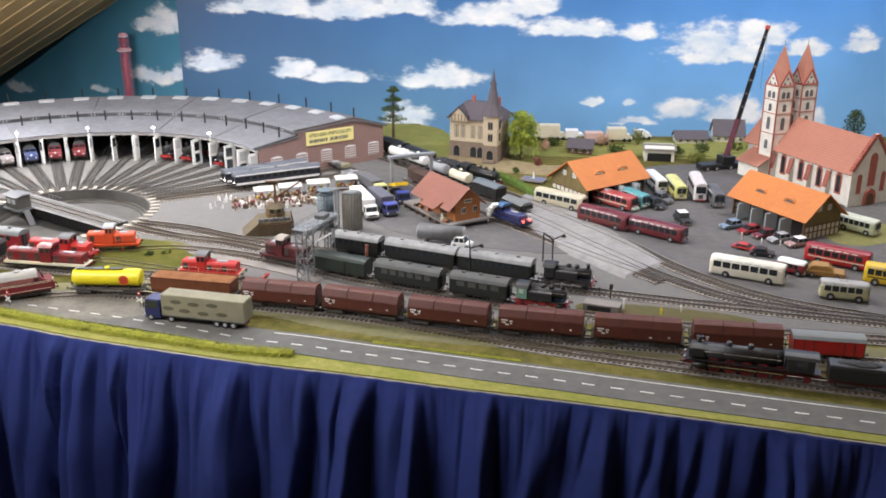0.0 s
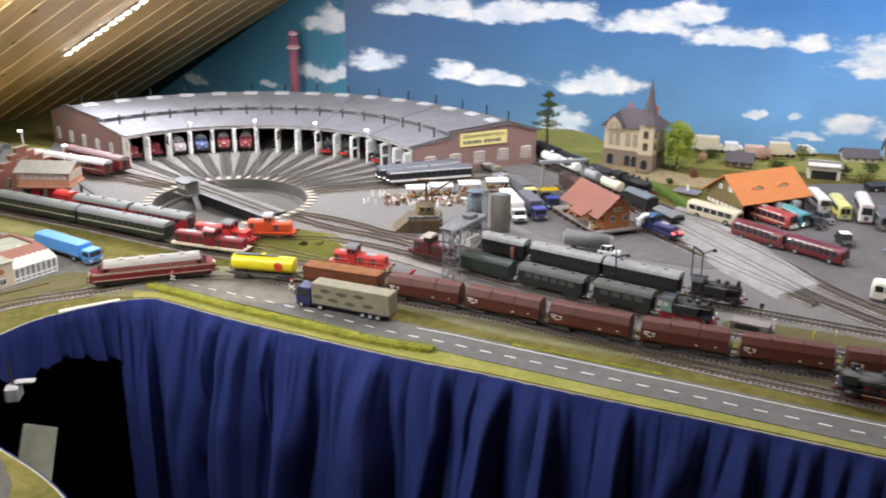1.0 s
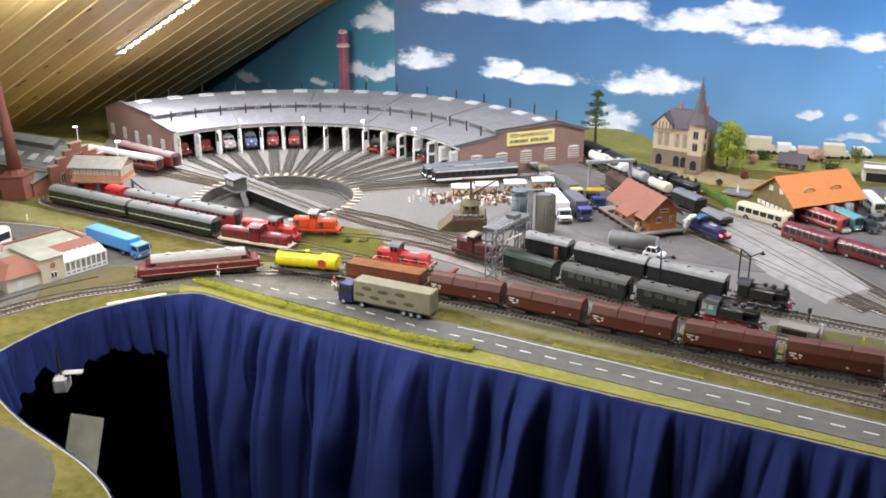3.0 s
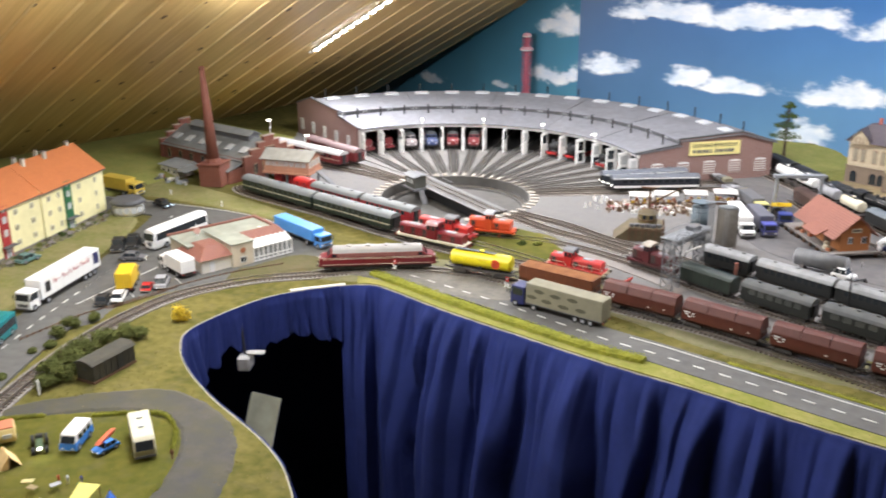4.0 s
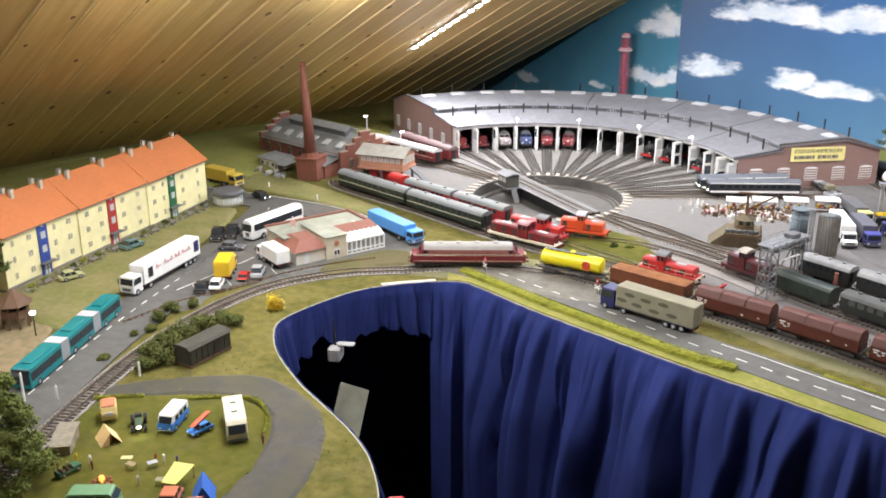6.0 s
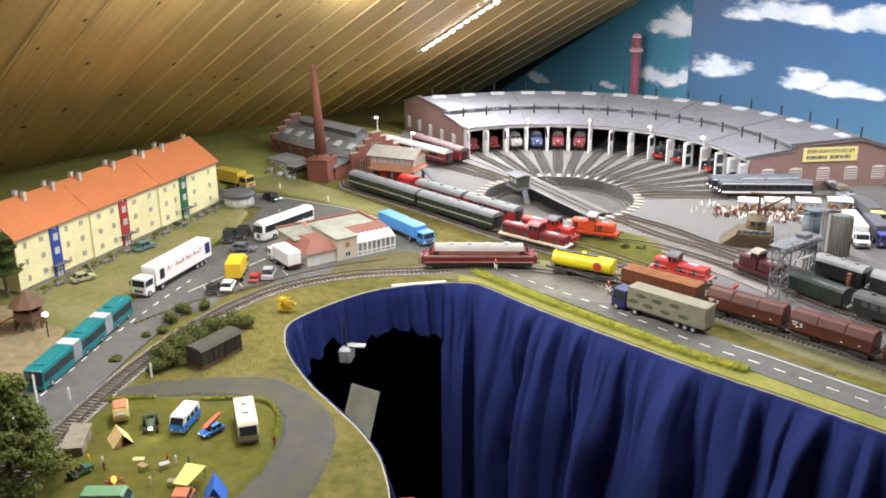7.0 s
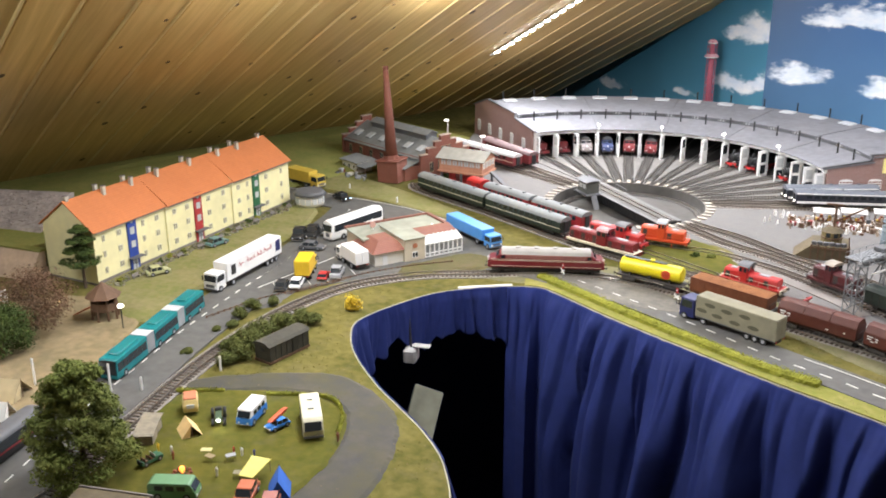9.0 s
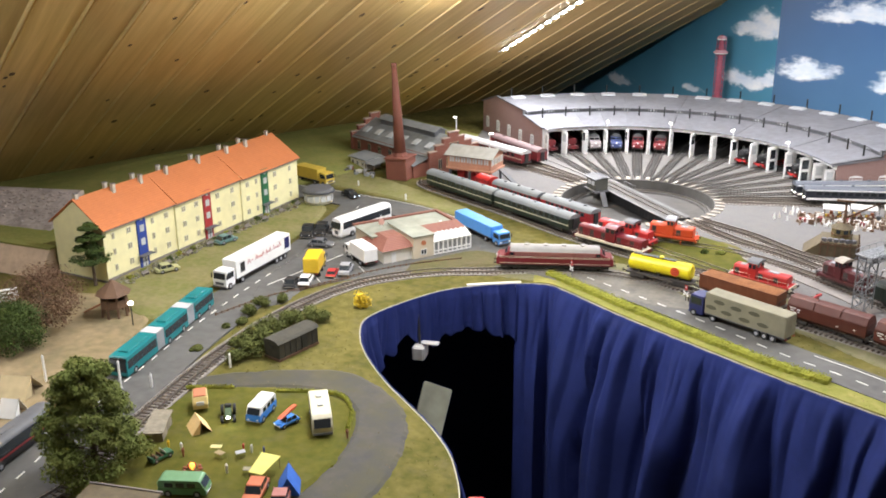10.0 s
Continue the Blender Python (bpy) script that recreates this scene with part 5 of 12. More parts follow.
def buffers(parent, L, z=0.0115):
    for sx in (-1, 1):
        for sy in (-1, 1):
            part("buffer", bmcyl(bmcyl(B(), (sx * L / 2, sy * 0.010, z), (sx * (L / 2 + 0.005), sy * 0.010, z), 0.0011, seg=8), (sx * (L / 2 + 0.005), sy * 0.010, z), (sx * (L / 2 + 0.0058), sy * 0.010, z), 0.0028, seg=10), chassis, parent)


def arc_roof(w, z0, rise, n=8):
    return [(-w + 2 * w * i / n, z0 + rise * (1 - (2 * i / n - 1) ** 2) ** 0.6) for i in range(n + 1)]


def coach(x, y, h, L, body, roof, label, nwin=9, W=0.0165, H=0.042, stripe=None, pane=None, group="coaches", category="railway coach", win=(0.023, 0.0315)):
    ob = thing("railway_coach", x, y, TRACK_Z, h, label, category, group)
    z0, ze = 0.010, H - 0.009
    part("body", bmprism(B(), [(-W, z0), (W, z0), (W, ze), (-W, ze)], -L / 2, L / 2, "x", 0.0007), body, ob)
    part("roof", bmprism(B(), [(-W - 0.0006, ze)] + arc_roof(W + 0.0004, ze + 0.0008, H - ze - 0.001, 10) + [(W + 0.0006, ze)], -L / 2 - 0.0012, L / 2 + 0.0012, "x"), roof, ob)
    part("underframe", bmbox(B(), -L / 2 + 0.004, L / 2 - 0.004, -W * 0.72, W * 0.72, 0.0065, z0), chassis, ob)
    for k in range(3):
        part("roof_vent", bmbox(B(), -L * 0.3 + k * L * 0.3 - 0.003, -L * 0.3 + k * L * 0.3 + 0.003, -0.003, 0.003, H - 0.001, H + 0.0022, 0.0006), roof, ob)
    pw = L * 0.80 / nwin
    me = mesh_of("window", bmbox(B(), -pw * 0.34, pw * 0.34, -0.0010, 0.0004, win[0], win[1], 0.0003), pane or glass)
    for k in range(nwin):
        for sy in (-1, 1):
            piece("window", me, ob, pose(sy * (-L * 0.40 + pw * (k + 0.5)), sy * W, 0, 0, 0, 0 if sy > 0 else 180))
    for sx in (-1, 1):
        dx = sx * L * 0.455
        part("door", bmbox(B(), dx - 0.0045, dx + 0.0045, -W - 0.0003, -W + 0.001, z0 + 0.001, ze - 0.002), body, ob)
        part("door", bmbox(B(), dx - 0.0045, dx + 0.0045, W - 0.001, W + 0.0003, z0 + 0.001, ze - 0.002), body, ob)
        part("gangway", bmbox(B(), min(sx * L / 2, sx * (L / 2 + 0.003)), max(sx * L / 2, sx * (L / 2 + 0.003)), -0.006, 0.006, z0, ze, 0.0006), black, ob)
        bogie(ob, sx * L * 0.33, min(0.034, L * 0.24))
    if stripe:
        part("stripe", bmbox(B(), -L / 2 + 0.001, L / 2 - 0.001, -W - 0.00035, -W, win[0] - 0.004, win[0] - 0.0025), stripe, ob)
        part("stripe", bmbox(B(), -L / 2 + 0.001, L / 2 - 0.001, W, W + 0.00035, win[0] - 0.004, win[0] - 0.0025), stripe, ob)
    buffers(ob, L)
    return ob


def hood_loco(x, y, h, L, body, label, cab_at=0.0, hood=(0.027, 0.024), cab_h=0.040, roof=None, W=0.0155, stripe=None, trim_m=None, rods=False, name="diesel_locomotive"):
    """A bonnet diesel: frame, two hoods of different height, a cab with windows, railings and lamps."""
    ob = thing(name, x, y, TRACK_Z, h, label, "locomotive", "diesel shunters")
    roof = roof or grey
    part("frame", bmbox(B(), -L / 2, L / 2, -W, W, 0.009, 0.0135, 0.0006), stripe or body, ob)
    part("skirt", bmbox(B(), -L / 2 + 0.005, L / 2 - 0.005, -W * 0.75, W * 0.75, 0.004, 0.009), chassis, ob)
    cl = L * 0.14
    cx = cab_at * L
    for nm, a, b, hh in (("hood", -L / 2 + 0.006, cx - cl / 2, hood[0]), ("hood", cx + cl / 2, L / 2 - 0.006, hood[1])):
        hd = part(nm, bmprism(B(), [(-W * 0.72, 0.0135), (W * 0.72, 0.0135), (W * 0.72, hh - 0.003), (W * 0.52, hh), (-W * 0.52, hh), (-W * 0.72, hh - 0.003)], a, b, "x", 0.0008), body, ob)
        for sy in (-1, 1):
            n = max(2, int((b - a) / 0.013))
            for k in range(n):
                u = a + (b - a) * (k + 0.5) / n
                part("louvre", bmbox(B(), u - 0.0042, u + 0.0042, min(sy * W * 0.72, sy * (W * 0.72 + 0.0004)), max(sy * W * 0.72, sy * (W * 0.72 + 0.0004)), 0.0155, hh - 0.005), body if k % 2 else chassis, hd)
        part("hatch", bmbox(B(), a + (b - a) * 0.3, a + (b - a) * 0.65, -W * 0.3, W * 0.3, hh, hh + 0.0012, 0.0003), grey, hd)
    cab = part("cab", bmprism(B(), [(-W * 0.96, 0.0135), (W * 0.96, 0.0135), (W * 0.92, cab_h - 0.004), (-W * 0.92, cab_h - 0.004)], cx - cl / 2, cx + cl / 2, "x", 0.0006), body, ob)
    part("cab_roof", bmprism(B(), [(-W, cab_h - 0.004)] + arc_roof(W * 0.98, cab_h - 0.0035, 0.0045, 8) + [(W, cab_h - 0.004)], cx - cl / 2 - 0.003, cx + cl / 2 + 0.003, "x"), roof, ob)
    for sx in (-1, 1):
        for sy in (-0.55, 0.55):
            part("window", bmbox(B(), min(cx + sx * cl / 2, cx + sx * (cl / 2 + 0.0005)), max(cx + sx * cl / 2, cx + sx * (cl / 2 + 0.0005)), sy * W - 0.005, sy * W + 0.005, cab_h - 0.0125, cab_h - 0.006, 0.0002), glass, cab)
    for sy in (-1, 1):
        for sx in (-0.25, 0.25):
            part("window", bmbox(B(), cx + sx * cl - cl * 0.17, cx + sx * cl + cl * 0.17, min(sy * W * 0.91, sy * (W * 0.97)), max(sy * W * 0.91, sy * (W * 0.97)), cab_h - 0.0135, cab_h - 0.006), glass, cab)
        bm = B()
        for k in range(7):
            u = -L / 2 + 0.003 + k * (L - 0.006) / 6
            bmcyl(bm, (u, sy * W * 0.97, 0.0135), (u, sy * W * 0.97, 0.0205), 0.0004, seg=5)
        for a, b in ((-L / 2 + 0.003, cx - cl / 2), (cx + cl / 2, L / 2 - 0.003)):
            bmcyl(bm, (a, sy * W * 0.97, 0.0205), (b, sy * W * 0.97, 0.0205), 0.0004, seg=5)
        part("handrail", bm, trim_m or body, ob)
    for sx in (-1, 1):
        part("buffer_beam", bmbox(B(), min(sx * L / 2, sx * (L / 2 + 0.0015)), max(sx * L / 2, sx * (L / 2 + 0.0015)), -W, W, 0.006, 0.0135), trim_m or body, ob)
        for sy in (-0.6, 0.6):
            part("headlight", bmcyl(B(), (sx * (L / 2 - 0.007), sy * W * 0.8, 0.0165), (sx * (L / 2 - 0.0045), sy * W * 0.8, 0.0165), 0.0014, seg=10), white, ob)
    if rods:
        wheelset(ob, (-L * 0.26, 0, L * 0.26), 0.0068, material=trim_m or chassis)
        part("coupling_rod", bmbox(bmbox(B(), -L * 0.28, L * 0.28, -0.0122, -0.0110, 0.005, 0.0065), -L * 0.28, L * 0.28, 0.0110, 0.0122, 0.005, 0.0065), chrome, ob)
    else:
        bogie(ob, -L * 0.30, 0.032)
        bogie(ob, L * 0.30, 0.032)
    buffers(ob, L)
    return ob


def round_nose_loco(x, y, h, L, body, roof, label, band=None, W=0.0168, H=0.045):
    """A streamlined double-ended diesel with bulldog noses and a pale roof."""
    ob = thing("diesel_locomotive", x, y, TRACK_Z, h, label, "locomotive", "main-line diesels")
    ze = H - 0.009
    side = [(-L / 2, 0.010), (-L / 2, 0.022), (-L / 2 + 0.004, 0.027), (-L / 2 + 0.014, 0.0285), (-L / 2 + 0.023, ze), (L / 2 - 0.023, ze), (L / 2 - 0.014, 0.0285), (L / 2 - 0.004, 0.027), (L / 2, 0.022), (L / 2, 0.010)]
    part("body", bmprism(B(), side, -W, W, "y", 0.0022, 3), body, ob)
    part("roof", bmprism(B(), [(-W * 0.97, ze - 0.0005)] + arc_roof(W * 0.95, ze, H - ze, 10) + [(W * 0.97, ze - 0.0005)], -L / 2 + 0.025, L / 2 - 0.025, "x", 0.0006), roof, ob)
    part("skirt", bmbox(B(), -L / 2 + 0.008, L / 2 - 0.008, -W * 0.8, W * 0.8, 0.0045, 0.010), chassis, ob)
    for z, t in ((0.0135, 0.0008), (0.0240, 0.0007), (0.0262, 0.0007)):
        part("stripe", bmbox(B(), -L / 2 + 0.006, L / 2 - 0.006, -W - 0.0003, -W + 0.0005, z, z + t), band or cream, ob)
        part("stripe", bmbox(B(), -L / 2 + 0.006, L / 2 - 0.006, W - 0.0005, W + 0.0003, z, z + t), band or cream, ob)
    grille = mat("engine_grille_" + label.split()[0], (0.28, 0.10, 0.085), 0.6, var=0.15, scale=300)
    part("grille_band", bmbox(B(), -L / 2 + 0.034, L / 2 - 0.034, -W - 0.0004, -W + 0.0005, 0.0285, ze - 0.001), grille, ob)
    part("grille_band", bmbox(B(), -L / 2 + 0.034, L / 2 - 0.034, W - 0.0005, W + 0.0004, 0.0285, ze - 0.001), grille, ob)
    for k in range(4):
        u = -L * 0.24 + k * L * 0.16
        part("roof_fan", bmcyl(B(), (u, 0, H - 0.0005), (u, 0, H + 0.0012), 0.0055, 0.005, 16), roof, ob)
    for sx in (-1, 1):
        for sy in (-0.45, 0.45):
            q = part("windscreen", bmbox(B(), -0.0005, 0.0005, -0.0058, 0.0058, -0.0032, 0.0032, 0.0004), glass, ob)
            q.matrix_basis = pose(sx * (L / 2 - 0.0178), sy * W, 0.0323, 0, -sx * 50, 0)
        for sy in (-1, 1):
            part("cab_window", bmbox(B(), sx * (L / 2 - 0.028) - 0.0035, sx * (L / 2 - 0.028) + 0.0035, min(sy * (W - 0.0005), sy * (W + 0.0004)), max(sy * (W - 0.0005), sy * (W + 0.0004)), 0.0285, ze - 0.002), glass, ob)
            part("headlight", bmcyl(B(), (sx * (L / 2 - 0.001), sy * 0.010, 0.0165), (sx * (L / 2 + 0.0006), sy * 0.010, 0.0165), 0.0016, seg=10), white, ob)
        part("number_lamp", bmcyl(B(), (sx * (L / 2 - 0.006), 0, 0.0245), (sx * (L / 2 + 0.0004), 0, 0.0235), 0.0018, seg=10), white, ob)
        bogie(ob, sx * L * 0.31, 0.044)
    buffers(ob, L - 0.002)
    return ob


def tank_wagon(x, y, h, L, body, label, platform=black, emblem=None, r=0.0145):
    ob = thing("tank_wagon", x, y, TRACK_Z, h, label, "tank wagon", "goods wagons")
    part("frame", bmbox(B(), -L / 2, L / 2, -0.013, 0.013, 0.009, 0.0125, 0.0005), chassis, ob)
    bm = B()
    zc = 0.0285
    bmcyl(bm, (-L / 2 + 0.007, 0, zc), (L / 2 - 0.007, 0, zc), r, seg=28, caps=False)
    for sx in (-1, 1):
        bmcyl(bm, (sx * (L / 2 - 0.007), 0, zc), (sx * (L / 2 - 0.0045), 0, zc), r, r * 0.82, 28, False)
        bmcyl(bm, (sx * (L / 2 - 0.0045), 0, zc), (sx * (L / 2 - 0.0035), 0, zc), r * 0.82, 0.0, 28, False)
    part("tank", bm, body, ob)
    part("catwalk", bmbox(B(), -L * 0.42, L * 0.22, -0.0045, 0.0045, zc + r + 0.0005, zc + r + 0.0016), platform, ob)
    part("filler_dome", bmcyl(B(), (0, 0, zc + r - 0.001), (0, 0, zc + r + 0.004), 0.0045, 0.004, 14), body, ob)
    for k in (-0.3, 0, 0.3):
        part("saddle", bmbox(B(), k * L - 0.0015, k * L + 0.0015, -0.012, 0.012, 0.0125, 0.019), chassis, ob)
    if emblem:
        part("emblem", bmcyl(B(), (L * 0.25, r * 0.97, zc), (L * 0.25, r * 0.97 + 0.0012, zc), 0.0082, seg=24), emblem, ob, "round orange emblem")
        disc = part("emblem", bmcyl(B(), (L * 0.25, -r * 0.97 - 0.0012, zc), (L * 0.25, -r * 0.97, zc), 0.0082, seg=24), emblem, ob, "round orange emblem")
        for k in (-0.0032, 0, 0.0032):
            part("emblem_bar", bmbox(B(), L * 0.25 - 0.0056, L * 0.25 + 0.0056, -r * 0.97 - 0.0016, -r * 0.97 - 0.0012, zc + k - 0.0005, zc + k + 0.0005), crimson, disc)
    ladder = B()
    for sx in (-1, 1):
        bmcyl(ladder, (sx * 0.003, -r - 0.001, 0.0125), (sx * 0.003, -r * 0.3, zc + r), 0.0004, seg=5)
    part("ladder", ladder, platform, ob)
    bogie(ob, -L * 0.32, 0.026)
    bogie(ob, L * 0.32, 0.026)
    buffers(ob, L)
    return ob


def wagon_gear(ob, L, W):
    """Frame, end platforms with rails, bogies and buffers of a large wagon."""
    part("frame", bmbox(B(), -L / 2, L / 2, -0.012, 0.012, 0.009, 0.0125, 0.0005), chassis, ob)
    for sx in (-1, 1):
        part("end_platform", bmbox(B(), min(sx * (L / 2 - 0.006), sx * L / 2), max(sx * (L / 2 - 0.006), sx * L / 2), -W, W, 0.0125, 0.0138), chassis, ob)
        bm = B()
        for sy in (-1, 1):
            bmcyl(bm, (sx * (L / 2 - 0.001), sy * W * 0.9, 0.0138), (sx * (L / 2 - 0.001), sy * W * 0.9, 0.027), 0.0005, seg=5)
        bmcyl(bm, (sx * (L / 2 - 0.001), -W * 0.9, 0.027), (sx * (L / 2 - 0.001), W * 0.9, 0.027), 0.0005, seg=5)
        part("end_rail", bm, chassis, ob)
        bogie(ob, sx * L * 0.33, 0.028)
    buffers(ob, L)


def hopper_wagon(x, y, h, L, body, roof, label, W=0.0172):
    """A bogie self-discharging wagon: smooth upright sides, a roof of three sections with sloping flanks, and white plates."""
    ob = thing("hopper_wagon", x, y, TRACK_Z, h, label, "hopper wagon", "goods wagons")
    wagon_gear(ob, L, W)
    e = L / 2 - 0.004
    part("body", bmprism(B(), [(-W * 0.72, 0.0095), (W * 0.72, 0.0095), (W, 0.0150), (W, 0.0325), (-W, 0.0325), (-W, 0.0150)], -e, e, "x", 0.0006, 2), body, ob)
    flank = [(-W * 1.01, 0.0322), (-W * 0.98, 0.0336), (-W * 0.60, 0.0432), (-W * 0.30, 0.0448), (W * 0.30, 0.0448), (W * 0.60, 0.0432), (W * 0.98, 0.0336), (W * 1.01, 0.0322)]
    for k in range(3):
        u0 = -e + k * 2 * e / 3
        part("roof_section", bmprism(B(), flank, u0 + 0.0004, u0 + 2 * e / 3 - 0.0004, "x", 0.0005, 2), roof, ob)
        part("hinge_bar", bmbox(B(), u0 + 0.004, u0 + 2 * e / 3 - 0.004, -W - 0.0005, -W, 0.0309, 0.0317), body, ob)
    for u, z, wd in ((-L * 0.40, 0.0275, 0.010), (-L * 0.405, 0.0238, 0.006), (-L * 0.37, 0.0205, 0.005), (-L * 0.325, 0.0262, 0.005), (-L * 0.325, 0.0225, 0.003), (L * 0.14, 0.0185, 0.004), (L * 0.34, 0.0205, 0.003)):
        for v in (-W - 0.0004, W):
            part("lettering_bar", bmbox(B(), u - wd / 2, u + wd / 2, v, v + 0.0004, z, z + 0.0017), white, ob)
    return ob


def open_wagon(x, y, h, L, body, label, W=0.0172):
    """A long open bogie wagon heaped with brown ore up to its rim."""
    ob = thing("open_wagon", x, y, TRACK_Z, h, label, "open wagon", "goods wagons")
    wagon_gear(ob, L, W)
    e = L / 2 - 0.005
    part("body", bmprism(B(), [(-W * 0.85, 0.0105), (W * 0.85, 0.0105), (W, 0.016), (W, 0.0375), (-W, 0.0375), (-W, 0.016)], -e, e, "x", 0.0005), body, ob)
    for v in (-W - 0.0008, W):
        part("rim_rail", bmbox(B(), -e, e, v, v + 0.0008, 0.0360, 0.0382), body, ob)
        for k in range(12):
            u = -e + 0.003 + k * (2 * e - 0.006) / 11
            part("rib", bmbox(B(), u - 0.0006, u + 0.0006, v + 0.0002, v + 0.0006, 0.016, 0.036), body, ob)
    bm, g = B(), []
    for i in range(41):
        u = -e + 0.0012 + (2 * e - 0.0024) * i / 40
        row = []
        for j in range(9):
            v = -W * 0.95 + W * 1.9 * j / 8
            lift = math.sin(math.pi * i / 40) ** 0.4 * math.sin(math.pi * j / 8) ** 0.7
            row.append(bm.verts.new((u, v, 0.0375 + lift * (0.0022 + 0.0012 * noise.noise(Vector((u * 60, v * 90, 2.0))) + 0.0006 * noise.noise(Vector((u * 300, v * 300, 5.0)))))))
        g.append(row)
    for i in range(40):
        for j in range(8):
            bm.faces.new((g[i][j], g[i + 1][j], g[i + 1][j + 1], g[i][j + 1]))
    part("ore_load", bm, ore, ob, "rusty brown ore filling the wagon")
    return ob


def box_wagon(x, y, h, L, body, roof, label, W=0.0155, H=0.038, name="goods_van", tarp=False):
    ob = thing(name, x, y, TRACK_Z, h, label, "goods wagon", "goods wagons")
    part("body", bmprism(B(), [(-W, 0.010), (W, 0.010), (W, H - 0.006), (-W, H - 0.006)], -L / 2, L / 2, "x", 0.0004), body, ob)
    part("roof", bmprism(B(), [(-W * 1.03, H - 0.006)] + arc_roof(W, H - 0.0055, 0.0055, 8) + [(W * 1.03, H - 0.006)], -L / 2 - 0.001, L / 2 + 0.001, "x"), roof, ob)
    part("sliding_door", bmbox(bmbox(B(), -L * 0.12, L * 0.12, -W - 0.0009, -W, 0.011, H - 0.0075, 0.0002), -L * 0.12, L * 0.12, W, W + 0.0009, 0.011, H - 0.0075, 0.0002), body, ob)
    for k in range(8):
        u = -L / 2 + 0.001 + k * (L - 0.002) / 7
        for v in (-W - 0.0006, W):
            part("rib", bmbox(B(), u - 0.0005, u + 0.0005, v, v + 0.0006, 0.010, H - 0.006), chassis, ob)
    part("underframe", bmbox(B(), -L / 2, L / 2, -W * 0.8, W * 0.8, 0.007, 0.010), chassis, ob)
    wheelset(ob, (-L * 0.3, L * 0.3))
    buffers(ob, L)
    return ob


def steam_loco(x, y, h, L, label, wheels=4, r=0.009, cab_m=None, tank=False, wheel_m=None, smoke_deflectors=False, boiler_r=0.0105):
    ob = thing("steam_locomotive", x, y, TRACK_Z, h, label, "steam locomotive", "steam locomotives")
    zb = 0.028
    part("frame", bmbox(B(), -L / 2, L / 2, -0.008, 0.008, 0.008, 0.0125), wheel_m or chassis, ob)
    part("running_board", bmbox(B(), -L / 2 + 0.004, L / 2 - 0.002, -0.0155, 0.0155, 0.0165, 0.0178, 0.0003), soot, ob)
    part("boiler", bmcyl(B(), (-L * 0.22, 0, zb), (L * 0.46, 0, zb), boiler_r, seg=24), soot, ob)
    part("smokebox_door", bmcyl(bmcyl(B(), (L * 0.46, 0, zb), (L * 0.475, 0, zb), boiler_r * 0.92, boiler_r * 0.5, 20), (L * 0.475, 0, zb), (L * 0.48, 0, zb), 0.001, seg=8), soot, ob)
    for k in range(5):
        u = -L * 0.18 + k * L * 0.13
        part("boiler_band", bmcyl(B(), (u, 0, zb), (u + 0.001, 0, zb), boiler_r + 0.0003, seg=24), soot, ob)
    part("chimney", bmcyl(bmcyl(B(), (L * 0.40, 0, zb + boiler_r - 0.001), (L * 0.40, 0, zb + boiler_r + 0.007), 0.0032, 0.003, 12), (L * 0.40, 0, zb + boiler_r + 0.007), (L * 0.40, 0, zb + boiler_r + 0.0085), 0.0038, 0.0038, 12), soot, ob)
    for u, rr in ((L * 0.18, 0.0045), (L * 0.02, 0.0042)):
        bm = bmcyl(B(), (u, 0, zb + boiler_r - 0.001), (u, 0, zb + boiler_r + 0.003), rr, seg=14)
        part("dome", bmball(bm, (u, 0, zb + boiler_r + 0.003), rr, rr, rr * 0.6, 2), soot, ob)
    cab = part("cab", bmprism(B(), [(-0.0155, 0.0165), (0.0155, 0.0165), (0.0155, 0.036), (-0.0155, 0.036)], -L * 0.44, -L * 0.24, "x", 0.0005), cab_m or soot, ob)
    part("cab_roof", bmprism(B(), [(-0.0165, 0.036)] + arc_roof(0.0163, 0.0362, 0.0055, 8) + [(0.0165, 0.036)], -L * 0.47, -L * 0.22, "x"), soot, ob)
    for sy in (-1, 1):
        part("window", bmbox(B(), -L * 0.39, -L * 0.31, min(sy * 0.0154, sy * 0.0159), max(sy * 0.0154, sy * 0.0159), 0.0265, 0.0335), glass_pale if cab_m else glass, cab)
        part("cylinder", bmcyl(B(), (L * 0.32, sy * 0.0135, 0.0105), (L * 0.43, sy * 0.0135, 0.0105), 0.0042, seg=12), soot, ob)
        part("coupling_rod", bmbox(B(), -L * 0.22, L * 0.36, min(sy * 0.0128, sy * 0.0138), max(sy * 0.0128, sy * 0.0138), r - 0.0008, r + 0.0010), chrome, ob)
        part("handrail", bmcyl(B(), (-L * 0.2, sy * (boiler_r + 0.001), zb + 0.003), (L * 0.44, sy * (boiler_r + 0.001), zb + 0.003), 0.0004, seg=5), rail_m, ob)
        if tank:
            part("side_tank", bmbox(B(), -L * 0.22, L * 0.22, min(sy * 0.009, sy * 0.0155), max(sy * 0.009, sy * 0.0155), 0.0178, 0.031, 0.0006), soot, ob)
        if smoke_deflectors:
            part("smoke_deflector", bmbox(B(), L * 0.36, L * 0.455, min(sy * 0.0135, sy * 0.0142), max(sy * 0.0135, sy * 0.0142), 0.022, 0.035, 0.0002), soot, ob)
        part("lamp", bmcyl(B(), (L / 2 - 0.001, sy * 0.010, 0.0195), (L / 2 + 0.001, sy * 0.010, 0.0195), 0.0016, seg=10), white, ob)
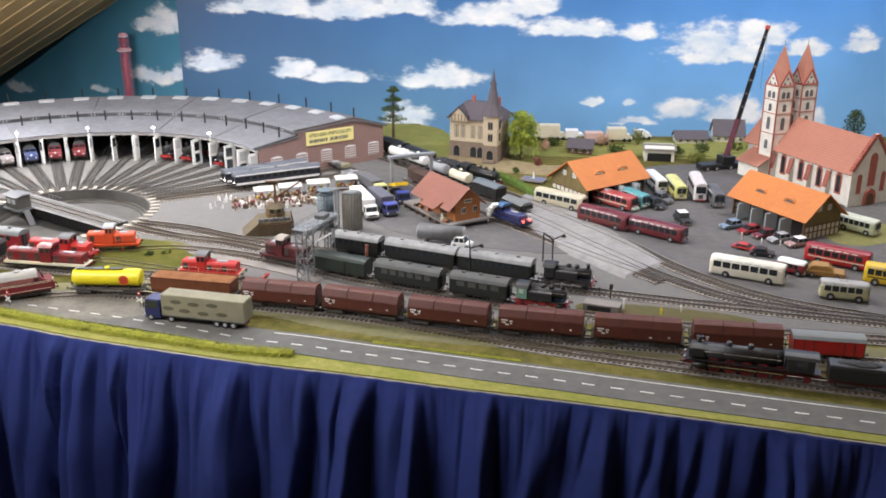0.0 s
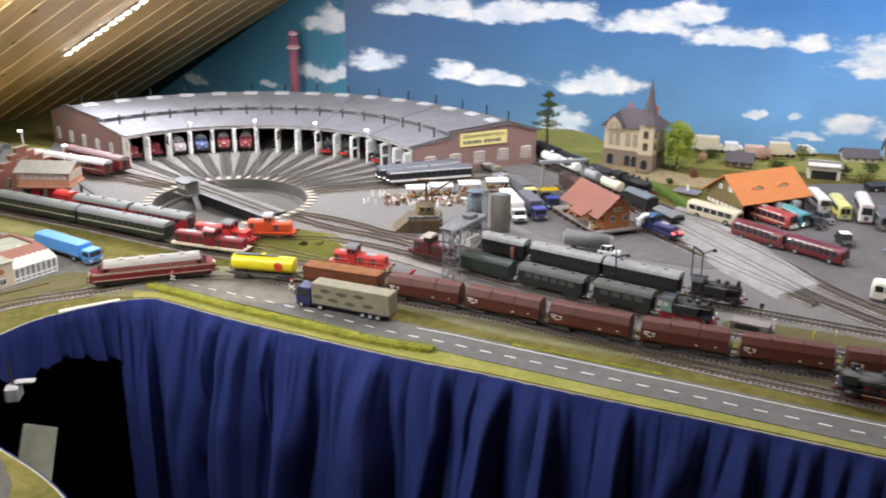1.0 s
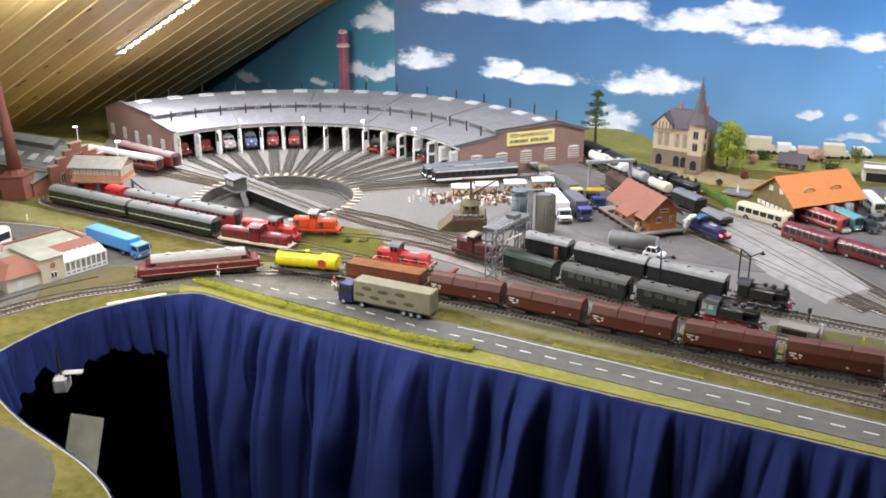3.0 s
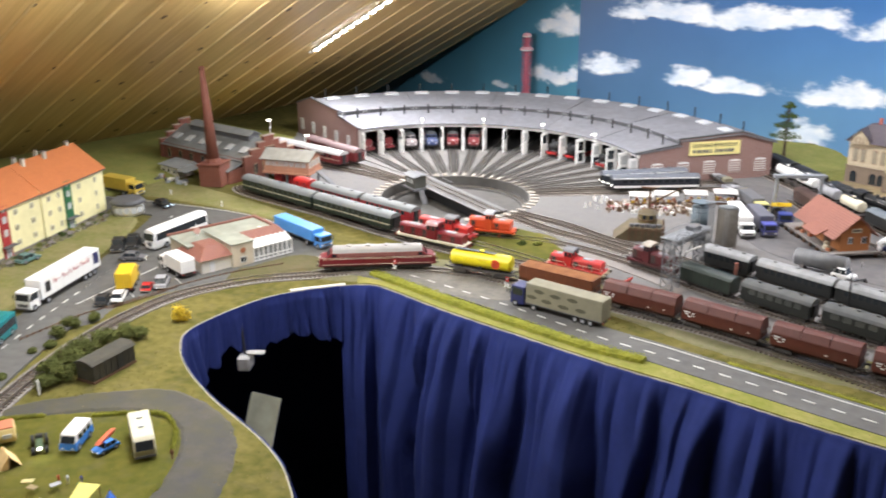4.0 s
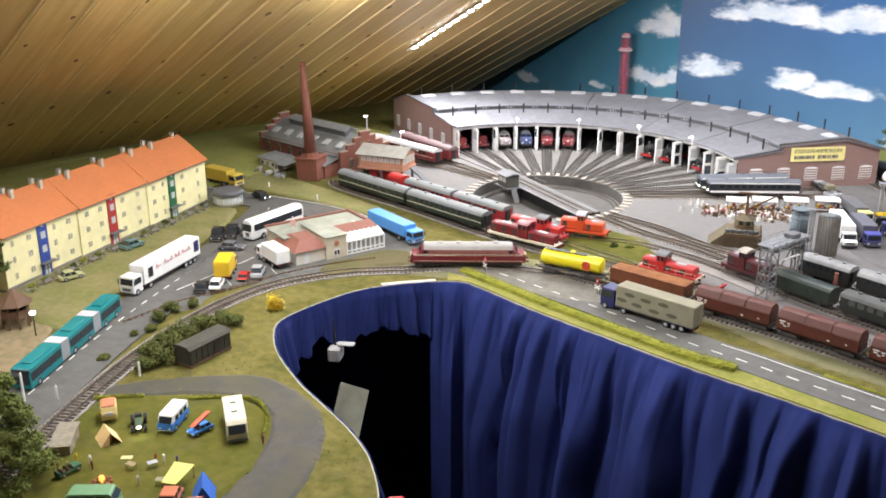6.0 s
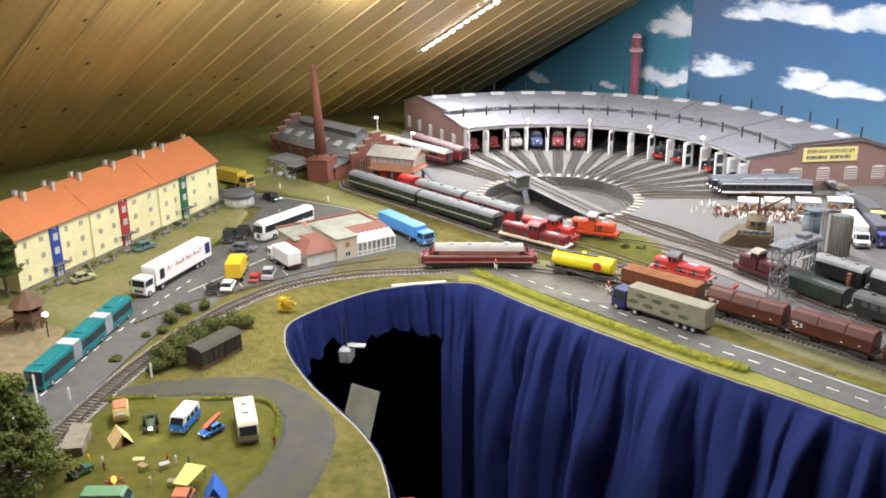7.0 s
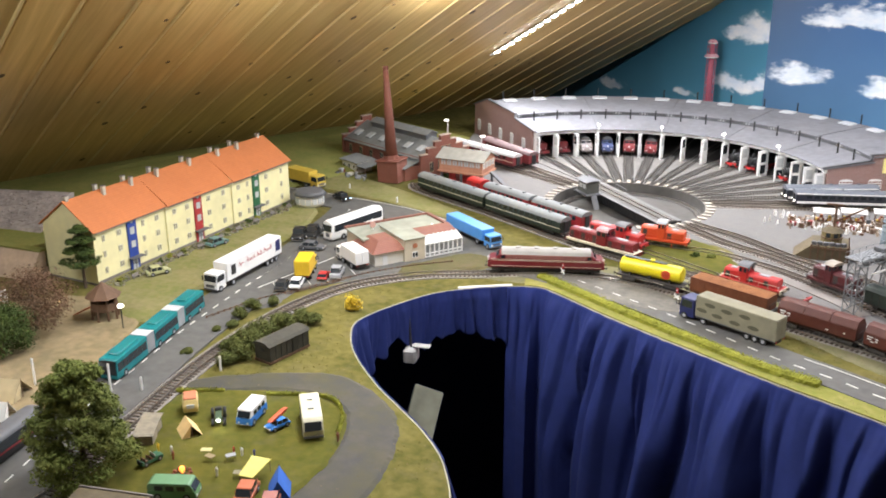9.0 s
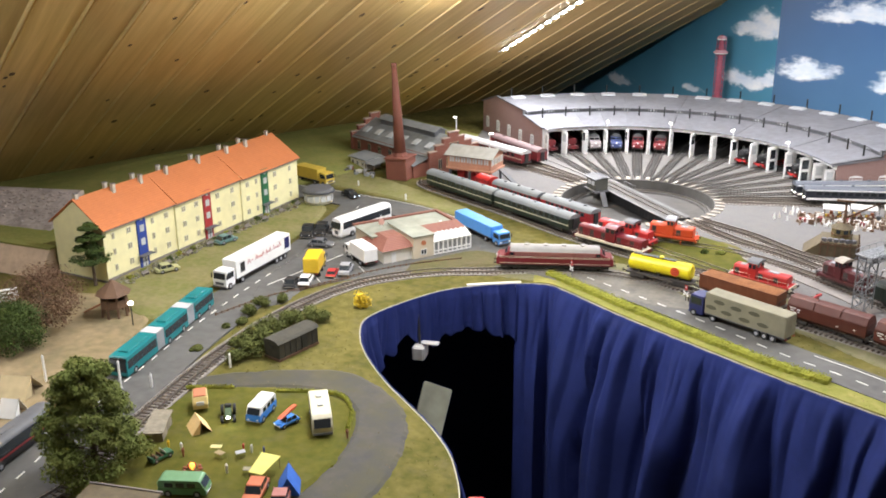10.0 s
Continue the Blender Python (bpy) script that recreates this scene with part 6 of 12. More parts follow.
    me = mesh_of("driving_wheel", bmcyl(bmcyl(bmcyl(B(), (0, -0.0105, 0), (0, -0.0082, 0), r, seg=20), (0, 0.0082, 0), (0, 0.0105, 0), r, seg=20), (0, -0.0112, 0), (0, 0.0112, 0), 0.0022, seg=10), wheel_m or chassis)
    for k in range(wheels):
        piece("driving_wheel", me, ob, pose(-L * 0.20 + k * (L * 0.48) / max(1, wheels - 1), 0, r))
    wheelset(ob, (L * 0.38, -L * 0.40), 0.0055, material=wheel_m or chassis)
    part("buffer_beam", bmbox(B(), L / 2, L / 2 + 0.0015, -0.0155, 0.0155, 0.009, 0.0145), wheel_m or crimson, ob)
    buffers(ob, L)
    return ob


def tender(x, y, h, L, label, wheel_m=None):
    ob = thing("steam_tender", x, y, TRACK_Z, h, label, "tender", "steam locomotives")
    part("body", bmprism(B(), [(-0.015, 0.012), (0.015, 0.012), (0.0155, 0.030), (0.0125, 0.034), (-0.0125, 0.034), (-0.0155, 0.030)], -L / 2, L / 2, "x", 0.0008), soot, ob)
    part("coal_load", bmball(B(), (L * 0.12, 0, 0.033), L * 0.28, 0.011, 0.005, 3, 0.12, random.Random(3)), coal, ob)
    part("frame", bmbox(B(), -L / 2, L / 2, -0.012, 0.012, 0.008, 0.012), wheel_m or chassis, ob)
    bogie(ob, -L * 0.27, 0.026)
    bogie(ob, L * 0.27, 0.026)
    buffers(ob, L)
    return ob


class Line:
    """Places along a track, by metres from its start."""
    def __init__(self, pts):
        self.p = resample(smooth_line([Vector((*q, 0)) for q in pts], 12), 0.004)

    def at(self, s):
        i = max(1, min(len(self.p) - 2, int(s / 0.004)))
        d = self.p[i + 1] - self.p[i - 1]
        return self.p[i].x, self.p[i].y, math.degrees(math.atan2(d.y, d.x))

    def near(self, x, y):
        return min(range(len(self.p)), key=lambda i: (self.p[i].x - x) ** 2 + (self.p[i].y - y) ** 2) * 0.004


main = Line(TRAIN_LINE)
s = main.near(-0.749, 1.473)
round_nose_loco(*main.at(s), 0.213, maroon, mat("cream_grey_roof", (0.29, 0.275, 0.25), 0.55, var=0.1, scale=60, dirt=0.15), "maroon round-nosed diesel locomotive with cream-grey roof")
s = main.near(-0.558, 1.514)
tank_wagon(*main.at(s), 0.124, yellow, "bright yellow tank wagon with round orange emblem", emblem=orange)
s = main.near(-0.407, 1.494)
open_wagon(*main.at(s), 0.152, hopper_top, "orange-brown open bogie wagon filled with rusty ore")
s += 0.0125
for k in range(6):
    s += 0.1435
    hopper_wagon(*main.at(s), 0.136, hopper_red, hopper_red, "oxide-red bogie hopper wagon with white lettering")
s += 0.13
box_wagon(*main.at(s), 0.10, red, coach_roof, "red goods van at the end of the hopper train")

wheel_red = mat("wheel_red", (0.13, 0.012, 0.012), 0.5, var=0.15)
front = Line(FRONT_LINE)
s = front.near(0.443, 1.219)
x, y, h = front.at(s)
steam_loco(x, y, h + 180, 0.185, "large black steam locomotive with red-spoked wheels", 5, 0.0105, wheel_m=wheel_red, smoke_deflectors=True, boiler_r=0.012)
x, y, h = front.at(s + 0.152)
tender(x, y, h + 180, 0.105, "black coal tender with red frame", wheel_red)
x, y, h = front.at(s + 0.29)
coach(x, y, h, 0.15, dark_olive, coach_roof, "dark green coach behind the black steam engine", 8)

# passenger trains by the signal box
coach(-1.141, 1.7715, -17.2, 0.232, bottle_green, coach_roof, "bottle-green passenger coach with long grey roof", 11, stripe=cream)
coach(-0.913, 1.7005, -17.2, 0.226, bottle_green, coach_roof, "bottle-green passenger coach with long grey roof", 11, stripe=cream)
hood_loco(-0.706, 1.634, -10, 0.160, maroon, "dark red hood diesel locomotive with cream stripe", 0.02, (0.034, 0.031), 0.046, maroon, stripe=cream)
coach(-1.004, 1.790, -17.5, 0.146, crimson, coach_roof, "crimson coach with light grey roof", 8)
box_wagon(-1.108, 1.822, -17.5, 0.044, red, red, "short bright red rail tractor beside the crimson coaches", H=0.043)
coach(-0.854, 1.744, -17.5, 0.146, crimson, coach_roof, "crimson coach with light grey roof", 8)
hood_loco(-0.702, 1.688, -11, 0.130, red, "bright red hood diesel locomotive with grey cab roof", 0.12, (0.033, 0.030), 0.045, dark_grey, stripe=crimson)
hood_loco(-0.622, 1.733, 6, 0.098, orange, "orange-red shunting locomotive with grey cab roof", -0.02, (0.035, 0.032), 0.049, grey, rods=True)
hood_loco(-0.402, 1.591, -10, 0.112, red, "red shunting locomotive with cream handrails", -0.12, (0.031, 0.029), 0.045, dark_grey, trim_m=cream, rods=True)
hood_loco(-0.277, 1.663, -26, 0.098, mat("weathered_maroon", (0.085, 0.010, 0.012), 0.5, var=0.15, scale=60, dirt=0.3), "dark red diesel shunter with pale cab roof", -0.1, (0.035, 0.034), 0.049, mat("stained_cream", (0.36, 0.31, 0.25), 0.6, var=0.2, scale=60, dirt=0.3))
box_wagon(-0.170, 1.600, -26.5, 0.104, bottle_green, bottle_green, "dark green goods van with planked sides")
grimy_roof = mat("coach_roof_grimy", (0.075, 0.077, 0.072), 0.7, var=0.2, scale=60, bump=0.1, dirt=0.3)
dim_pane = mat("dusty_pane", (0.075, 0.078, 0.07), 0.3, var=0.2, scale=60, bump=0.0)
coach(-0.050, 1.543, -24.5, 0.122, dark_olive, grimy_roof, "dark green coach with six square windows", 6, pane=dim_pane)
coach(0.070, 1.493, -22.5, 0.100, dark_olive, grimy_roof, "short dark green branch-line coach", 4, pane=dim_pane)
steam_loco(0.168, 1.4535, -19, 0.088, "small black and green tank engine with red wheels", 3, 0.0075, cab_m=mat("pale_green_cab", (0.14, 0.26, 0.20), 0.5), tank=True, wheel_m=crimson, boiler_r=0.0085)
coach(-0.150, 1.704, -23, 0.092, sooty_coach, dim_roof, "old dark coach with dirty grey roof", 6)
coach(-0.030, 1.652, -23.5, 0.138, sooty_coach, dim_roof, "old dark compartment coach with dirty grey roof", 9)
coach(0.102, 1.594, -23.5, 0.136, sooty_coach, dim_roof, "old dark compartment coach with dirty grey roof", 9)
steam_loco(0.222, 1.545, -20, 0.088, "black tank steam locomotive in the yard", 3, 0.0075, tank=True, boiler_r=0.009)

# streamlined trains beside the roundhouse
silver_blue = mat("blue_grey_train", (0.018, 0.022, 0.032), 0.4, var=0.1, scale=60)
silver_roof = mat("silver_roof", (0.12, 0.13, 0.15), 0.45, var=0.1, scale=60)
for r, a in ((0.455, 32.2), (0.467, 26.6)):
    x, y = polar(r, a)
    ob = coach(x, y, a, 0.205, silver_blue, silver_roof, "dark blue-grey streamlined express train with white bands", 10, H=0.040)
    for v in (-0.0170, 0.0164):
        part("white_band", bmbox(B(), -0.1, 0.1, v, v + 0.0006, 0.0115, 0.0165), white, ob)
        part("white_band", bmbox(B(), -0.1, 0.1, v, v + 0.0006, 0.0325, 0.0345), white, ob)
    for v in (-0.009, 0.009):
        part("headlight", bmball(B(), (-0.1040, v, 0.016), 0.0016, 0.0018, 0.0018, 2), lamp_glow, ob, "glowing white headlight")
# railcars on the outside tracks
stall_red = mat("stall_engine_red", (0.19, 0.022, 0.026), 0.45, var=0.12, scale=60)
coach(-1.266, 2.1182, -17.3, 0.245, stall_red, mat("white_roof", (0.45, 0.44, 0.43), 0.5, var=0.08, scale=60), "red railcar with white roof", 11, stripe=cream)
coach(-1.222, 2.167, -24.7, 0.215, stall_red, mat("dusty_red_roof", (0.16, 0.10, 0.10), 0.6, var=0.15, scale=60, dirt=0.2), "dark red railcar beside the roundhouse", 11)

# engines in their stalls
STALL_PAINT = [stall_red, stall_red, mat("silver_red", (0.30, 0.26, 0.26), 0.4, var=0.08), mat("deep_blue", (0.055, 0.075, 0.18), 0.4, var=0.08), stall_red, stall_red]
for i, paint in enumerate(STALL_PAINT):
    a = A0 - PITCH * (i + 0.5)
    x, y = polar(R1 + 0.078, a)
    round_nose_loco(x, y, a + 180, 0.19, paint, coach_roof, ("blue" if i == 3 else "red") + " diesel locomotive in a roundhouse stall", W=0.0155) if i in (2, 3, 4, 5) else hood_loco(x - 0.0, y, a + 180, 0.15, paint, "red hood diesel locomotive in a roundhouse stall", -0.3, (0.034, 0.034), 0.040, coach_roof)
for i in (9, 10, 12):
    a = A0 - PITCH * (i + 0.5)
    x, y = polar(R1 + 0.040, a)
    steam_loco(x, y, a + 180, 0.13, "black steam locomotive with red buffer beam in a stall", 4, 0.008, wheel_m=red)

# the trains behind the goods shed
back_a = Line([(-0.20, 2.58), (-0.114, 2.462), (-0.031, 2.344), (0.038, 2.252), (0.13, 2.145), (0.25, 1.97), (0.36, 1.79)])
back_b = Line([(-0.17, 2.46), (-0.053, 2.312), (-0.001, 2.230), (0.051, 2.150), (0.112, 2.068), (0.165, 1.995), (0.24, 1.87), (0.32, 1.73)])
back_c = Line([(-0.075, 2.23), (-0.045, 2.18), (0.02, 2.065), (0.085, 1.965), (0.149, 1.890), (0.215, 1.805)])
s = back_a.near(0.095, 2.185)
steam_loco(*back_a.at(s), 0.12, "black steam locomotive hauling a goods train", 4, 0.008)
for k in range(3):
    s -= 0.115
    (tender if k == 0 else box_wagon)(*back_a.at(s + (0.012 if k == 0 else 0)), *((0.08, "black coal tender of the goods train") if k == 0 else (0.10, soot, soot, "sooty black goods van behind the tender")))
x, y, h = back_c.at(back_c.near(0.149, 1.890))
hood_loco(x, y, h, 0.088, navy, "blue diesel shunter with red tail lights glowing", -0.25, (0.034, 0.026), 0.038, mat("blue_roof", (0.05, 0.12, 0.24), 0.5), rods=True)
umber = mat("umber_planks", (0.075, 0.040, 0.030), 0.8, var=0.2, scale=80, dirt=0.3)
box_wagon(*back_c.at(back_c.near(-0.040, 2.17)), 0.082, umber, umber, "rust-brown goods van beside the goods shed")
for sy in (-0.009, 0.009):
    d = Matrix.Rotation(math.radians(h), 4, "Z") @ Vector((0.0455, sy, 0))
    ob = part("tail_light", bmball(B(), (0, 0, 0), 0.0026, 0.0026, 0.0026, 2), red_glow)
    ob.location = (x + d.x, y + d.y, TRACK_Z + 0.016)
    tagged(ob, "glowing red tail light of the blue shunter", "tail light", "tail lights")
bm = B()
for u, v, w, r in ((0, 0, 0.006, 0.007), (0.002, 0.001, 0.014, 0.0075), (0.006, 0.002, 0.022, 0.008), (0.013, 0.003, 0.028, 0.008), (0.020, 0.003, 0.030, 0.006), (-0.003, 0.002, 0.018, 0.005)):
    bmball(bm, (u, v, w), r, r, r * 0.9, 2)
ob = part("wool_tuft", bm, mat("white_wool", (0.85, 0.84, 0.82), 0.95, var=0.05, scale=300, bump=1.0))
ob.matrix_basis = pose(0.104, 1.903, 0.0155) @ Matrix.Diagonal((0.8, 0.8, 0.85, 1))
tagged(ob, "white cotton wool tuft on the platform corner", "cotton wool")
pale_sky = mat("dull_tarpaulin", (0.13, 0.15, 0.165), 0.6, var=0.1, scale=80)
for wx, wy, kind, paint, top, lab in ((0.112, 2.068, "box", sooty_coach, pale_sky, "dark goods wagon with a dull grey-blue sheet"), (0.051, 2.150, "tank", cream, cream, "cream tank wagon in the goods train"), (0.001, 2.227, "tank", grey, grey, "silver-grey tank wagon in the goods train"),
                                      (-0.051, 2.309, "tank", white, white, "white tank wagon in the goods train"), (-0.100, 2.371, "tank", white, white, "white tank wagon in the goods train")):
    at = back_b.at(back_b.near(wx, wy))
    if kind == "box":
        box_wagon(*at, 0.082, paint, top, lab)
    else:
        tank_wagon(*at, 0.076, paint, lab, r=0.012)
box_wagon(*back_b.at(back_b.near(0.168, 1.990)), 0.070, sooty_coach, coach_roof, "low dark wagon with a grey cover", H=0.022)

# ---- buildings ----
def slab_roof(name, bm_pts, th, material, parent, label=""):
    """A roof pitch: a four-cornered slab of even thickness."""
    bm = B()
    P = [Vector(p) for p in bm_pts]
    nrm = (P[1] - P[0]).cross(P[3] - P[0]).normalized()
    if nrm.z < 0:
        nrm = -nrm
    a = [bm.verts.new(p) for p in P]
    b = [bm.verts.new(p - nrm * th) for p in P]
    k = len(P)
    bm.faces.new(a)
    bm.faces.new(b[::-1])
    for i in range(k):
        bm.faces.new((a[i], b[i], b[(i + 1) % k], a[(i + 1) % k]))
    bmesh.ops.recalc_face_normals(bm, faces=bm.faces)
    return part(name, bm, material, parent, label)


def window_on(parent, x, z, w, h, y, face, frame_m=white, pane_m=glass, axis="x", cross=True):
    """A framed window on a wall: along x at depth y (axis x) or along y at depth x (axis y); face is its outward sign."""
    t0, t1, t2 = sorted((y - face * 0.0004, y + face * 0.0007))[0], 0, 0
    lo, hi = sorted((y - face * 0.0004, y + face * 0.0008))
    l2, h2 = sorted((y + face * 0.0008, y + face * 0.0011))

    def bx(bm, a0, a1, d0, d1, z0, z1):
        return bmbox(bm, a0, a1, d0, d1, z0, z1) if axis == "x" else bmbox(bm, d0, d1, a0, a1, z0, z1)
    f = part("window", bx(B(), x - w / 2, x + w / 2, lo, hi, z, z + h), frame_m, parent)
    e = min(w, h) * 0.12
    if cross:
        bm = B()
        for sx in (-1, 1):
            bx(bm, x + (sx - 1) * w / 4 + e * 0.6, x + (sx + 1) * w / 4 - e * 0.6, l2, h2, z + e, z + h - e)
        part("pane", bm, pane_m, f)
    else:
        part("pane", bx(B(), x - w / 2 + e, x + w / 2 - e, l2, h2, z + e, z + h - e), pane_m, f)
    return f


# apartment block
apt = thing("apartment_block", -1.393, 0.981, 0, 96.7, "pale yellow three-storey apartment block with orange tiled roof", "apartment block")
AL, AD, AE, AR = 0.58, 0.122, 0.105, 0.150
apt_frame = mat("cream_frame", (0.80, 0.74, 0.52), 0.6, var=0.05)
win_grey = mat("window_grey", (0.36, 0.33, 0.24), 0.3, var=0.15, scale=60)
for k, (a, b, jog) in enumerate(((0.0, 0.314, 0.0), (0.314, 0.653, -0.0035), (0.653, 1.0, -0.007))):
    a, b = a * AL, b * AL
    part("wall", bmprism(B(), [(jog, 0.004), (AD, 0.004), (AD, AE), (AD / 2, AR - 0.001), (jog, AE)], a, b, "x"), apt_wall, apt)
    part("plinth", bmbox(B(), a + 0.0004, b - 0.0004, jog - 0.0008, AD + 0.001, 0.0, 0.008), concrete, apt)
    e0, e1 = (0.004 if k == 0 else 0.0), (0.004 if k == 2 else 0.0)
    slab_roof("roof", [(a - e0, jog - 0.007, AE - 0.004), (b + e1, jog - 0.007, AE - 0.004), (b + e1, AD / 2, AR + 0.002), (a - e0, AD / 2, AR + 0.002)], 0.002, tile_apt, apt, "orange-red tiled roof")
    slab_roof("roof", [(a - e0, AD + 0.007, AE - 0.004), (b + e1, AD + 0.007, AE - 0.004), (b + e1, AD / 2, AR + 0.002), (a - e0, AD / 2, AR + 0.002)], 0.002, tile_apt, apt, "orange-red tiled roof")
    part("gutter", bmcyl(B(), (a, jog - 0.007, AE - 0.006), (b, jog - 0.007, AE - 0.006), 0.0009, seg=8), concrete, apt)
    cxm = {0: 0.092, 1: 0.272, 2: 0.457}[k]
    tint = (mat("stair_blue", (0.025, 0.06, 0.30), 0.6, var=0.08), mat("stair_red", (0.38, 0.03, 0.03), 0.6, var=0.08), mat("stair_green", (0.02, 0.13, 0.05), 0.6, var=0.08))[k]
    st = part("stair_tower", bmbox(B(), cxm - 0.0115, cxm + 0.0115, jog - 0.0025, jog + 0.002, 0.002, AE + (0.0 if k else -0.001), 0.0003), tint, apt, ("blue", "red", "green")[k] + " stairwell strip with tall panes")
    for z in (0.046, 0.072):
        part("pane", bmbox(B(), cxm - 0.0055, cxm + 0.0055, jog - 0.0032, jog - 0.0024, z, z + 0.013, 0.0002), glass_pale, st)
    part("pane", bmbox(B(), cxm - 0.003, cxm + 0.003, jog - 0.0032, jog - 0.0024, 0.093, 0.099, 0.0002), glass_pale, st)
    part("canopy", bmbox(B(), cxm - 0.016, cxm + 0.016, jog - 0.014, jog - 0.002, 0.0265, 0.0285, 0.0004), dark_grey, st)
    part("door", bmbox(B(), cxm - 0.0065, cxm + 0.0065, jog - 0.0032, jog - 0.0024, 0.004, 0.022), glass_pale, st)
    part("door_post", bmbox(B(), cxm - 0.0008, cxm + 0.0008, jog - 0.0036, jog - 0.0028, 0.004, 0.022), dark_grey, st)
    part("door_rail", bmbox(B(), cxm - 0.0065, cxm + 0.0065, jog - 0.0040, jog - 0.0032, 0.014, 0.0152), dark_grey, st)
    n = 3
    for side in (-1, 1):
        lo, hi = (a + 0.008, cxm - 0.016) if side < 0 else (cxm + 0.016, b - 0.008)
        for q in range(2):
            u = lo + (hi - lo) * (q * 0.56 + 0.22)
            for z in (0.018, 0.048, 0.078):
                wide = 0.010 if (q + k + int(z * 1000)) % 3 else 0.0065
                window_on(apt, u, z, wide, 0.012, jog, -1, apt_frame, win_grey)
random.Random(11)
for u in (0.006, 0.085, 0.155, 0.225, 0.32, 0.41, 0.475, 0.562):
    for v in ((-0.010, 0.010) if 0.01 < u < 0.55 else (0.0,)):
        ch = part("chimney", bmbox(B(), u - 0.0036, u + 0.0036, AD / 2 + v - 0.0036, AD / 2 + v + 0.0036, AR - 0.010, AR + 0.009, 0.0005), mat("chimney_render", (0.55, 0.50, 0.40), 0.8, var=0.12) if u == 0.006 else bpy.data.materials["chimney_render"], apt)
        part("cap", bmbox(B(), u - 0.0043, u + 0.0043, AD / 2 + v - 0.0043, AD / 2 + v + 0.0043, AR + 0.009, AR + 0.0102, 0.0003), concrete, ch)
for u in (0.055, 0.175, 0.285, 0.375, 0.49):
    hatch = part("roof_hatch", bmcyl(bmcyl(B(), (0, 0, 0), (0, 0, 0.0016), 0.0048, 0.0044, 14), (0, 0, 0.0016), (0, 0, 0.0022), 0.0028, 0.0026, 12), rust, apt)
    hatch.matrix_basis = pose(u, AD * 0.26, AE + 0.017, -0, 0, 0) @ Matrix.Rotation(math.atan2(AR + 0.002 - AE + 0.004, AD / 2 + 0.007), 4, "X")

# restaurant
rest = thing("restaurant", -1.027, 1.325, 0.0036, 63, "beige restaurant with terracotta roof and glazed conservatory", "restaurant")
beige = mat("beige_render", (0.60, 0.52, 0.38), 0.8, var=0.08, scale=60, bump=0.2)
white_wall = mat("white_render", (0.76, 0.72, 0.62), 0.8, var=0.06, scale=60, bump=0.2)
green_grey = mat("terrace_grey_green", (0.30, 0.31, 0.25), 0.85, var=0.15, scale=60, bump=0.3)
part("front_wing", bmbox(B(), -0.004, 0.060, 0.0, 0.085, 0, 0.027, 0.0004), white_wall, rest)
hip = B()
base = [hip.verts.new(p) for p in ((-0.010, -0.006, 0.026), (0.062, -0.006, 0.026), (0.062, 0.092, 0.026), (-0.010, 0.092, 0.026))]
top = [hip.verts.new(p) for p in ((0.016, 0.024, 0.041), (0.050, 0.024, 0.041), (0.050, 0.066, 0.041), (0.016, 0.066, 0.041))]
for i in range(4):
    hip.faces.new((base[i], base[(i + 1) % 4], top[(i + 1) % 4], top[i]))
hip.faces.new(top)
hip.faces.new(base[::-1])
part("hip_roof", hip, tile_brown, rest, "terracotta hipped roof")
part("centre_block", bmbox(B(), 0.056, 0.100, -0.006, 0.10, 0, 0.043, 0.0005), beige, rest)
part("flat_roof", bmbox(B(), 0.054, 0.102, -0.008, 0.102, 0.043, 0.045, 0.0004), green_grey, rest)
part("rear_wing", bmbox(B(), 0.0, 0.182, 0.055, 0.135, 0, 0.036, 0.0005), beige, rest)
part("flat_roof", bmbox(B(), -0.003, 0.185, 0.052, 0.138, 0.036, 0.038, 0.0004), green_grey, rest)
slab_roof("roof", [(0.100, 0.020, 0.036), (0.186, 0.020, 0.036), (0.186, 0.055, 0.043), (0.100, 0.055, 0.043)], 0.002, tile_brown, rest)
slab_roof("glass_roof", [(0.102, -0.004, 0.0265), (0.184, -0.004, 0.0265), (0.184, 0.021, 0.0365), (0.102, 0.021, 0.0365)], 0.0012, glass_pale, rest, "sloping glazed conservatory roof")
for k in range(9):
    u = 0.102 + k * 0.01025
    part("glazing_bar", bmprism(B(), [(-0.005, 0.0266), (0.021, 0.0370), (0.021, 0.0380), (-0.005, 0.0276)], u - 0.0008, u + 0.0008, "x"), white, rest)
for a, b, c, d in ((-0.004, 0.186, 0.134, 0.140), (0.180, 0.187, 0.05, 0.14)):
    part("parapet", bmbox(B(), a, b, c, d, 0.036, 0.0415, 0.0004), tile_brown, rest)
part("conservatory", bmbox(B(), 0.102, 0.184, -0.002, 0.056, 0, 0.026), mat("conservatory_pane", (0.30, 0.31, 0.30), 0.2, var=0.15, scale=60, bump=0.0), rest, "glazed conservatory front")
for k in range(9):
    u = 0.102 + k * 0.01025
    part("mullion", bmbox(B(), u - 0.0012, u + 0.0012, -0.004, 0.006, 0, 0.028, 0.0002), white, rest)
for z in (0.0, 0.0065, 0.0245):
    part("transom", bmbox(B(), 0.101, 0.185, -0.0035, 0.0055, z, z + 0.0022), white, rest)
part("emblem", bmcyl(B(), (0.078, -0.0072, 0.030), (0.078, -0.006, 0.030), 0.005, seg=20), timber_light, rest)
window_on(rest, 0.078, 0.006, 0.012, 0.012, -0.006, -1)
part("door", bmbox(B(), 0.012, 0.022, -0.0008, 0.0, 0.0, 0.020), white, rest)
part("delivery_door", bmbox(B(), -0.0048, -0.004, 0.05, 0.066, 0.0, 0.022), timber, rest)
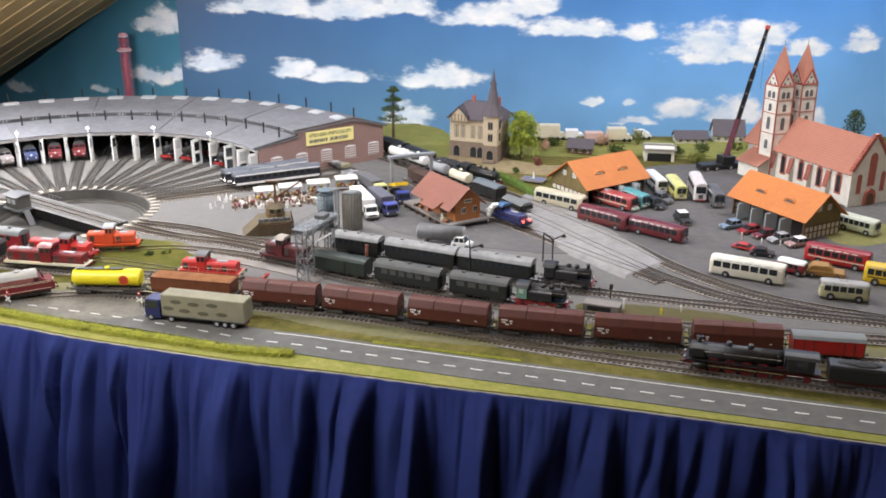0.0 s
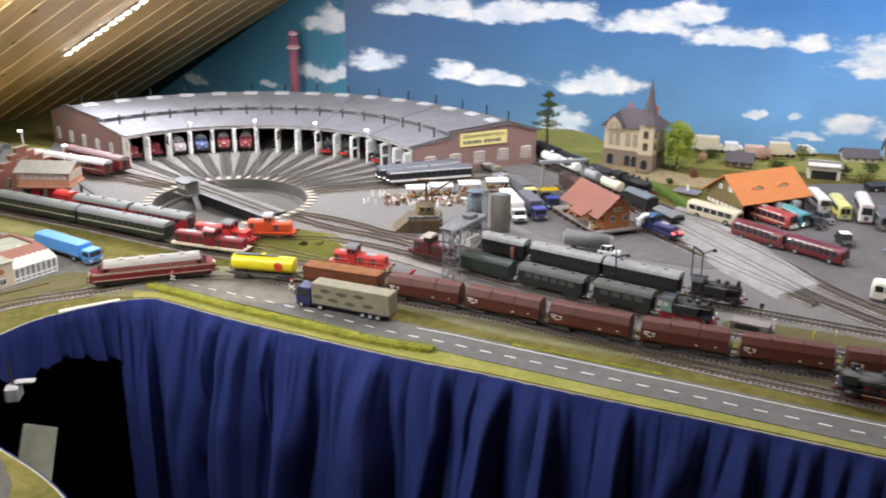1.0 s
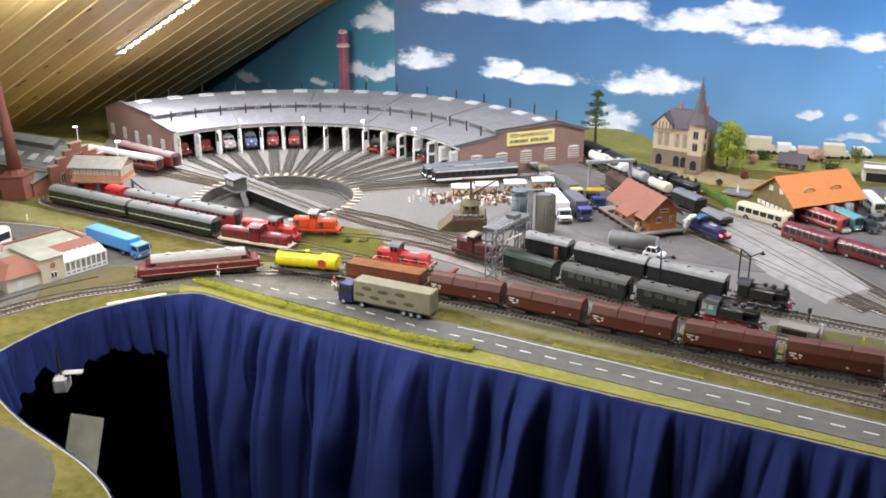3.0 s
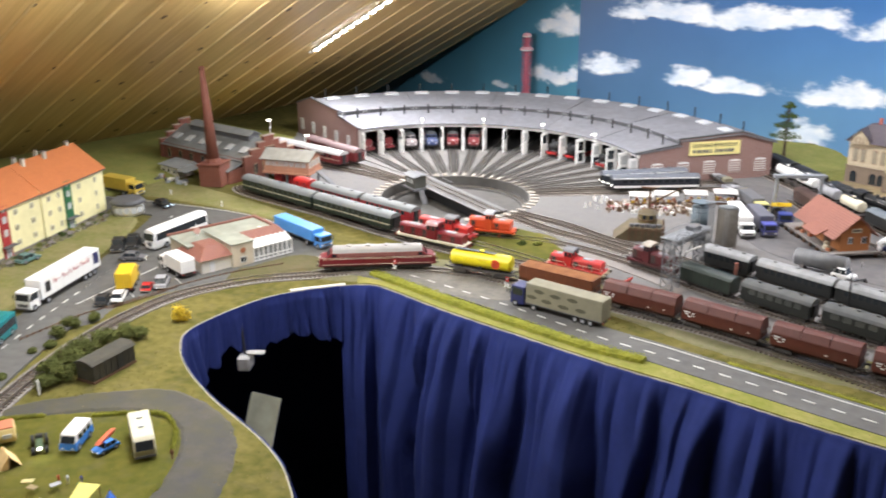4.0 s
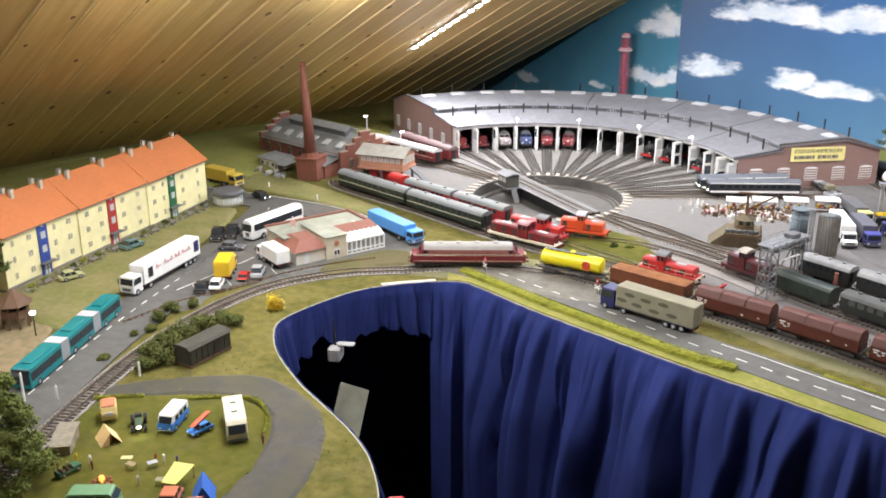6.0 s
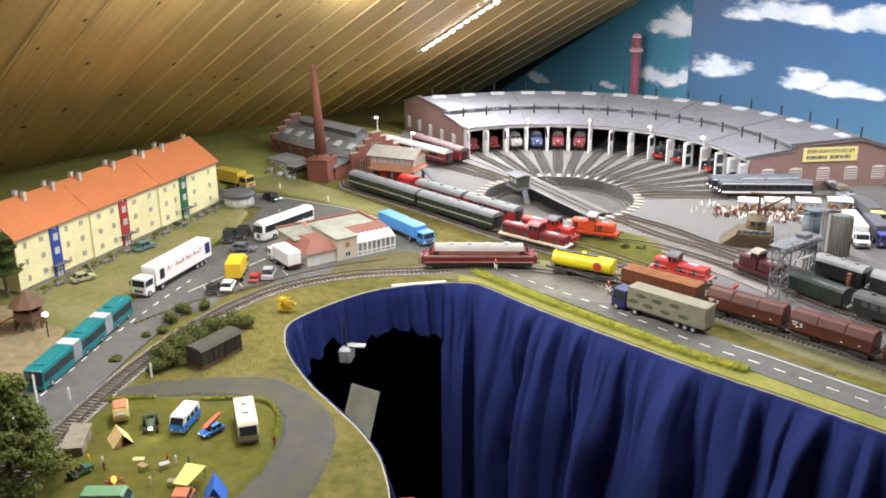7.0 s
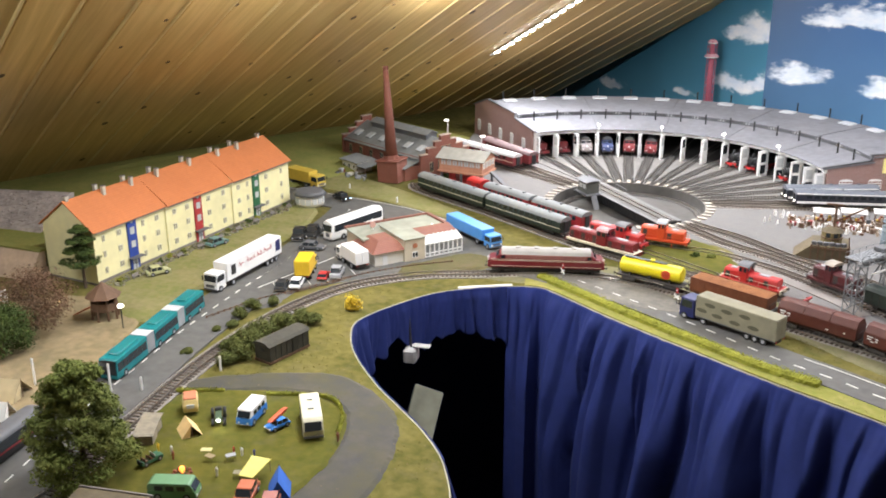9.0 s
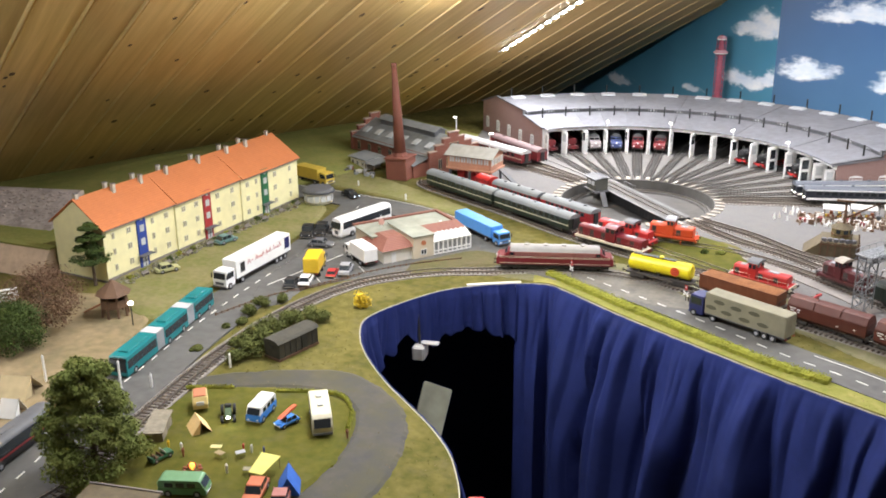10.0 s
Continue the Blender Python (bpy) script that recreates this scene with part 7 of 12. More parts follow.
part("roof_mast", bmcyl(bmcyl(B(), (0.04, 0.10, 0.038), (0.04, 0.10, 0.062), 0.0012, seg=8), (0.028, 0.10, 0.057), (0.052, 0.10, 0.057), 0.001, seg=8), white, rest)
part("mast_sign", bmcyl(B(), (0.04, 0.0975, 0.049), (0.04, 0.0995, 0.049), 0.0062, seg=18), mat("sign_pale_red", (0.62, 0.36, 0.30), 0.6, var=0.1, scale=90), rest, "pale red round sign on the mast")

# factory with stepped gables and tall chimney
fac = thing("factory", -1.630, 1.975, 0, -15, "red brick factory hall with grey roof and stepped gables", "factory")
FL, FW, FE, FR = 0.325, 0.155, 0.052, 0.090
part("hall_wall", bmprism(B(), [(0, 0), (FW, 0), (FW, FE), (FW / 2, FR - 0.002), (0, FE)], 0.004, FL - 0.004, "x"), brick, fac)
fac_roof = mat("factory_roof_grey", (0.25, 0.26, 0.255), 0.42, var=0.15, scale=60, bump=0.15, dirt=0.2)
slab_roof("roof", [(0.004, -0.006, FE - 0.003), (FL - 0.004, -0.006, FE - 0.003), (FL - 0.004, FW / 2, FR), (0.004, FW / 2, FR)], 0.002, fac_roof, fac)
slab_roof("roof", [(0.004, FW + 0.006, FE - 0.003), (FL - 0.004, FW + 0.006, FE - 0.003), (FL - 0.004, FW / 2, FR), (0.004, FW / 2, FR)], 0.002, fac_roof, fac)
for gx in (0.0, FL):
    steps = [(-0.004, 0), (FW + 0.004, 0), (FW + 0.004, 0.060), (FW - 0.018, 0.060), (FW - 0.018, 0.074), (FW - 0.042, 0.074), (FW - 0.042, 0.088), (FW / 2 + 0.016, 0.088), (FW / 2 + 0.016, 0.101),
             (FW / 2 - 0.016, 0.101), (FW / 2 - 0.016, 0.088), (0.042, 0.088), (0.042, 0.074), (0.018, 0.074), (0.018, 0.060), (-0.004, 0.060)]
    gw = part("stepped_gable", bmprism(B(), steps, gx - 0.004, gx + 0.004, "x"), brick, fac)
    for a, b, z in ((-0.006, 0.02, 0.060), (0.016, 0.044, 0.074), (0.040, FW / 2 - 0.014, 0.088), (FW / 2 - 0.018, FW / 2 + 0.018, 0.101), (FW / 2 + 0.014, FW - 0.040, 0.088), (FW - 0.044, FW - 0.016, 0.074), (FW - 0.02, FW + 0.006, 0.060)):
        part("coping", bmbox(B(), gx - 0.0055, gx + 0.0055, a, b, z, z + 0.0025, 0.0004), mat("coping_pale", (0.40, 0.30, 0.24), 0.8, var=0.12) if "coping_pale" not in bpy.data.materials else bpy.data.materials["coping_pale"], gw)
    if gx > 0.1:
        for v in (0.03, FW / 2 - 0.02, FW / 2 + 0.02, FW - 0.03):
            window_on(fac, v, 0.014, 0.012, 0.026, gx + 0.004, 1, mat("window_stone", (0.42, 0.34, 0.22), 0.7) if "window_stone" not in bpy.data.materials else bpy.data.materials["window_stone"], glass, "y")
        for v in (FW / 2 - 0.012, FW / 2, FW / 2 + 0.012):
            window_on(fac, v, 0.060, 0.007, 0.016, gx + 0.004, 1, bpy.data.materials["window_stone"], glass, "y")
lan = part("roof_lantern", bmprism(B(), [(FW / 2 - 0.018, FR - 0.012), (FW / 2 + 0.018, FR - 0.012), (FW / 2 + 0.018, FR + 0.006), (FW / 2, FR + 0.014), (FW / 2 - 0.018, FR + 0.006)], 0.05, FL - 0.05, "x"), dark_grey, fac, "dark louvred roof lantern")
slab_roof("lantern_roof", [(0.046, FW / 2 - 0.022, FR + 0.005), (FL - 0.046, FW / 2 - 0.022, FR + 0.005), (FL - 0.046, FW / 2, FR + 0.0155), (0.046, FW / 2, FR + 0.0155)], 0.0015, fac_roof, lan)
slab_roof("lantern_roof", [(0.046, FW / 2 + 0.022, FR + 0.005), (FL - 0.046, FW / 2 + 0.022, FR + 0.005), (FL - 0.046, FW / 2, FR + 0.0155), (0.046, FW / 2, FR + 0.0155)], 0.0015, fac_roof, lan)
for k in range(6):
    u = 0.032 + k * 0.052
    sk = part("skylight", bmbox(B(), -0.010, 0.010, -0.012, 0.012, 0, 0.0025, 0.0006), glass_pale, fac)
    sk.matrix_basis = Matrix.Translation((u, FW * 0.18, FE + 0.0155)) @ Matrix.Rotation(math.atan2(FR - FE, FW / 2), 4, "X")
for k in range(7):
    window_on(fac, 0.03 + k * 0.045, 0.016, 0.013, 0.024, 0.0, -1, bpy.data.materials["window_stone"], glass)
ann = part("annex", bmbox(B(), 0.21, FL - 0.01, -0.045, 0.0, 0, 0.034), brick, fac)
slab_roof("annex_roof", [(0.205, -0.050, 0.033), (FL - 0.005, -0.050, 0.033), (FL - 0.005, 0.001, 0.047), (0.205, 0.001, 0.047)], 0.002, fac_roof, ann)
for u in (0.275, 0.30):
    window_on(ann, u, 0.008, 0.010, 0.020, -0.045, -1, bpy.data.materials["window_stone"], glass)
shd = thing("lean_to_shed", -1.552, 1.868, 0, -15, "small white workshop shed with open lean-to roof", "shed")
part("wall", bmbox(B(), 0, 0.07, 0, 0.045, 0, 0.026, 0.0004), white_wall, shd)
slab_roof("roof", [(-0.004, -0.006, 0.027), (0.075, -0.006, 0.027), (0.075, 0.05, 0.033), (-0.004, 0.05, 0.033)], 0.0016, fac_roof, shd)
slab_roof("canopy_roof", [(0.075, -0.012, 0.024), (0.115, -0.012, 0.024), (0.115, 0.05, 0.031), (0.075, 0.05, 0.031)], 0.0016, fac_roof, shd)
for u, v in ((0.113, -0.010), (0.079, -0.010), (0.113, 0.045)):
    part("post", bmbox(B(), u - 0.001, u + 0.001, v - 0.001, v + 0.001, 0, 0.024), timber, shd)
for u in (0.012, 0.032, 0.054):
    window_on(shd, u, 0.009, 0.009, 0.010, 0.0, -1, white, glass)

rj = random.Random(63)
for k in range(22):
    x, y = -1.60 + rj.uniform(0, 0.19), 1.845 - rj.uniform(0, 0.028)
    y -= 0.16 * (x + 1.60)
    r = rj.uniform(0.004, 0.008)
    if k % 3 == 0:
        bm = bmcyl(B(), (0, 0, 0), (0, 0, r * 1.9), r * 0.7, seg=12)
    elif k % 3 == 1:
        bm = bmbox(B(), -r, r, -r * 0.7, r * 0.7, 0, r * rj.uniform(0.7, 1.6), 0.0006)
    else:
        bm = bmball(B(), (0, 0, r * 0.5), r, r * 0.8, r * 0.7, 2, 0.2, rj)
    ob = part("scrap_piece", bm, (grey, white_wall, steel_grey, rust, dark_grey, grey_white)[k % 6])
    ob.matrix_basis = pose(x, y, 0.001, 0, 0, rj.uniform(0, 90))
    tagged(ob, "piece of grey scrap lying in the factory yard", "scrap", "factory scrap")

chy = thing("factory_chimney", -1.368, 1.842, 0, 8, "tall tapering red brick chimney on a square plinth", "chimney")
part("plinth", bmbox(B(), -0.028, 0.028, -0.027, 0.027, 0, 0.052, 0.0006), brick, chy)
part("cornice", bmbox(B(), -0.031, 0.031, -0.030, 0.030, 0.052, 0.056, 0.0008), brick, chy)
part("foot", bmcyl(B(), (0, 0, 0.056), (0, 0, 0.066), 0.019, 0.0155, 8), brick, chy)
part("shaft", bmcyl(B(), (0, 0, 0.066), (0, 0, 0.276), 0.0150, 0.0062, 20), brick, chy)
part("crown", bmcyl(B(), (0, 0, 0.276), (0, 0, 0.283), 0.0072, 0.0066, 16), brick, chy)
chy.matrix_basis = chy.matrix_basis @ Matrix.Rotation(math.radians(-3.0), 4, "Y")

# signal box on stilts
salmon = mat("salmon_timber", (0.50, 0.235, 0.145), 0.7, var=0.12, scale=120, bump=0.2)
felt_roof = mat("beige_felt_roof", (0.30, 0.285, 0.245), 0.8, var=0.15, scale=70, dirt=0.15)
sb = thing("signal_box", -1.2554, 1.8803, 0, 6, "salmon timber signal box on steel stilts with beige roof", "signal box")
for u in (0.004, 0.048, 0.092):
    for v in (0.004, 0.062):
        part("stilt", bmbox(B(), u - 0.002, u + 0.002, v - 0.002, v + 0.002, 0, 0.030), dark_grey, sb)
part("floor_beam", bmbox(B(), -0.003, 0.099, -0.003, 0.069, 0.028, 0.0315), salmon, sb)
part("cabin", bmprism(B(), [(0, 0.0315), (0.066, 0.0315), (0.066, 0.060), (0.033, 0.072), (0, 0.060)], 0.0, 0.096, "x"), salmon, sb)
slab_roof("roof", [(-0.006, -0.007, 0.0585), (0.102, -0.007, 0.0585), (0.102, 0.033, 0.0745), (-0.006, 0.033, 0.0745)], 0.0016, felt_roof, sb)
slab_roof("roof", [(-0.006, 0.073, 0.0585), (0.102, 0.073, 0.0585), (0.102, 0.033, 0.0745), (-0.006, 0.033, 0.0745)], 0.0016, felt_roof, sb)
for k in range(7):
    window_on(sb, 0.010 + k * 0.0128, 0.043, 0.011, 0.013, 0.0, -1, salmon, glass_pale)
for k in range(4):
    window_on(sb, 0.010 + k * 0.0152, 0.042, 0.012, 0.014, 0.096, 1, cream, glass_pale, "y")
part("stair", bmprism(B(), [(0.099, 0.030), (0.135, 0.0), (0.139, 0.0), (0.103, 0.030)], 0.03, 0.045), dark_grey, sb)
for u in (0.02, 0.045, 0.07):
    part("relay_cabinet", bmbox(B(), u - 0.008, u + 0.008, 0.02, 0.05, 0, 0.022, 0.001), red, sb)
sb.matrix_basis = sb.matrix_basis @ Matrix.Diagonal((1.20, 1.1, 1.15, 1))

# goods shed on its loading platform
gs = thing("goods_shed", 0.033, 1.868, 0, 121, "orange-brown goods shed with brown tiled roof", "goods shed")
part("platform", bmprism(B(), [(-0.012, -0.078), (0.180, -0.078), (0.180, 0.022), (-0.012, 0.022)], 0.011, 0.0155, "z", 0.0006), concrete, gs, "worn concrete loading platform")
for k in range(8):
    for v in (-0.074, 0.018):
        part("platform_pier", bmbox(B(), -0.006 + k * 0.0255, -0.001 + k * 0.0255, v - 0.0025, v + 0.0025, 0, 0.0112), timber, gs)
GL, GW, GE, GR = 0.142, 0.060, 0.054, 0.085
part("wall", bmprism(B(), [(0, 0.0155), (-GW, 0.0155), (-GW, GE), (-GW / 2, GR - 0.002), (0, GE)], 0, GL, "x"), brick_brown, gs)
slab_roof("roof", [(-0.008, 0.020, GE - 0.012), (GL + 0.008, 0.020, GE - 0.012), (GL + 0.008, -GW / 2, GR), (-0.008, -GW / 2, GR)], 0.002, tile_brown, gs)
slab_roof("roof", [(-0.008, -GW - 0.012, GE - 0.008), (GL + 0.008, -GW - 0.012, GE - 0.008), (GL + 0.008, -GW / 2, GR), (-0.008, -GW / 2, GR)], 0.002, tile_brown, gs)
slab_roof("canopy_roof", [(0.03, 0.036, 0.040), (0.085, 0.036, 0.040), (0.085, 0.0, 0.056), (0.03, 0.0, 0.056)], 0.0018, tile_brown, gs)
for u in (0.045, 0.125):
    part("gate", bmbox(B(), u - 0.013, u + 0.013, -0.0002, 0.001, 0.0155, 0.042), timber, gs)
for v in (-0.020, -0.048):
    window_on(gs, v, 0.030, 0.010, 0.013, 0.0, -1, white, glass, "y")
part("name_board", bmbox(B(), -0.0016, -0.0004, -GW / 2 - 0.010, -GW / 2 + 0.010, 0.052, 0.060), cream, gs, "cream name board")
part("name_board_bar", bmbox(B(), -0.0020, -0.0015, -GW / 2 - 0.008, -GW / 2 + 0.008, 0.0548, 0.0575), black, gs)
rb = random.Random(21)
for k in range(10):
    ob = part("crate", bmbox(B(), -0.004, 0.004, -0.0035, 0.0035, 0, rb.uniform(0.005, 0.009), 0.0004), (timber_light, timber, cream, khaki)[k % 4])
    p = Matrix.Translation((0.033, 1.868, 0)) @ Matrix.Rotation(math.radians(121), 4, "Z") @ Vector((rb.uniform(0.0, 0.17), rb.uniform(0.004, 0.018), 0.0155))
    ob.matrix_basis = pose(p.x, p.y, p.z, 0, 0, rb.uniform(0, 90))
    tagged(ob, "small wooden freight crate on the loading platform", "crate", "platform freight")

# villa with spired tower
window_brown = mat("villa_window_brown", (0.20, 0.11, 0.075), 0.7, var=0.1)
vi = thing("villa", 0.027, 2.455, 0, -21, "sandstone villa with slate roof and pointed corner tower", "villa")
part("ground_floor", bmbox(B(), 0, 0.135, 0, 0.095, 0, 0.042, 0.0006), dark_stone, vi)
part("upper_floor", bmbox(B(), 0.001, 0.134, 0.001, 0.094, 0.042, 0.104, 0.0004), sandstone, vi)
for z in (0.042, 0.101):
    part("string_course", bmbox(B(), -0.0015, 0.1365, -0.0015, 0.0965, z, z + 0.003, 0.0005), dark_stone, vi)
hp = B()
b4 = [hp.verts.new(p) for p in ((-0.008, -0.008, 0.104), (0.143, -0.008, 0.104), (0.143, 0.103, 0.104), (-0.008, 0.103, 0.104))]
t4 = [hp.verts.new(p) for p in ((0.03, 0.035, 0.142), (0.105, 0.035, 0.142), (0.105, 0.06, 0.142), (0.03, 0.06, 0.142))]
for i in range(4):
    hp.faces.new((b4[i], b4[(i + 1) % 4], t4[(i + 1) % 4], t4[i]))
hp.faces.new(t4)
hp.faces.new(b4[::-1])
part("roof", hp, slate, vi)
gb = part("front_gable", bmprism(B(), [(0.004, 0.100), (0.052, 0.100), (0.046, 0.118), (0.028, 0.134), (0.010, 0.118)], -0.010, 0.04), sandstone, vi)
for k in range(5):
    part("timber_stud", bmbox(B(), 0.009 + k * 0.009, 0.011 + k * 0.009, -0.0112, -0.0098, 0.101, 0.118), timber, gb)
slab_roof("gable_roof", [(0.000, -0.014, 0.110), (0.028, -0.014, 0.138), (0.028, 0.05, 0.138), (0.000, 0.05, 0.110)], 0.002, slate, gb)
slab_roof("gable_roof", [(0.056, -0.014, 0.110), (0.028, -0.014, 0.138), (0.028, 0.05, 0.138), (0.056, 0.05, 0.110)], 0.002, slate, gb)
tw = part("tower", bmbox(B(), 0.100, 0.137, -0.022, 0.015, 0.042, 0.124, 0.0006), sandstone, vi)
part("tower_base", bmbox(B(), 0.098, 0.139, -0.024, 0.015, 0, 0.045, 0.0006), dark_stone, tw)
part("spire_skirt", bmcyl(B(), (0.1185, -0.0035, 0.122), (0.1185, -0.0035, 0.150), 0.030, 0.0165, 8), slate, tw)
part("spire", bmcyl(B(), (0.1185, -0.0035, 0.150), (0.1185, -0.0035, 0.198), 0.0175, 0.0065, 8), slate, tw)
part("spire_lantern", bmcyl(bmcyl(B(), (0.1185, -0.0035, 0.198), (0.1185, -0.0035, 0.203), 0.009, seg=8), (0.1185, -0.0035, 0.203), (0.1185, -0.0035, 0.240), 0.006, 0.0, 8), slate, tw)
for z in (0.050, 0.080):
    if z < 0.06:
        for u in (0.019, 0.037, 0.064, 0.084):
            window_on(vi, u, z + 0.006, 0.012, 0.032, 0.001, -1, window_brown, win_grey)
        for v in (0.02, 0.05, 0.075):
            window_on(vi, v, z + 0.006, 0.012, 0.032, 0.134, 1, window_brown, win_grey, "y")
    window_on(tw, 0.1185, z + 0.006, 0.013, 0.020, -0.022, -1, dark_stone, glass)
    window_on(tw, -0.004, z + 0.006, 0.011, 0.020, 0.137, 1, dark_stone, glass, "y")
for u in (0.020, 0.066, 0.085, 0.1185):
    part("arched_opening", bmprism(B(), [(u - 0.008, 0.006), (u + 0.008, 0.006), (u + 0.008, 0.026), (u + 0.005, 0.031), (u, 0.033), (u - 0.005, 0.031), (u - 0.008, 0.026)], -0.0246 if u > 0.09 else -0.0008, -0.0236 if u > 0.09 else 0.0005), glass, vi)
part("entrance_steps", bmbox(bmbox(bmbox(B(), 0.101, 0.137, -0.042, -0.024, 0, 0.003), 0.104, 0.134, -0.037, -0.024, 0.003, 0.006), 0.107, 0.131, -0.032, -0.024, 0.006, 0.009), dark_stone, vi)
for u in (0.05, 0.118):
    part("chimney", bmbox(B(), u - 0.004, u + 0.004, 0.045, 0.053, 0.130, 0.157, 0.0005), church_red, vi)


# timber-framed garages with orange roofs
def garage(x, y, h, L, D, near, label, bays, eave=0.044, ridge=0.088, flip=1):
    """An open-fronted half-timbered shed; the open side lies on y = 0."""
    ob = thing("vehicle_garage", x, y, 0.002, h, label, "garage", "orange-roofed garages")
    s = flip
    part("rear_wall", bmbox(B(), 0, L, *sorted((s * D, s * (D - 0.003))), 0, eave), white_wall, ob)
    for u in (0.0, L - 0.003):
        low = part("gable_wall", bmbox(B(), u, u + 0.003, *sorted((0, s * D)), 0, eave * 0.62), white_wall, ob)
        part("gable_planks", bmprism(B(), [(0, eave * 0.62), (s * D, eave * 0.62), (s * D, eave), (s * D / 2, ridge - 0.002), (0, eave)], u - 0.0006, u + 0.0036, "x"), plank_olive, ob, "brown planked gable")
        for k in range(9):
            v = s * D * k / 8
            part("timber_post", bmbox(B(), u - 0.0008, u + 0.0038, v - 0.0012, v + 0.0012, 0, eave * 0.62), timber, low)
        for z in (0.013, eave * 0.62 - 0.0022):
            part("timber_rail", bmbox(B(), u - 0.0008, u + 0.0038, *sorted((0, s * D)), z, z + 0.0022), timber, low)
        for v in (0.36, 0.64):
            window_on(ob, s * D * v, eave + 0.010, 0.011, 0.011, u + (0.0036 if u > 0.01 else -0.0006), 1 if u > 0.01 else -1, white, glass_pale, "y")
    slab_roof("roof", [(-0.010, -s * 0.012, eave - 0.005), (L + 0.010, -s * 0.012, eave - 0.005), (L + 0.010, s * D / 2, ridge), (-0.010, s * D / 2, ridge)], 0.0022, tile_orange, ob, "bright orange tiled roof")
    slab_roof("roof", [(-0.010, s * (D + 0.012), eave - 0.005), (L + 0.010, s * (D + 0.012), eave - 0.005), (L + 0.010, s * D / 2, ridge), (-0.010, s * D / 2, ridge)], 0.0022, tile_orange, ob, "bright orange tiled roof")
    for u in (0.30, 0.70):
        v = s * D * 0.18
        z = eave + (ridge - eave) * 0.36
        pr = [(L * u - 0.018, z - 0.001), (L * u + 0.018, z - 0.001), (L * u + 0.010, z + 0.0065), (L * u, z + 0.0085), (L * u - 0.010, z + 0.0065)]
        dm = part("eyebrow_dormer", bmprism(B(), pr, *sorted((v - s * 0.004, v + s * 0.016))), tile_orange, ob)
        part("dormer_pane", bmprism(B(), [(L * u - 0.011, z), (L * u + 0.011, z), (L * u + 0.006, z + 0.005), (L * u - 0.006, z + 0.005)], *sorted((v - s * 0.0046, v - s * 0.004))), cream if near else dark_grey, dm)
    for k in range(bays + 1):
        u = 0.002 + (L - 0.004) * k / bays
        part("post", bmbox(B(), u - 0.0018, u + 0.0018, -0.002, 0.002, 0, eave, 0.0002), timber, ob)
        for q in ((-1, 1) if 0 < k < bays else ()):
            lf = part("door_leaf", bmbox(B(), -0.0007, 0.0007, -0.014, 0.014, 0.002, eave - 0.008), mat("door_grey_blue", (0.42, 0.45, 0.46), 0.7, var=0.1) if "door_grey_blue" not in bpy.data.materials else bpy.data.materials["door_grey_blue"], ob)
            lf.matrix_basis = pose(u + q * 0.003, -s * 0.013, 0, 0, 0, q * 8)
    part("inner_floor", bmbox(B(), 0.003, L - 0.003, *sorted((0.001 * s, s * (D - 0.003))), 0.0, 0.0008), dark_asphalt, ob)
    return ob


garage(0.323, 2.0228, 33.6, 0.174, 0.1155, True, "half-timbered bus garage with orange tiled roof", 4, 0.0435, 0.0888)
garage(0.721, 1.796, 118, 0.195, 0.098, False, "half-timbered car garage with orange tiled roof", 5, 0.045, 0.090, -1)

# church
ch = thing("church", 0.898, 2.020, 0, 113, "cream church with red stone trim and twin towers", "church")
CL, CW, CE, CR = 0.238, 0.105, 0.081, 0.150
part("nave_wall", bmprism(B(), [(0, 0), (-CW, 0), (-CW, CE), (-CW / 2, CR - 0.002), (0, CE)], 0, CL, "x"), church_wall, ch)
slab_roof("roof", [(-0.004, 0.010, CE - 0.006), (CL, 0.010, CE - 0.006), (CL, -CW / 2, CR), (-0.004, -CW / 2, CR)], 0.0025, tile_red, ch)
slab_roof("roof", [(-0.004, -CW - 0.010, CE - 0.006), (CL, -CW - 0.010, CE - 0.006), (CL, -CW / 2, CR), (-0.004, -CW / 2, CR)], 0.0025, tile_red, ch)
for u in (0.06, 0.125, 0.19):
    ob = part("roof_dormer", bmprism(B(), [(-0.005, 0), (0.005, 0), (0, 0.007)], -0.008, 0.004, "y"), church_red, ch)
    ob.location = (u, -0.020, CE + 0.018)


def arch(u, z, w, h, d0, d1):
    return bmprism(B(), [(u - w, z), (u + w, z), (u + w, z + h - w), (u + w * 0.7, z + h - w * 0.35), (u, z + h), (u - w * 0.7, z + h - w * 0.35), (u - w, z + h - w)], d0, d1)


for k in range(4):
    u = 0.035 + k * 0.058
    wn = part("arched_window", arch(u, 0.022, 0.009, 0.05, -0.0005, 0.0012), church_red, ch)
    part("pane", arch(u, 0.026, 0.0055, 0.040, 0.0010, 0.0016), glass, wn)
    bt = part("buttress", bmprism(B(), [(0, 0), (0.012, 0), (0.012, 0.03), (0.004, 0.065), (0, 0.072)], u + 0.0235, u + 0.0335, "x"), church_wall, ch)
    part("buttress_cap", bmprism(B(), [(0.011, 0.032), (0.0135, 0.032), (0.005, 0.068), (0.0025, 0.068)], u + 0.0225, u + 0.0345, "x"), church_red, bt)
fc = part("facade", bmprism(B(), [(0.006, 0), (-CW - 0.006, 0), (-CW - 0.006, CE + 0.004), (-CW / 2, CR + 0.012), (0.006, CE + 0.004)], -0.005, 0.0, "x"), church_wall, ch)
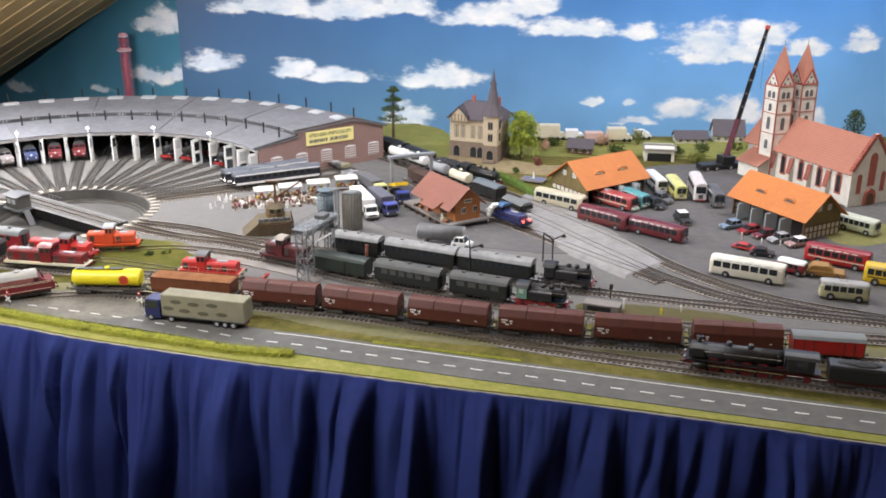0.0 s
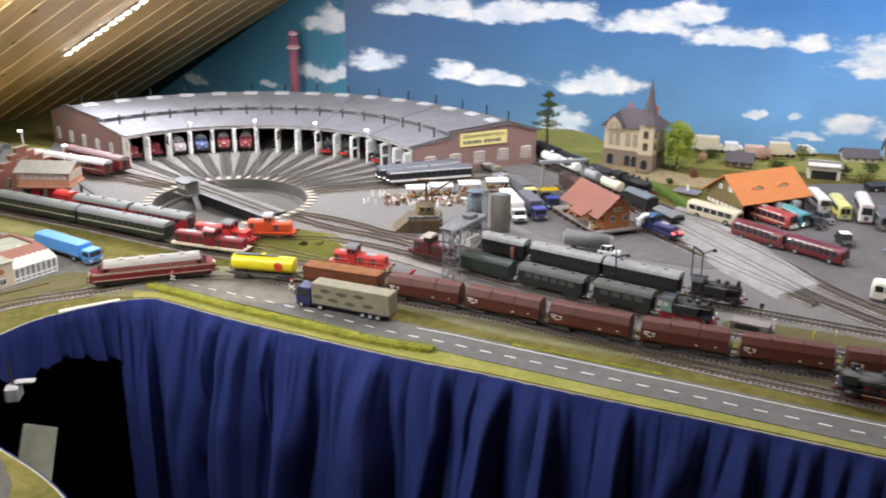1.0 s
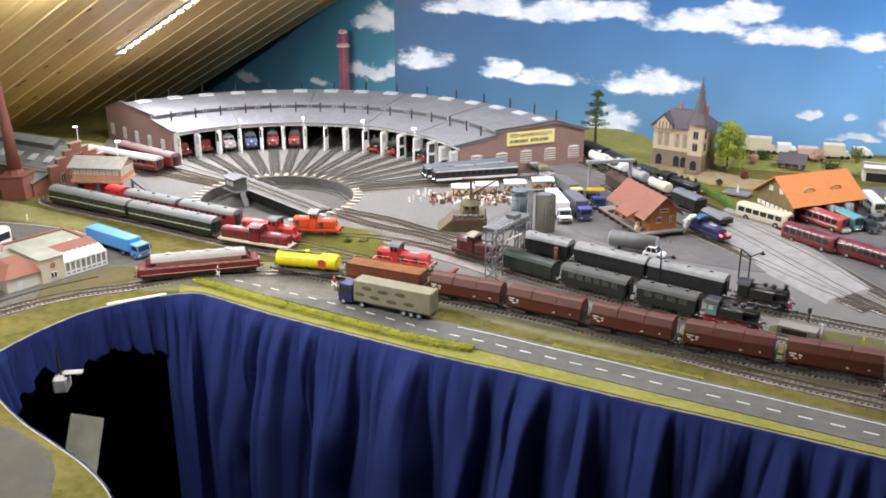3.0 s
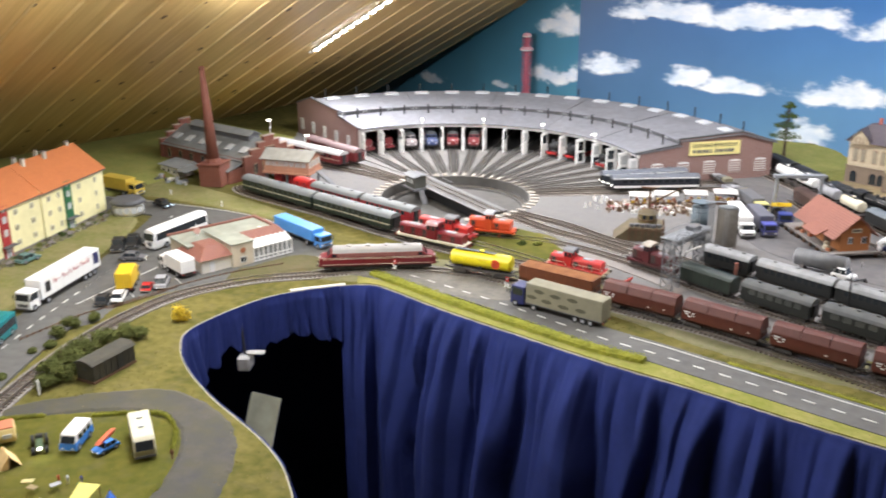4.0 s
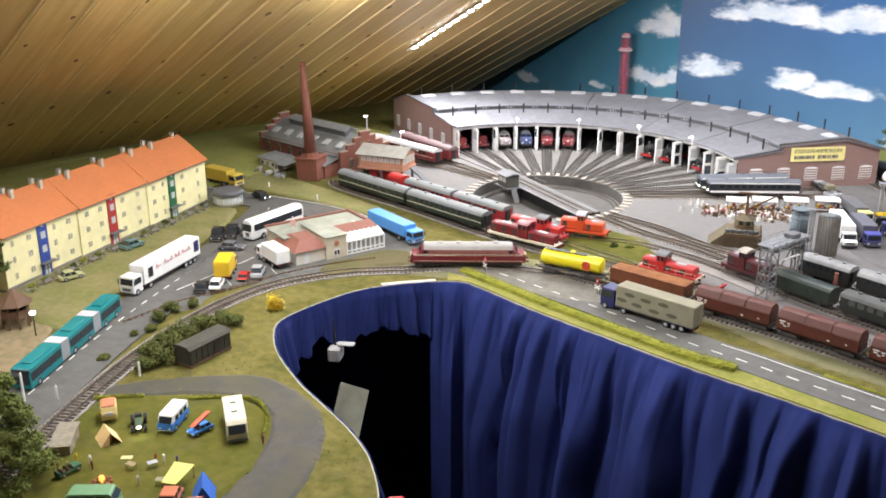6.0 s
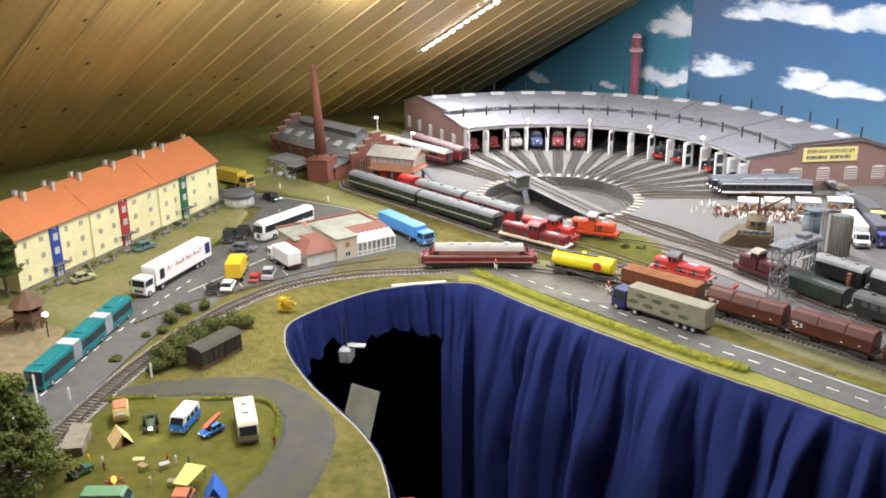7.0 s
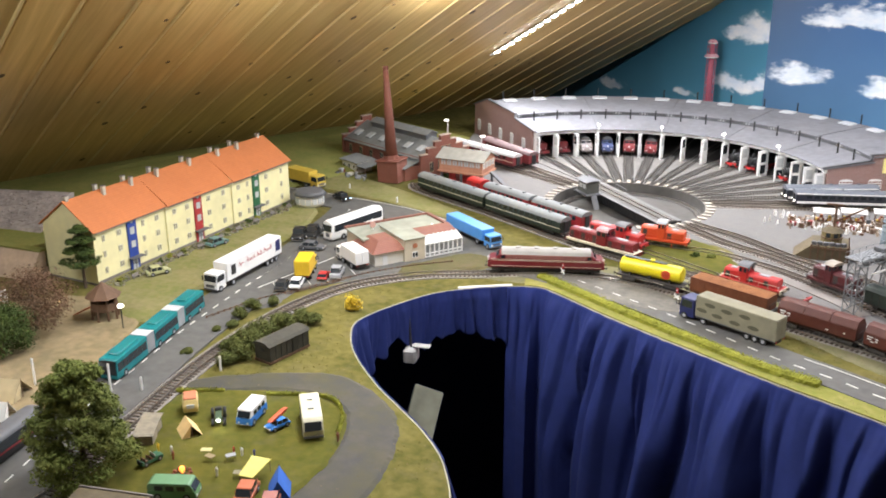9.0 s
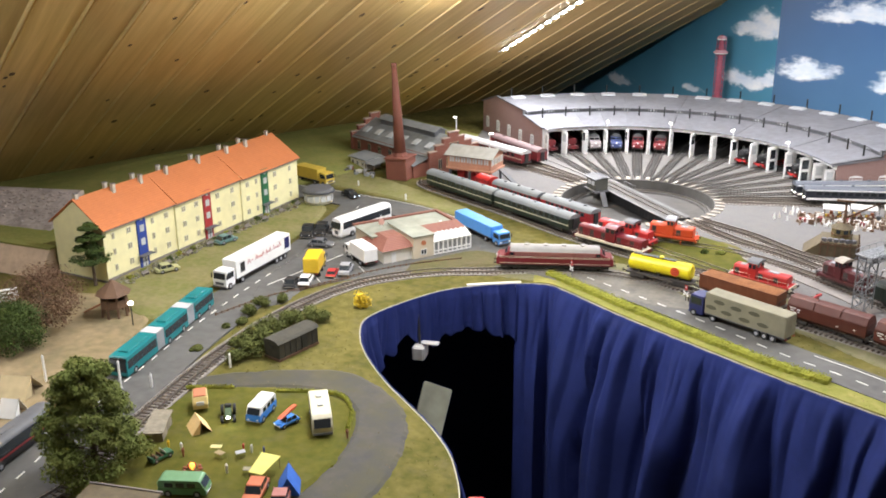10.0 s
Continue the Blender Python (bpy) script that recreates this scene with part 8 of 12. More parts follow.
for k in range(14):
    for s in (-1, 1):
        t = k / 14
        v = -CW / 2 + s * (CW / 2 + 0.004) * (1 - t)
        z = CE + 0.004 + (CR + 0.008 - CE) * t
        part("trim_stone", bmbox(B(), -0.0075, 0.001, v - 0.0045, v + 0.0045, z - 0.003, z + 0.004), church_red, fc)
for v, w, z, h in ((-CW / 2, 0.010, 0.045, 0.075), (-CW / 2 - 0.034, 0.006, 0.03, 0.045), (-CW / 2 + 0.034, 0.006, 0.03, 0.045)):
    ar = arch(0, z, w, h, -0.0007, 0.0007)
    ob = part("arched_window", ar, church_red, fc)
    ob.matrix_basis = pose(-0.0055, v, 0, 0, 0, 90)
ob = part("portal", arch(0, 0.0, 0.016, 0.040, -0.004, 0.004), church_red, fc)
ob.matrix_basis = pose(-0.006, -CW / 2, 0, 0, 0, 90)
part("portal_door", arch(0, 0.0, 0.010, 0.030, 0.0038, 0.0048), timber, ob)


def church_tower(tx, ty):
    w, h = 0.0225, 0.228
    t = part("tower", bmbox(B(), tx - w, tx + w, ty - w, ty + w, 0, h, 0.0005), church_wall, ch)
    for z in (0.112, 0.160, 0.192, 0.225):
        part("cornice", bmbox(B(), tx - w - 0.0012, tx + w + 0.0012, ty - w - 0.0012, ty + w + 0.0012, z, z + 0.0018, 0.0003), church_red, t)
    for sx in (-1, 1):
        for sy in (-1, 1):
            part("corner_stone", bmbox(B(), tx + sx * w - 0.0014, tx + sx * w + 0.0014, ty + sy * w - 0.0014, ty + sy * w + 0.0014, 0, h - 0.001), church_red, t)
    for z, hh in ((0.020, 0.022), (0.075, 0.022), (0.122, 0.030), (0.166, 0.018), (0.197, 0.016)):
        for fx, fy, ang in ((0, 1, 0), (-1, 0, 90)):
            for o in ((-0.007, 0.007) if z > 0.19 else (0.0,)):
                ob = part("window", arch(o, z, 0.0055 if z < 0.16 else 0.0048, hh, -0.0006, 0.0006), dark_grey, t)
                ob.matrix_basis = pose(tx + fx * w, ty + fy * w, 0, 0, 0, ang)
    for ang in (0, 90):
        gp = part("gable_peak", bmprism(B(), [(-w, h), (w, h), (0, h + 0.034)], -w - 0.0005, w + 0.0005), church_wall, t)
        gp.matrix_basis = pose(tx, ty, 0, 0, 0, ang)
        for s in (-1, 1):
            part("gable_coping", bmprism(B(), [(s * (w + 0.002), h - 0.001), (s * (w - 0.004), h - 0.001), (0, h + 0.029), (0, h + 0.037)], -w - 0.0014, w + 0.0014), church_red, gp)
        for u, z in ((-0.008, h + 0.004), (0.008, h + 0.004), (0, h + 0.015)):
            part("gable_eye", bmcyl(B(), (u, -w - 0.0012, z), (u, w + 0.0012, z), 0.0028, seg=10), dark_grey, gp)
    sp = B()
    q = [sp.verts.new(p) for p in ((tx - w, ty - w, h), (tx, ty - w, h + 0.034), (tx + w, ty - w, h), (tx + w, ty, h + 0.034), (tx + w, ty + w, h), (tx, ty + w, h + 0.034), (tx - w, ty + w, h), (tx - w, ty, h + 0.034))]
    top = sp.verts.new((tx, ty, h + 0.092))
    for i in (1, 3, 5, 7):
        sp.faces.new((q[i], q[(i + 1) % 8], top))
        sp.faces.new((q[i], top, q[i - 1]))
    bmesh.ops.recalc_face_normals(sp, faces=sp.faces)
    part("spire", sp, tile_red, t)
    part("finial", bmcyl(B(), (tx, ty, h + 0.09), (tx, ty, h + 0.100), 0.0007, seg=6), dark_grey, t)


church_tower(CL + 0.022, -0.008)
church_tower(CL + 0.022, -0.078)
part("side_chapel", bmprism(B(), [(0.0, 0), (0.045, 0), (0.045, 0.040), (0.0, 0.062)], CL + 0.005, CL + 0.075, "x"), church_wall, ch)
slab_roof("chapel_roof", [(CL, 0.052, 0.038), (CL + 0.08, 0.052, 0.038), (CL + 0.08, -0.002, 0.066), (CL, -0.002, 0.066)], 0.002, tile_red, ch)
part("transept", bmprism(B(), [(-CW, 0), (-0.01, 0), (-0.01, 0.075), (-CW / 2, 0.125), (-CW, 0.075)], CL + 0.03, CL + 0.11, "x"), church_wall, ch)
slab_roof("transept_roof", [(CL + 0.03, 0.0, 0.070), (CL + 0.12, 0.0, 0.070), (CL + 0.12, -CW / 2, 0.128), (CL + 0.03, -CW / 2, 0.128)], 0.002, tile_red, ch)
slab_roof("transept_roof", [(CL + 0.03, -CW - 0.006, 0.070), (CL + 0.12, -CW - 0.006, 0.070), (CL + 0.12, -CW / 2, 0.128), (CL + 0.03, -CW / 2, 0.128)], 0.002, tile_red, ch)

# town house beside the church
th = thing("town_house", 1.105, 2.150, 0, 10, "tall half-timbered town house with red roof", "house")
part("wall", bmbox(B(), 0, 0.10, 0, 0.09, 0, 0.12, 0.0005), white_wall, th)
for k in range(5):
    part("timber_post", bmbox(B(), -0.001 + k * 0.0245, 0.002 + k * 0.0245, -0.0012, 0.001, 0.04, 0.12), church_red, th)
for z in (0.04, 0.078, 0.117):
    part("timber_rail", bmbox(B(), -0.001, 0.101, -0.0012, 0.001, z, z + 0.003), church_red, th)
part("roof", bmprism(B(), [(-0.006, 0.118), (0.096, 0.118), (0.075, 0.155), (0.045, 0.178), (0.015, 0.155)], -0.006, 0.106, "x"), tile_red, th)
for z in (0.012, 0.05, 0.088):
    for u in (0.013, 0.038, 0.062, 0.087):
        window_on(th, u, z, 0.010, 0.018, 0.0, -1, white, glass)


# small houses and garages on the rise along the backdrop
def cottage(x, y, h, L, D, eave, ridge, wall, roof, label, z=0.0, doorway=False):
    ob = thing("cottage", x, y, z, h, label, "house", "background houses")
    part("wall", bmprism(B(), [(0, 0), (D, 0), (D, eave), (D / 2, ridge - 0.001), (0, eave)], 0, L, "x"), wall, ob)
    slab_roof("roof", [(-0.005, -0.006, eave - 0.003), (L + 0.005, -0.006, eave - 0.003), (L + 0.005, D / 2, ridge), (-0.005, D / 2, ridge)], 0.0016, roof, ob)
    slab_roof("roof", [(-0.005, D + 0.006, eave - 0.003), (L + 0.005, D + 0.006, eave - 0.003), (L + 0.005, D / 2, ridge), (-0.005, D / 2, ridge)], 0.0016, roof, ob)
    if doorway:
        # A thin black panel on the wall paints the shade inside the opening.
        part("doorway", bmbox(B(), L * 0.10, L * 0.90, -0.0006, 0.0004, 0.0, eave * 0.62), soot, ob, "soot-black panel for the shade of an open doorway")
    for k in range(0 if doorway else max(1, int(L / 0.02))):
        window_on(ob, 0.012 + k * 0.02, eave * 0.3, 0.009, eave * 0.4, 0.0, -1, white, glass)
    return ob


cottage(0.342, 2.49, -14, 0.062, 0.05, 0.020, 0.038, timber, slate, "small brown wooden chalet among shrubs")
cottage(0.530, 2.417, -8, 0.075, 0.06, 0.034, 0.040, white_wall, concrete, "white flat-roofed garage with dark doorway", doorway=True)
cottage(0.655, 2.60, -3, 0.085, 0.05, 0.018, 0.034, white_wall, slate, "low house with dark slate roof")
cottage(0.765, 2.62, -6, 0.08, 0.06, 0.022, 0.060, white_wall, slate, "house with steep slate roof behind the yard")
cottage(0.935, 2.615, -3, 0.08, 0.05, 0.020, 0.040, white_wall, slate, "low house with dark slate roof")
for k, (x, y, w, hh, paint) in enumerate(((0.268, 2.640, 0.070, 0.042, cream), (0.353, 2.632, 0.036, 0.029, white), (0.400, 2.580, 0.050, 0.034, mat("pale_pink", (0.66, 0.46, 0.40), 0.6)), (0.469, 2.615, 0.052, 0.038, cream), (0.55, 2.64, 0.03, 0.026, white))):
    ob = thing("parked_van", x, y, 0.001, 2 * k - 4, "pale box van parked along the backdrop", "van", "vans along the backdrop")
    part("box", bmbox(B(), 0, w, 0, 0.03, 0.006, hh, 0.001), paint, ob)
    part("cab", bmprism(B(), [(w, 0.006), (w + 0.016, 0.006), (w + 0.016, 0.012), (w + 0.010, 0.020), (w, 0.020)], 0.001, 0.029, "y", 0.0006), paint, ob)
    for u in (0.012, w - 0.006, w + 0.009):
        part("wheel", bmcyl(B(), (u, -0.0005, 0.005), (u, 0.0305, 0.005), 0.005, seg=12), tyre, ob)

# ---- yard structures ----
# coal crane on a walled platform
cp = thing("coaling_crane", -0.336, 1.851, 0, 12, "mossy coaling platform with timber slewing crane", "coaling crane")
part("platform", bmprism(B(), [(-0.030, -0.030), (0.038, -0.030), (0.038, 0.036), (-0.030, 0.036)], 0, 0.029, "z", 0.001), moss_concrete, cp)
for k in range(6):
    part("wall_post", bmbox(B(), -0.030 + k * 0.0130, -0.0275 + k * 0.0130, -0.0322, -0.030, 0, 0.031), timber, cp)
    part("wall_post", bmbox(B(), 0.038, 0.0402, -0.030 + k * 0.0125, -0.0275 + k * 0.0125, 0, 0.031), timber, cp)
part("wall_rail", bmbox(B(), -0.031, 0.040, -0.0328, -0.0318, 0.024, 0.0265), timber, cp)
part("ramp", bmprism(B(), [(-0.062, 0), (-0.030, 0), (-0.030, 0.027)], -0.028, 0.032), moss_concrete, cp)
cabin = part("crane_cabin", bmcyl(B(), (0.006, 0.004, 0.029), (0.006, 0.004, 0.052), 0.019, 0.0185, 8), plank_olive, cp, "olive eight-sided plank cabin")
part("cabin_roof", bmcyl(B(), (0.006, 0.004, 0.052), (0.006, 0.004, 0.060), 0.0225, 0.005, 8), moss_concrete, cabin)
part("cabin_sill", bmcyl(B(), (0.006, 0.004, 0.0385), (0.006, 0.004, 0.0405), 0.0205, seg=8), timber, cabin)
for a in (-112, -67, -22):
    q = part("window", bmbox(B(), 0.0170, 0.0182, -0.004, 0.004, 0.042, 0.050), glass, cabin)
    q.matrix_basis = pose(0.006, 0.004, 0, 0, 0, a)
part("mast", bmcyl(B(), (0.008, 0.004, 0.058), (0.008, 0.004, 0.104), 0.0026, 0.0020, 8), timber, cp)
part("jib", bmcyl(B(), (0.008, 0.004, 0.070), (0.066, -0.004, 0.108), 0.0022, 0.0014, 6), timber, cp)
part("tie_rod", bmcyl(B(), (0.008, 0.004, 0.103), (0.066, -0.004, 0.109), 0.0008, seg=5), soot, cp)
part("strut", bmcyl(B(), (0.008, 0.004, 0.086), (-0.016, 0.010, 0.062), 0.0012, seg=6), timber, cp)
part("head_beam", bmbox(B(), -0.010, 0.024, 0.002, 0.006, 0.102, 0.1055, 0.0004), timber, cp)
part("rope", bmcyl(B(), (0.066, -0.004, 0.107), (0.066, -0.004, 0.084), 0.0004, seg=4), black, cp)
part("bucket", bmcyl(B(), (0.066, -0.004, 0.075), (0.066, -0.004, 0.084), 0.0035, 0.005, 10), dark_grey, cp)
for k in range(6):
    ob = part("coal_tub", bmbox(B(), -0.0045, 0.0045, -0.004, 0.004, 0, 0.007, 0.0008), dark_grey)
    p = Matrix.Translation((-0.336, 1.851, 0.029)) @ Matrix.Rotation(math.radians(12), 4, "Z") @ Vector((-0.024 + k * 0.0105, -0.0235 + 0.002 * (k % 2), 0))
    ob.matrix_basis = pose(*p, 0, 0, 9 * k)
    tagged(ob, "dark steel coal tub on the coaling platform", "coal tub", "coal tubs")


def silo(x, y, r, h, paint, label, cap, ribs=0):
    ob = thing("silo", x, y, 0.0, 0, label, "silo", "sanding silos")
    part("shell", bmcyl(B(), (0, 0, 0.004), (0, 0, h), r, seg=28), paint, ob)
    part("foot", bmcyl(B(), (0, 0, 0), (0, 0, 0.004), r + 0.002, seg=28), concrete, ob)
    for k in range(ribs):
        a = 2 * math.pi * k / ribs
        part("rib", bmcyl(B(), (r * math.cos(a), r * math.sin(a), 0.004), (r * math.cos(a), r * math.sin(a), h - 0.001), 0.0017, seg=6), paint, ob)
    part("cap", bmcyl(B(), (0, 0, h), (0, 0, h + r * 0.14), r * 1.03, r * 0.25, 28), cap, ob)
    for k in range(0 if ribs else 5):
        part("hoop", bmcyl(B(), (0, 0, 0.012 + k * h / 4.2), (0, 0, 0.0135 + k * h / 4.2), r + 0.0005, seg=28), paint, ob)
    bm = B()
    for s in (-0.003, 0.003):
        bmcyl(bm, (s, -r - 0.0015, 0), (s, -r - 0.0015, h + 0.004), 0.0004, seg=5)
    for k in range(int(h / 0.005)):
        bmcyl(bm, (-0.003, -r - 0.0015, 0.004 + k * 0.005), (0.003, -r - 0.0015, 0.004 + k * 0.005), 0.0003, seg=4)
    part("ladder", bm, steel_grey, ob)
    return ob


silo(-0.230, 1.868, 0.0165, 0.074, silo_blue, "blue-grey sand silo with ladder", silo_blue)
silo(-0.1755, 1.861, 0.0190, 0.080, silo_beige, "beige concrete fuel silo of ribbed staves", coach_roof, 22)


def lattice(bm, p0, p1, w, n, r=0.0009):
    """A square lattice column between two points on the vertical or the level."""
    p0, p1 = Vector(p0), Vector(p1)
    d = (p1 - p0).normalized()
    s = d.cross(Vector((0, 0, 1)) if abs(d.z) < 0.9 else Vector((0, 1, 0))).normalized() * w
    u = d.cross(s).normalized() * w
    cs = [s + u, s - u, -s - u, -s + u]
    for c in cs:
        bmcyl(bm, p0 + c, p1 + c, r, seg=5)
    for k in range(n):
        a, b = p0.lerp(p1, k / n), p0.lerp(p1, (k + 1) / n)
        for i in range(4):
            c0, c1 = cs[i], cs[(i + 1) % 4]
            bmcyl(bm, a + (c0 if k % 2 else c1), b + (c1 if k % 2 else c0), r * 0.7, seg=4)
            bmcyl(bm, b + c0, b + c1, r * 0.7, seg=4)
    return bm


ga = thing("coaling_gantry", -0.235, 1.588, 0, 66, "grey steel lattice coaling gantry over the track", "gantry")
gantry_grey = mat("gantry_grey", (0.22, 0.23, 0.24), 0.6, metal=0.2, var=0.12, scale=120, dirt=0.2)
for u0, half, top in ((0.0, 0.011, 0.088), (0.085, 0.0065, 0.090)):
    tw = part("tower", lattice(B(), (u0, 0, 0), (u0, 0, top), half, 4, 0.0013), gantry_grey, ga, "tall lattice support")
    for v in (-half, half):
        for u in (-half, half):
            part("foot", bmbox(B(), u0 + u - 0.0025, u0 + u + 0.0025, v - 0.0025, v + 0.0025, 0, 0.002), concrete, tw)
for v in (-0.0125, 0.0125):
    part("beam", lattice(B(), (-0.014, v, 0.0915), (0.094, v, 0.0915), 0.0040, 9, 0.0008), gantry_grey, ga)
part("deck", bmbox(B(), -0.016, 0.096, -0.0155, 0.0155, 0.0957, 0.0970, 0.0004), mat("deck_grey", (0.25, 0.25, 0.255), 0.7, var=0.12, scale=80), ga)
for k in range(17):
    part("deck_plank", bmbox(B(), -0.015 + k * 0.0065, -0.0100 + k * 0.0065, -0.0150, 0.0150, 0.0970, 0.0976), gantry_grey, ga)
part("winch_house", bmbox(B(), 0.050, 0.074, -0.009, 0.009, 0.0976, 0.105, 0.001), dark_grey, ga)
for v in (-0.0155, 0.0155):
    bm = B()
    for k in range(7):
        bmcyl(bm, (-0.014 + k * 0.018, v, 0.0970), (-0.014 + k * 0.018, v, 0.1050), 0.0004, seg=4)
    bmcyl(bm, (-0.014, v, 0.1050), (0.094, v, 0.1050), 0.0005, seg=5)
    part("railing", bm, gantry_grey, ga)
    part("brace", bmcyl(B(), (0.011, v * 0.8, 0.050), (0.048, v * 0.8, 0.0885), 0.0013, seg=6), gantry_grey, ga)
part("chute", bmbox(B(), 0.016, 0.062, -0.0185, -0.0155, 0.0690, 0.0715, 0.0004), white, ga, "white sheet-metal trough")
lt = thing("ladder_tower", -0.2045, 1.849, 0, 10, "slim grey lattice ladder tower beside the silos", "ladder tower")
part("lattice_mast", lattice(B(), (0, 0, 0), (0, 0, 0.090), 0.0036, 11, 0.0007), gantry_grey, lt)
part("platform", bmbox(B(), -0.006, 0.006, -0.006, 0.006, 0.090, 0.0915, 0.0003), gantry_grey, lt)
part("catwalk", bmbox(B(), -0.014, 0.026, -0.003, 0.003, 0.0915, 0.0925), gantry_grey, lt)

lg = thing("loading_gantry", -0.109, 2.150, 0, 22, "grey portal gantry spanning the goods tracks", "gantry")
for u in (0.0, 0.098):
    part("leg", bmbox(B(), u - 0.003, u + 0.003, -0.004, 0.004, 0, 0.074, 0.0005), steel_grey, lg)
    part("foot", bmbox(B(), u - 0.006, u + 0.006, -0.007, 0.007, 0, 0.003), concrete, lg)
part("beam", bmbox(B(), -0.008, 0.106, -0.006, 0.006, 0.074, 0.081, 0.0006), steel_grey, lg)
part("trolley", bmbox(B(), 0.05, 0.066, -0.008, 0.008, 0.068, 0.074, 0.0008), dark_grey, lg)

# water crane columns and loading gauge over the coaches
for x, y, h in ((0.055, 1.615, 0), (0.20, 1.66, 20)):
    ob = thing("loading_gauge", x, y, 0.001, h, "dark iron loading gauge arching over the siding", "loading gauge", "loading gauges")
    for s in (-0.019, 0.019):
        part("post", bmcyl(B(), (0, s, 0), (0, s, 0.056), 0.0014, seg=8), soot, ob)
    part("arch_bar", bmbox(B(), -0.0012, 0.0012, -0.020, 0.020, 0.055, 0.058), soot, ob)
    part("lamp_arm", bmcyl(B(), (0, -0.019, 0.056), (0.02, -0.022, 0.064), 0.0011, seg=6), soot, ob)
    part("lamp_hood", bmcyl(B(), (0.02, -0.022, 0.060), (0.02, -0.022, 0.066), 0.0045, 0.001, 10), soot, ob)
ob = thing("brick_pillar", -0.133, 1.668, 0.001, 0, "small brick relay chimney between the tracks", "pillar")
part("pillar_shaft", bmcyl(B(), (0, 0, 0), (0, 0, 0.034), 0.0034, 0.0030, 10), brick, ob)
part("pillar_cap", bmcyl(B(), (0, 0, 0.034), (0, 0, 0.036), 0.004, seg=10), brick, ob)

# pink lattice tower before the backdrop
tv = thing("lookout_tower", -0.938, 2.905, 0.0, -31, "pink-red lattice tower with two white platforms", "tower")
pink = mat("tower_pink", (0.47, 0.12, 0.17), 0.6, var=0.1, scale=60)
part("column", lattice(bmcyl(B(), (0, 0, 0), (0, 0, 0.255), 0.0105, 0.0070, 10), (0, 0, 0), (0, 0, 0.255), 0.0095, 14, 0.001), pink, tv)
for z, r in ((0.205, 0.023), (0.247, 0.015)):
    pf = part("platform", bmcyl(B(), (0, 0, z), (0, 0, z + 0.004), r * 0.8, r, 16), white, tv)
    part("platform_railing", bmcyl(B(), (0, 0, z + 0.004), (0, 0, z + 0.012), r, r * 0.6, 16, False), mat("railing_pink", (0.66, 0.36, 0.40), 0.6) if z < 0.22 else bpy.data.materials["railing_pink"], pf)
part("mast_top", bmcyl(B(), (0, 0, 0.25), (0, 0, 0.262), 0.004, 0.002, 8), pink, tv)

# ---- road vehicles (local +x is the front) ----
def wheels4(ob, xs, W, r=0.0055, rim=grey):
    me = mesh_of("wheel", bmcyl(B(), (0, -0.002, 0), (0, 0.002, 0), r, seg=14), tyre)
    mr = mesh_of("rim", bmcyl(B(), (0, -0.0023, 0), (0, 0.0023, 0), r * 0.55, seg=10), rim)
    for x in xs:
        for sy in (-1, 1):
            w = piece("wheel", me, ob, pose(x, sy * (W - 0.0018), r))
            piece("rim", mr, w)


def rounded_side(L, z0, z1, nose=0.004, rake=0.003):
    return [(-L / 2, z0), (L / 2, z0), (L / 2 + 0.0005, z0 + (z1 - z0) * 0.45), (L / 2 - rake, z1 - nose * 0.5), (L / 2 - rake - nose, z1), (-L / 2 + nose, z1), (-L / 2, z1 - nose)]


def bus_shell(bm, L, w, rows, front=0.004):
    """A body drawn from side to side over the roof and tapered at both ends; rows are (share of the half width, height)."""
    stations = ((-0.5 * L, 0.80, 0.0), (-0.5 * L + 0.0022, 0.93, 0.0), (-0.5 * L + 0.007, 1.0, 0.0), (0.5 * L - 0.009, 1.0, 0.25), (0.5 * L - 0.003, 0.94, 0.7), (0.5 * L, 0.80, 1.0))
    z0, z1 = rows[0][1], rows[-1][1]
    prof = [(u, z) for u, z in rows] + [(-u, z) for u, z in rows[::-1]]
    rings = []
    for x, k, lean in stations:
        rings.append([bm.verts.new((x - lean * front * max(0.0, (z - z0) / 0.034 - 0.45), u * w * k, z if z < 0.9 * z1 else z - (1 - k) * 0.006)) for u, z in prof])
    n = len(prof)
    for a, b in zip(rings, rings[1:]):
        for i in range(n):
            f = bm.faces.new((a[i], a[(i + 1) % n], b[(i + 1) % n], b[i]))
            f.smooth = True
    bm.faces.new(rings[0])
    bm.faces.new(rings[-1][::-1])
    bmesh.ops.recalc_face_normals(bm, faces=bm.faces)
    return bm


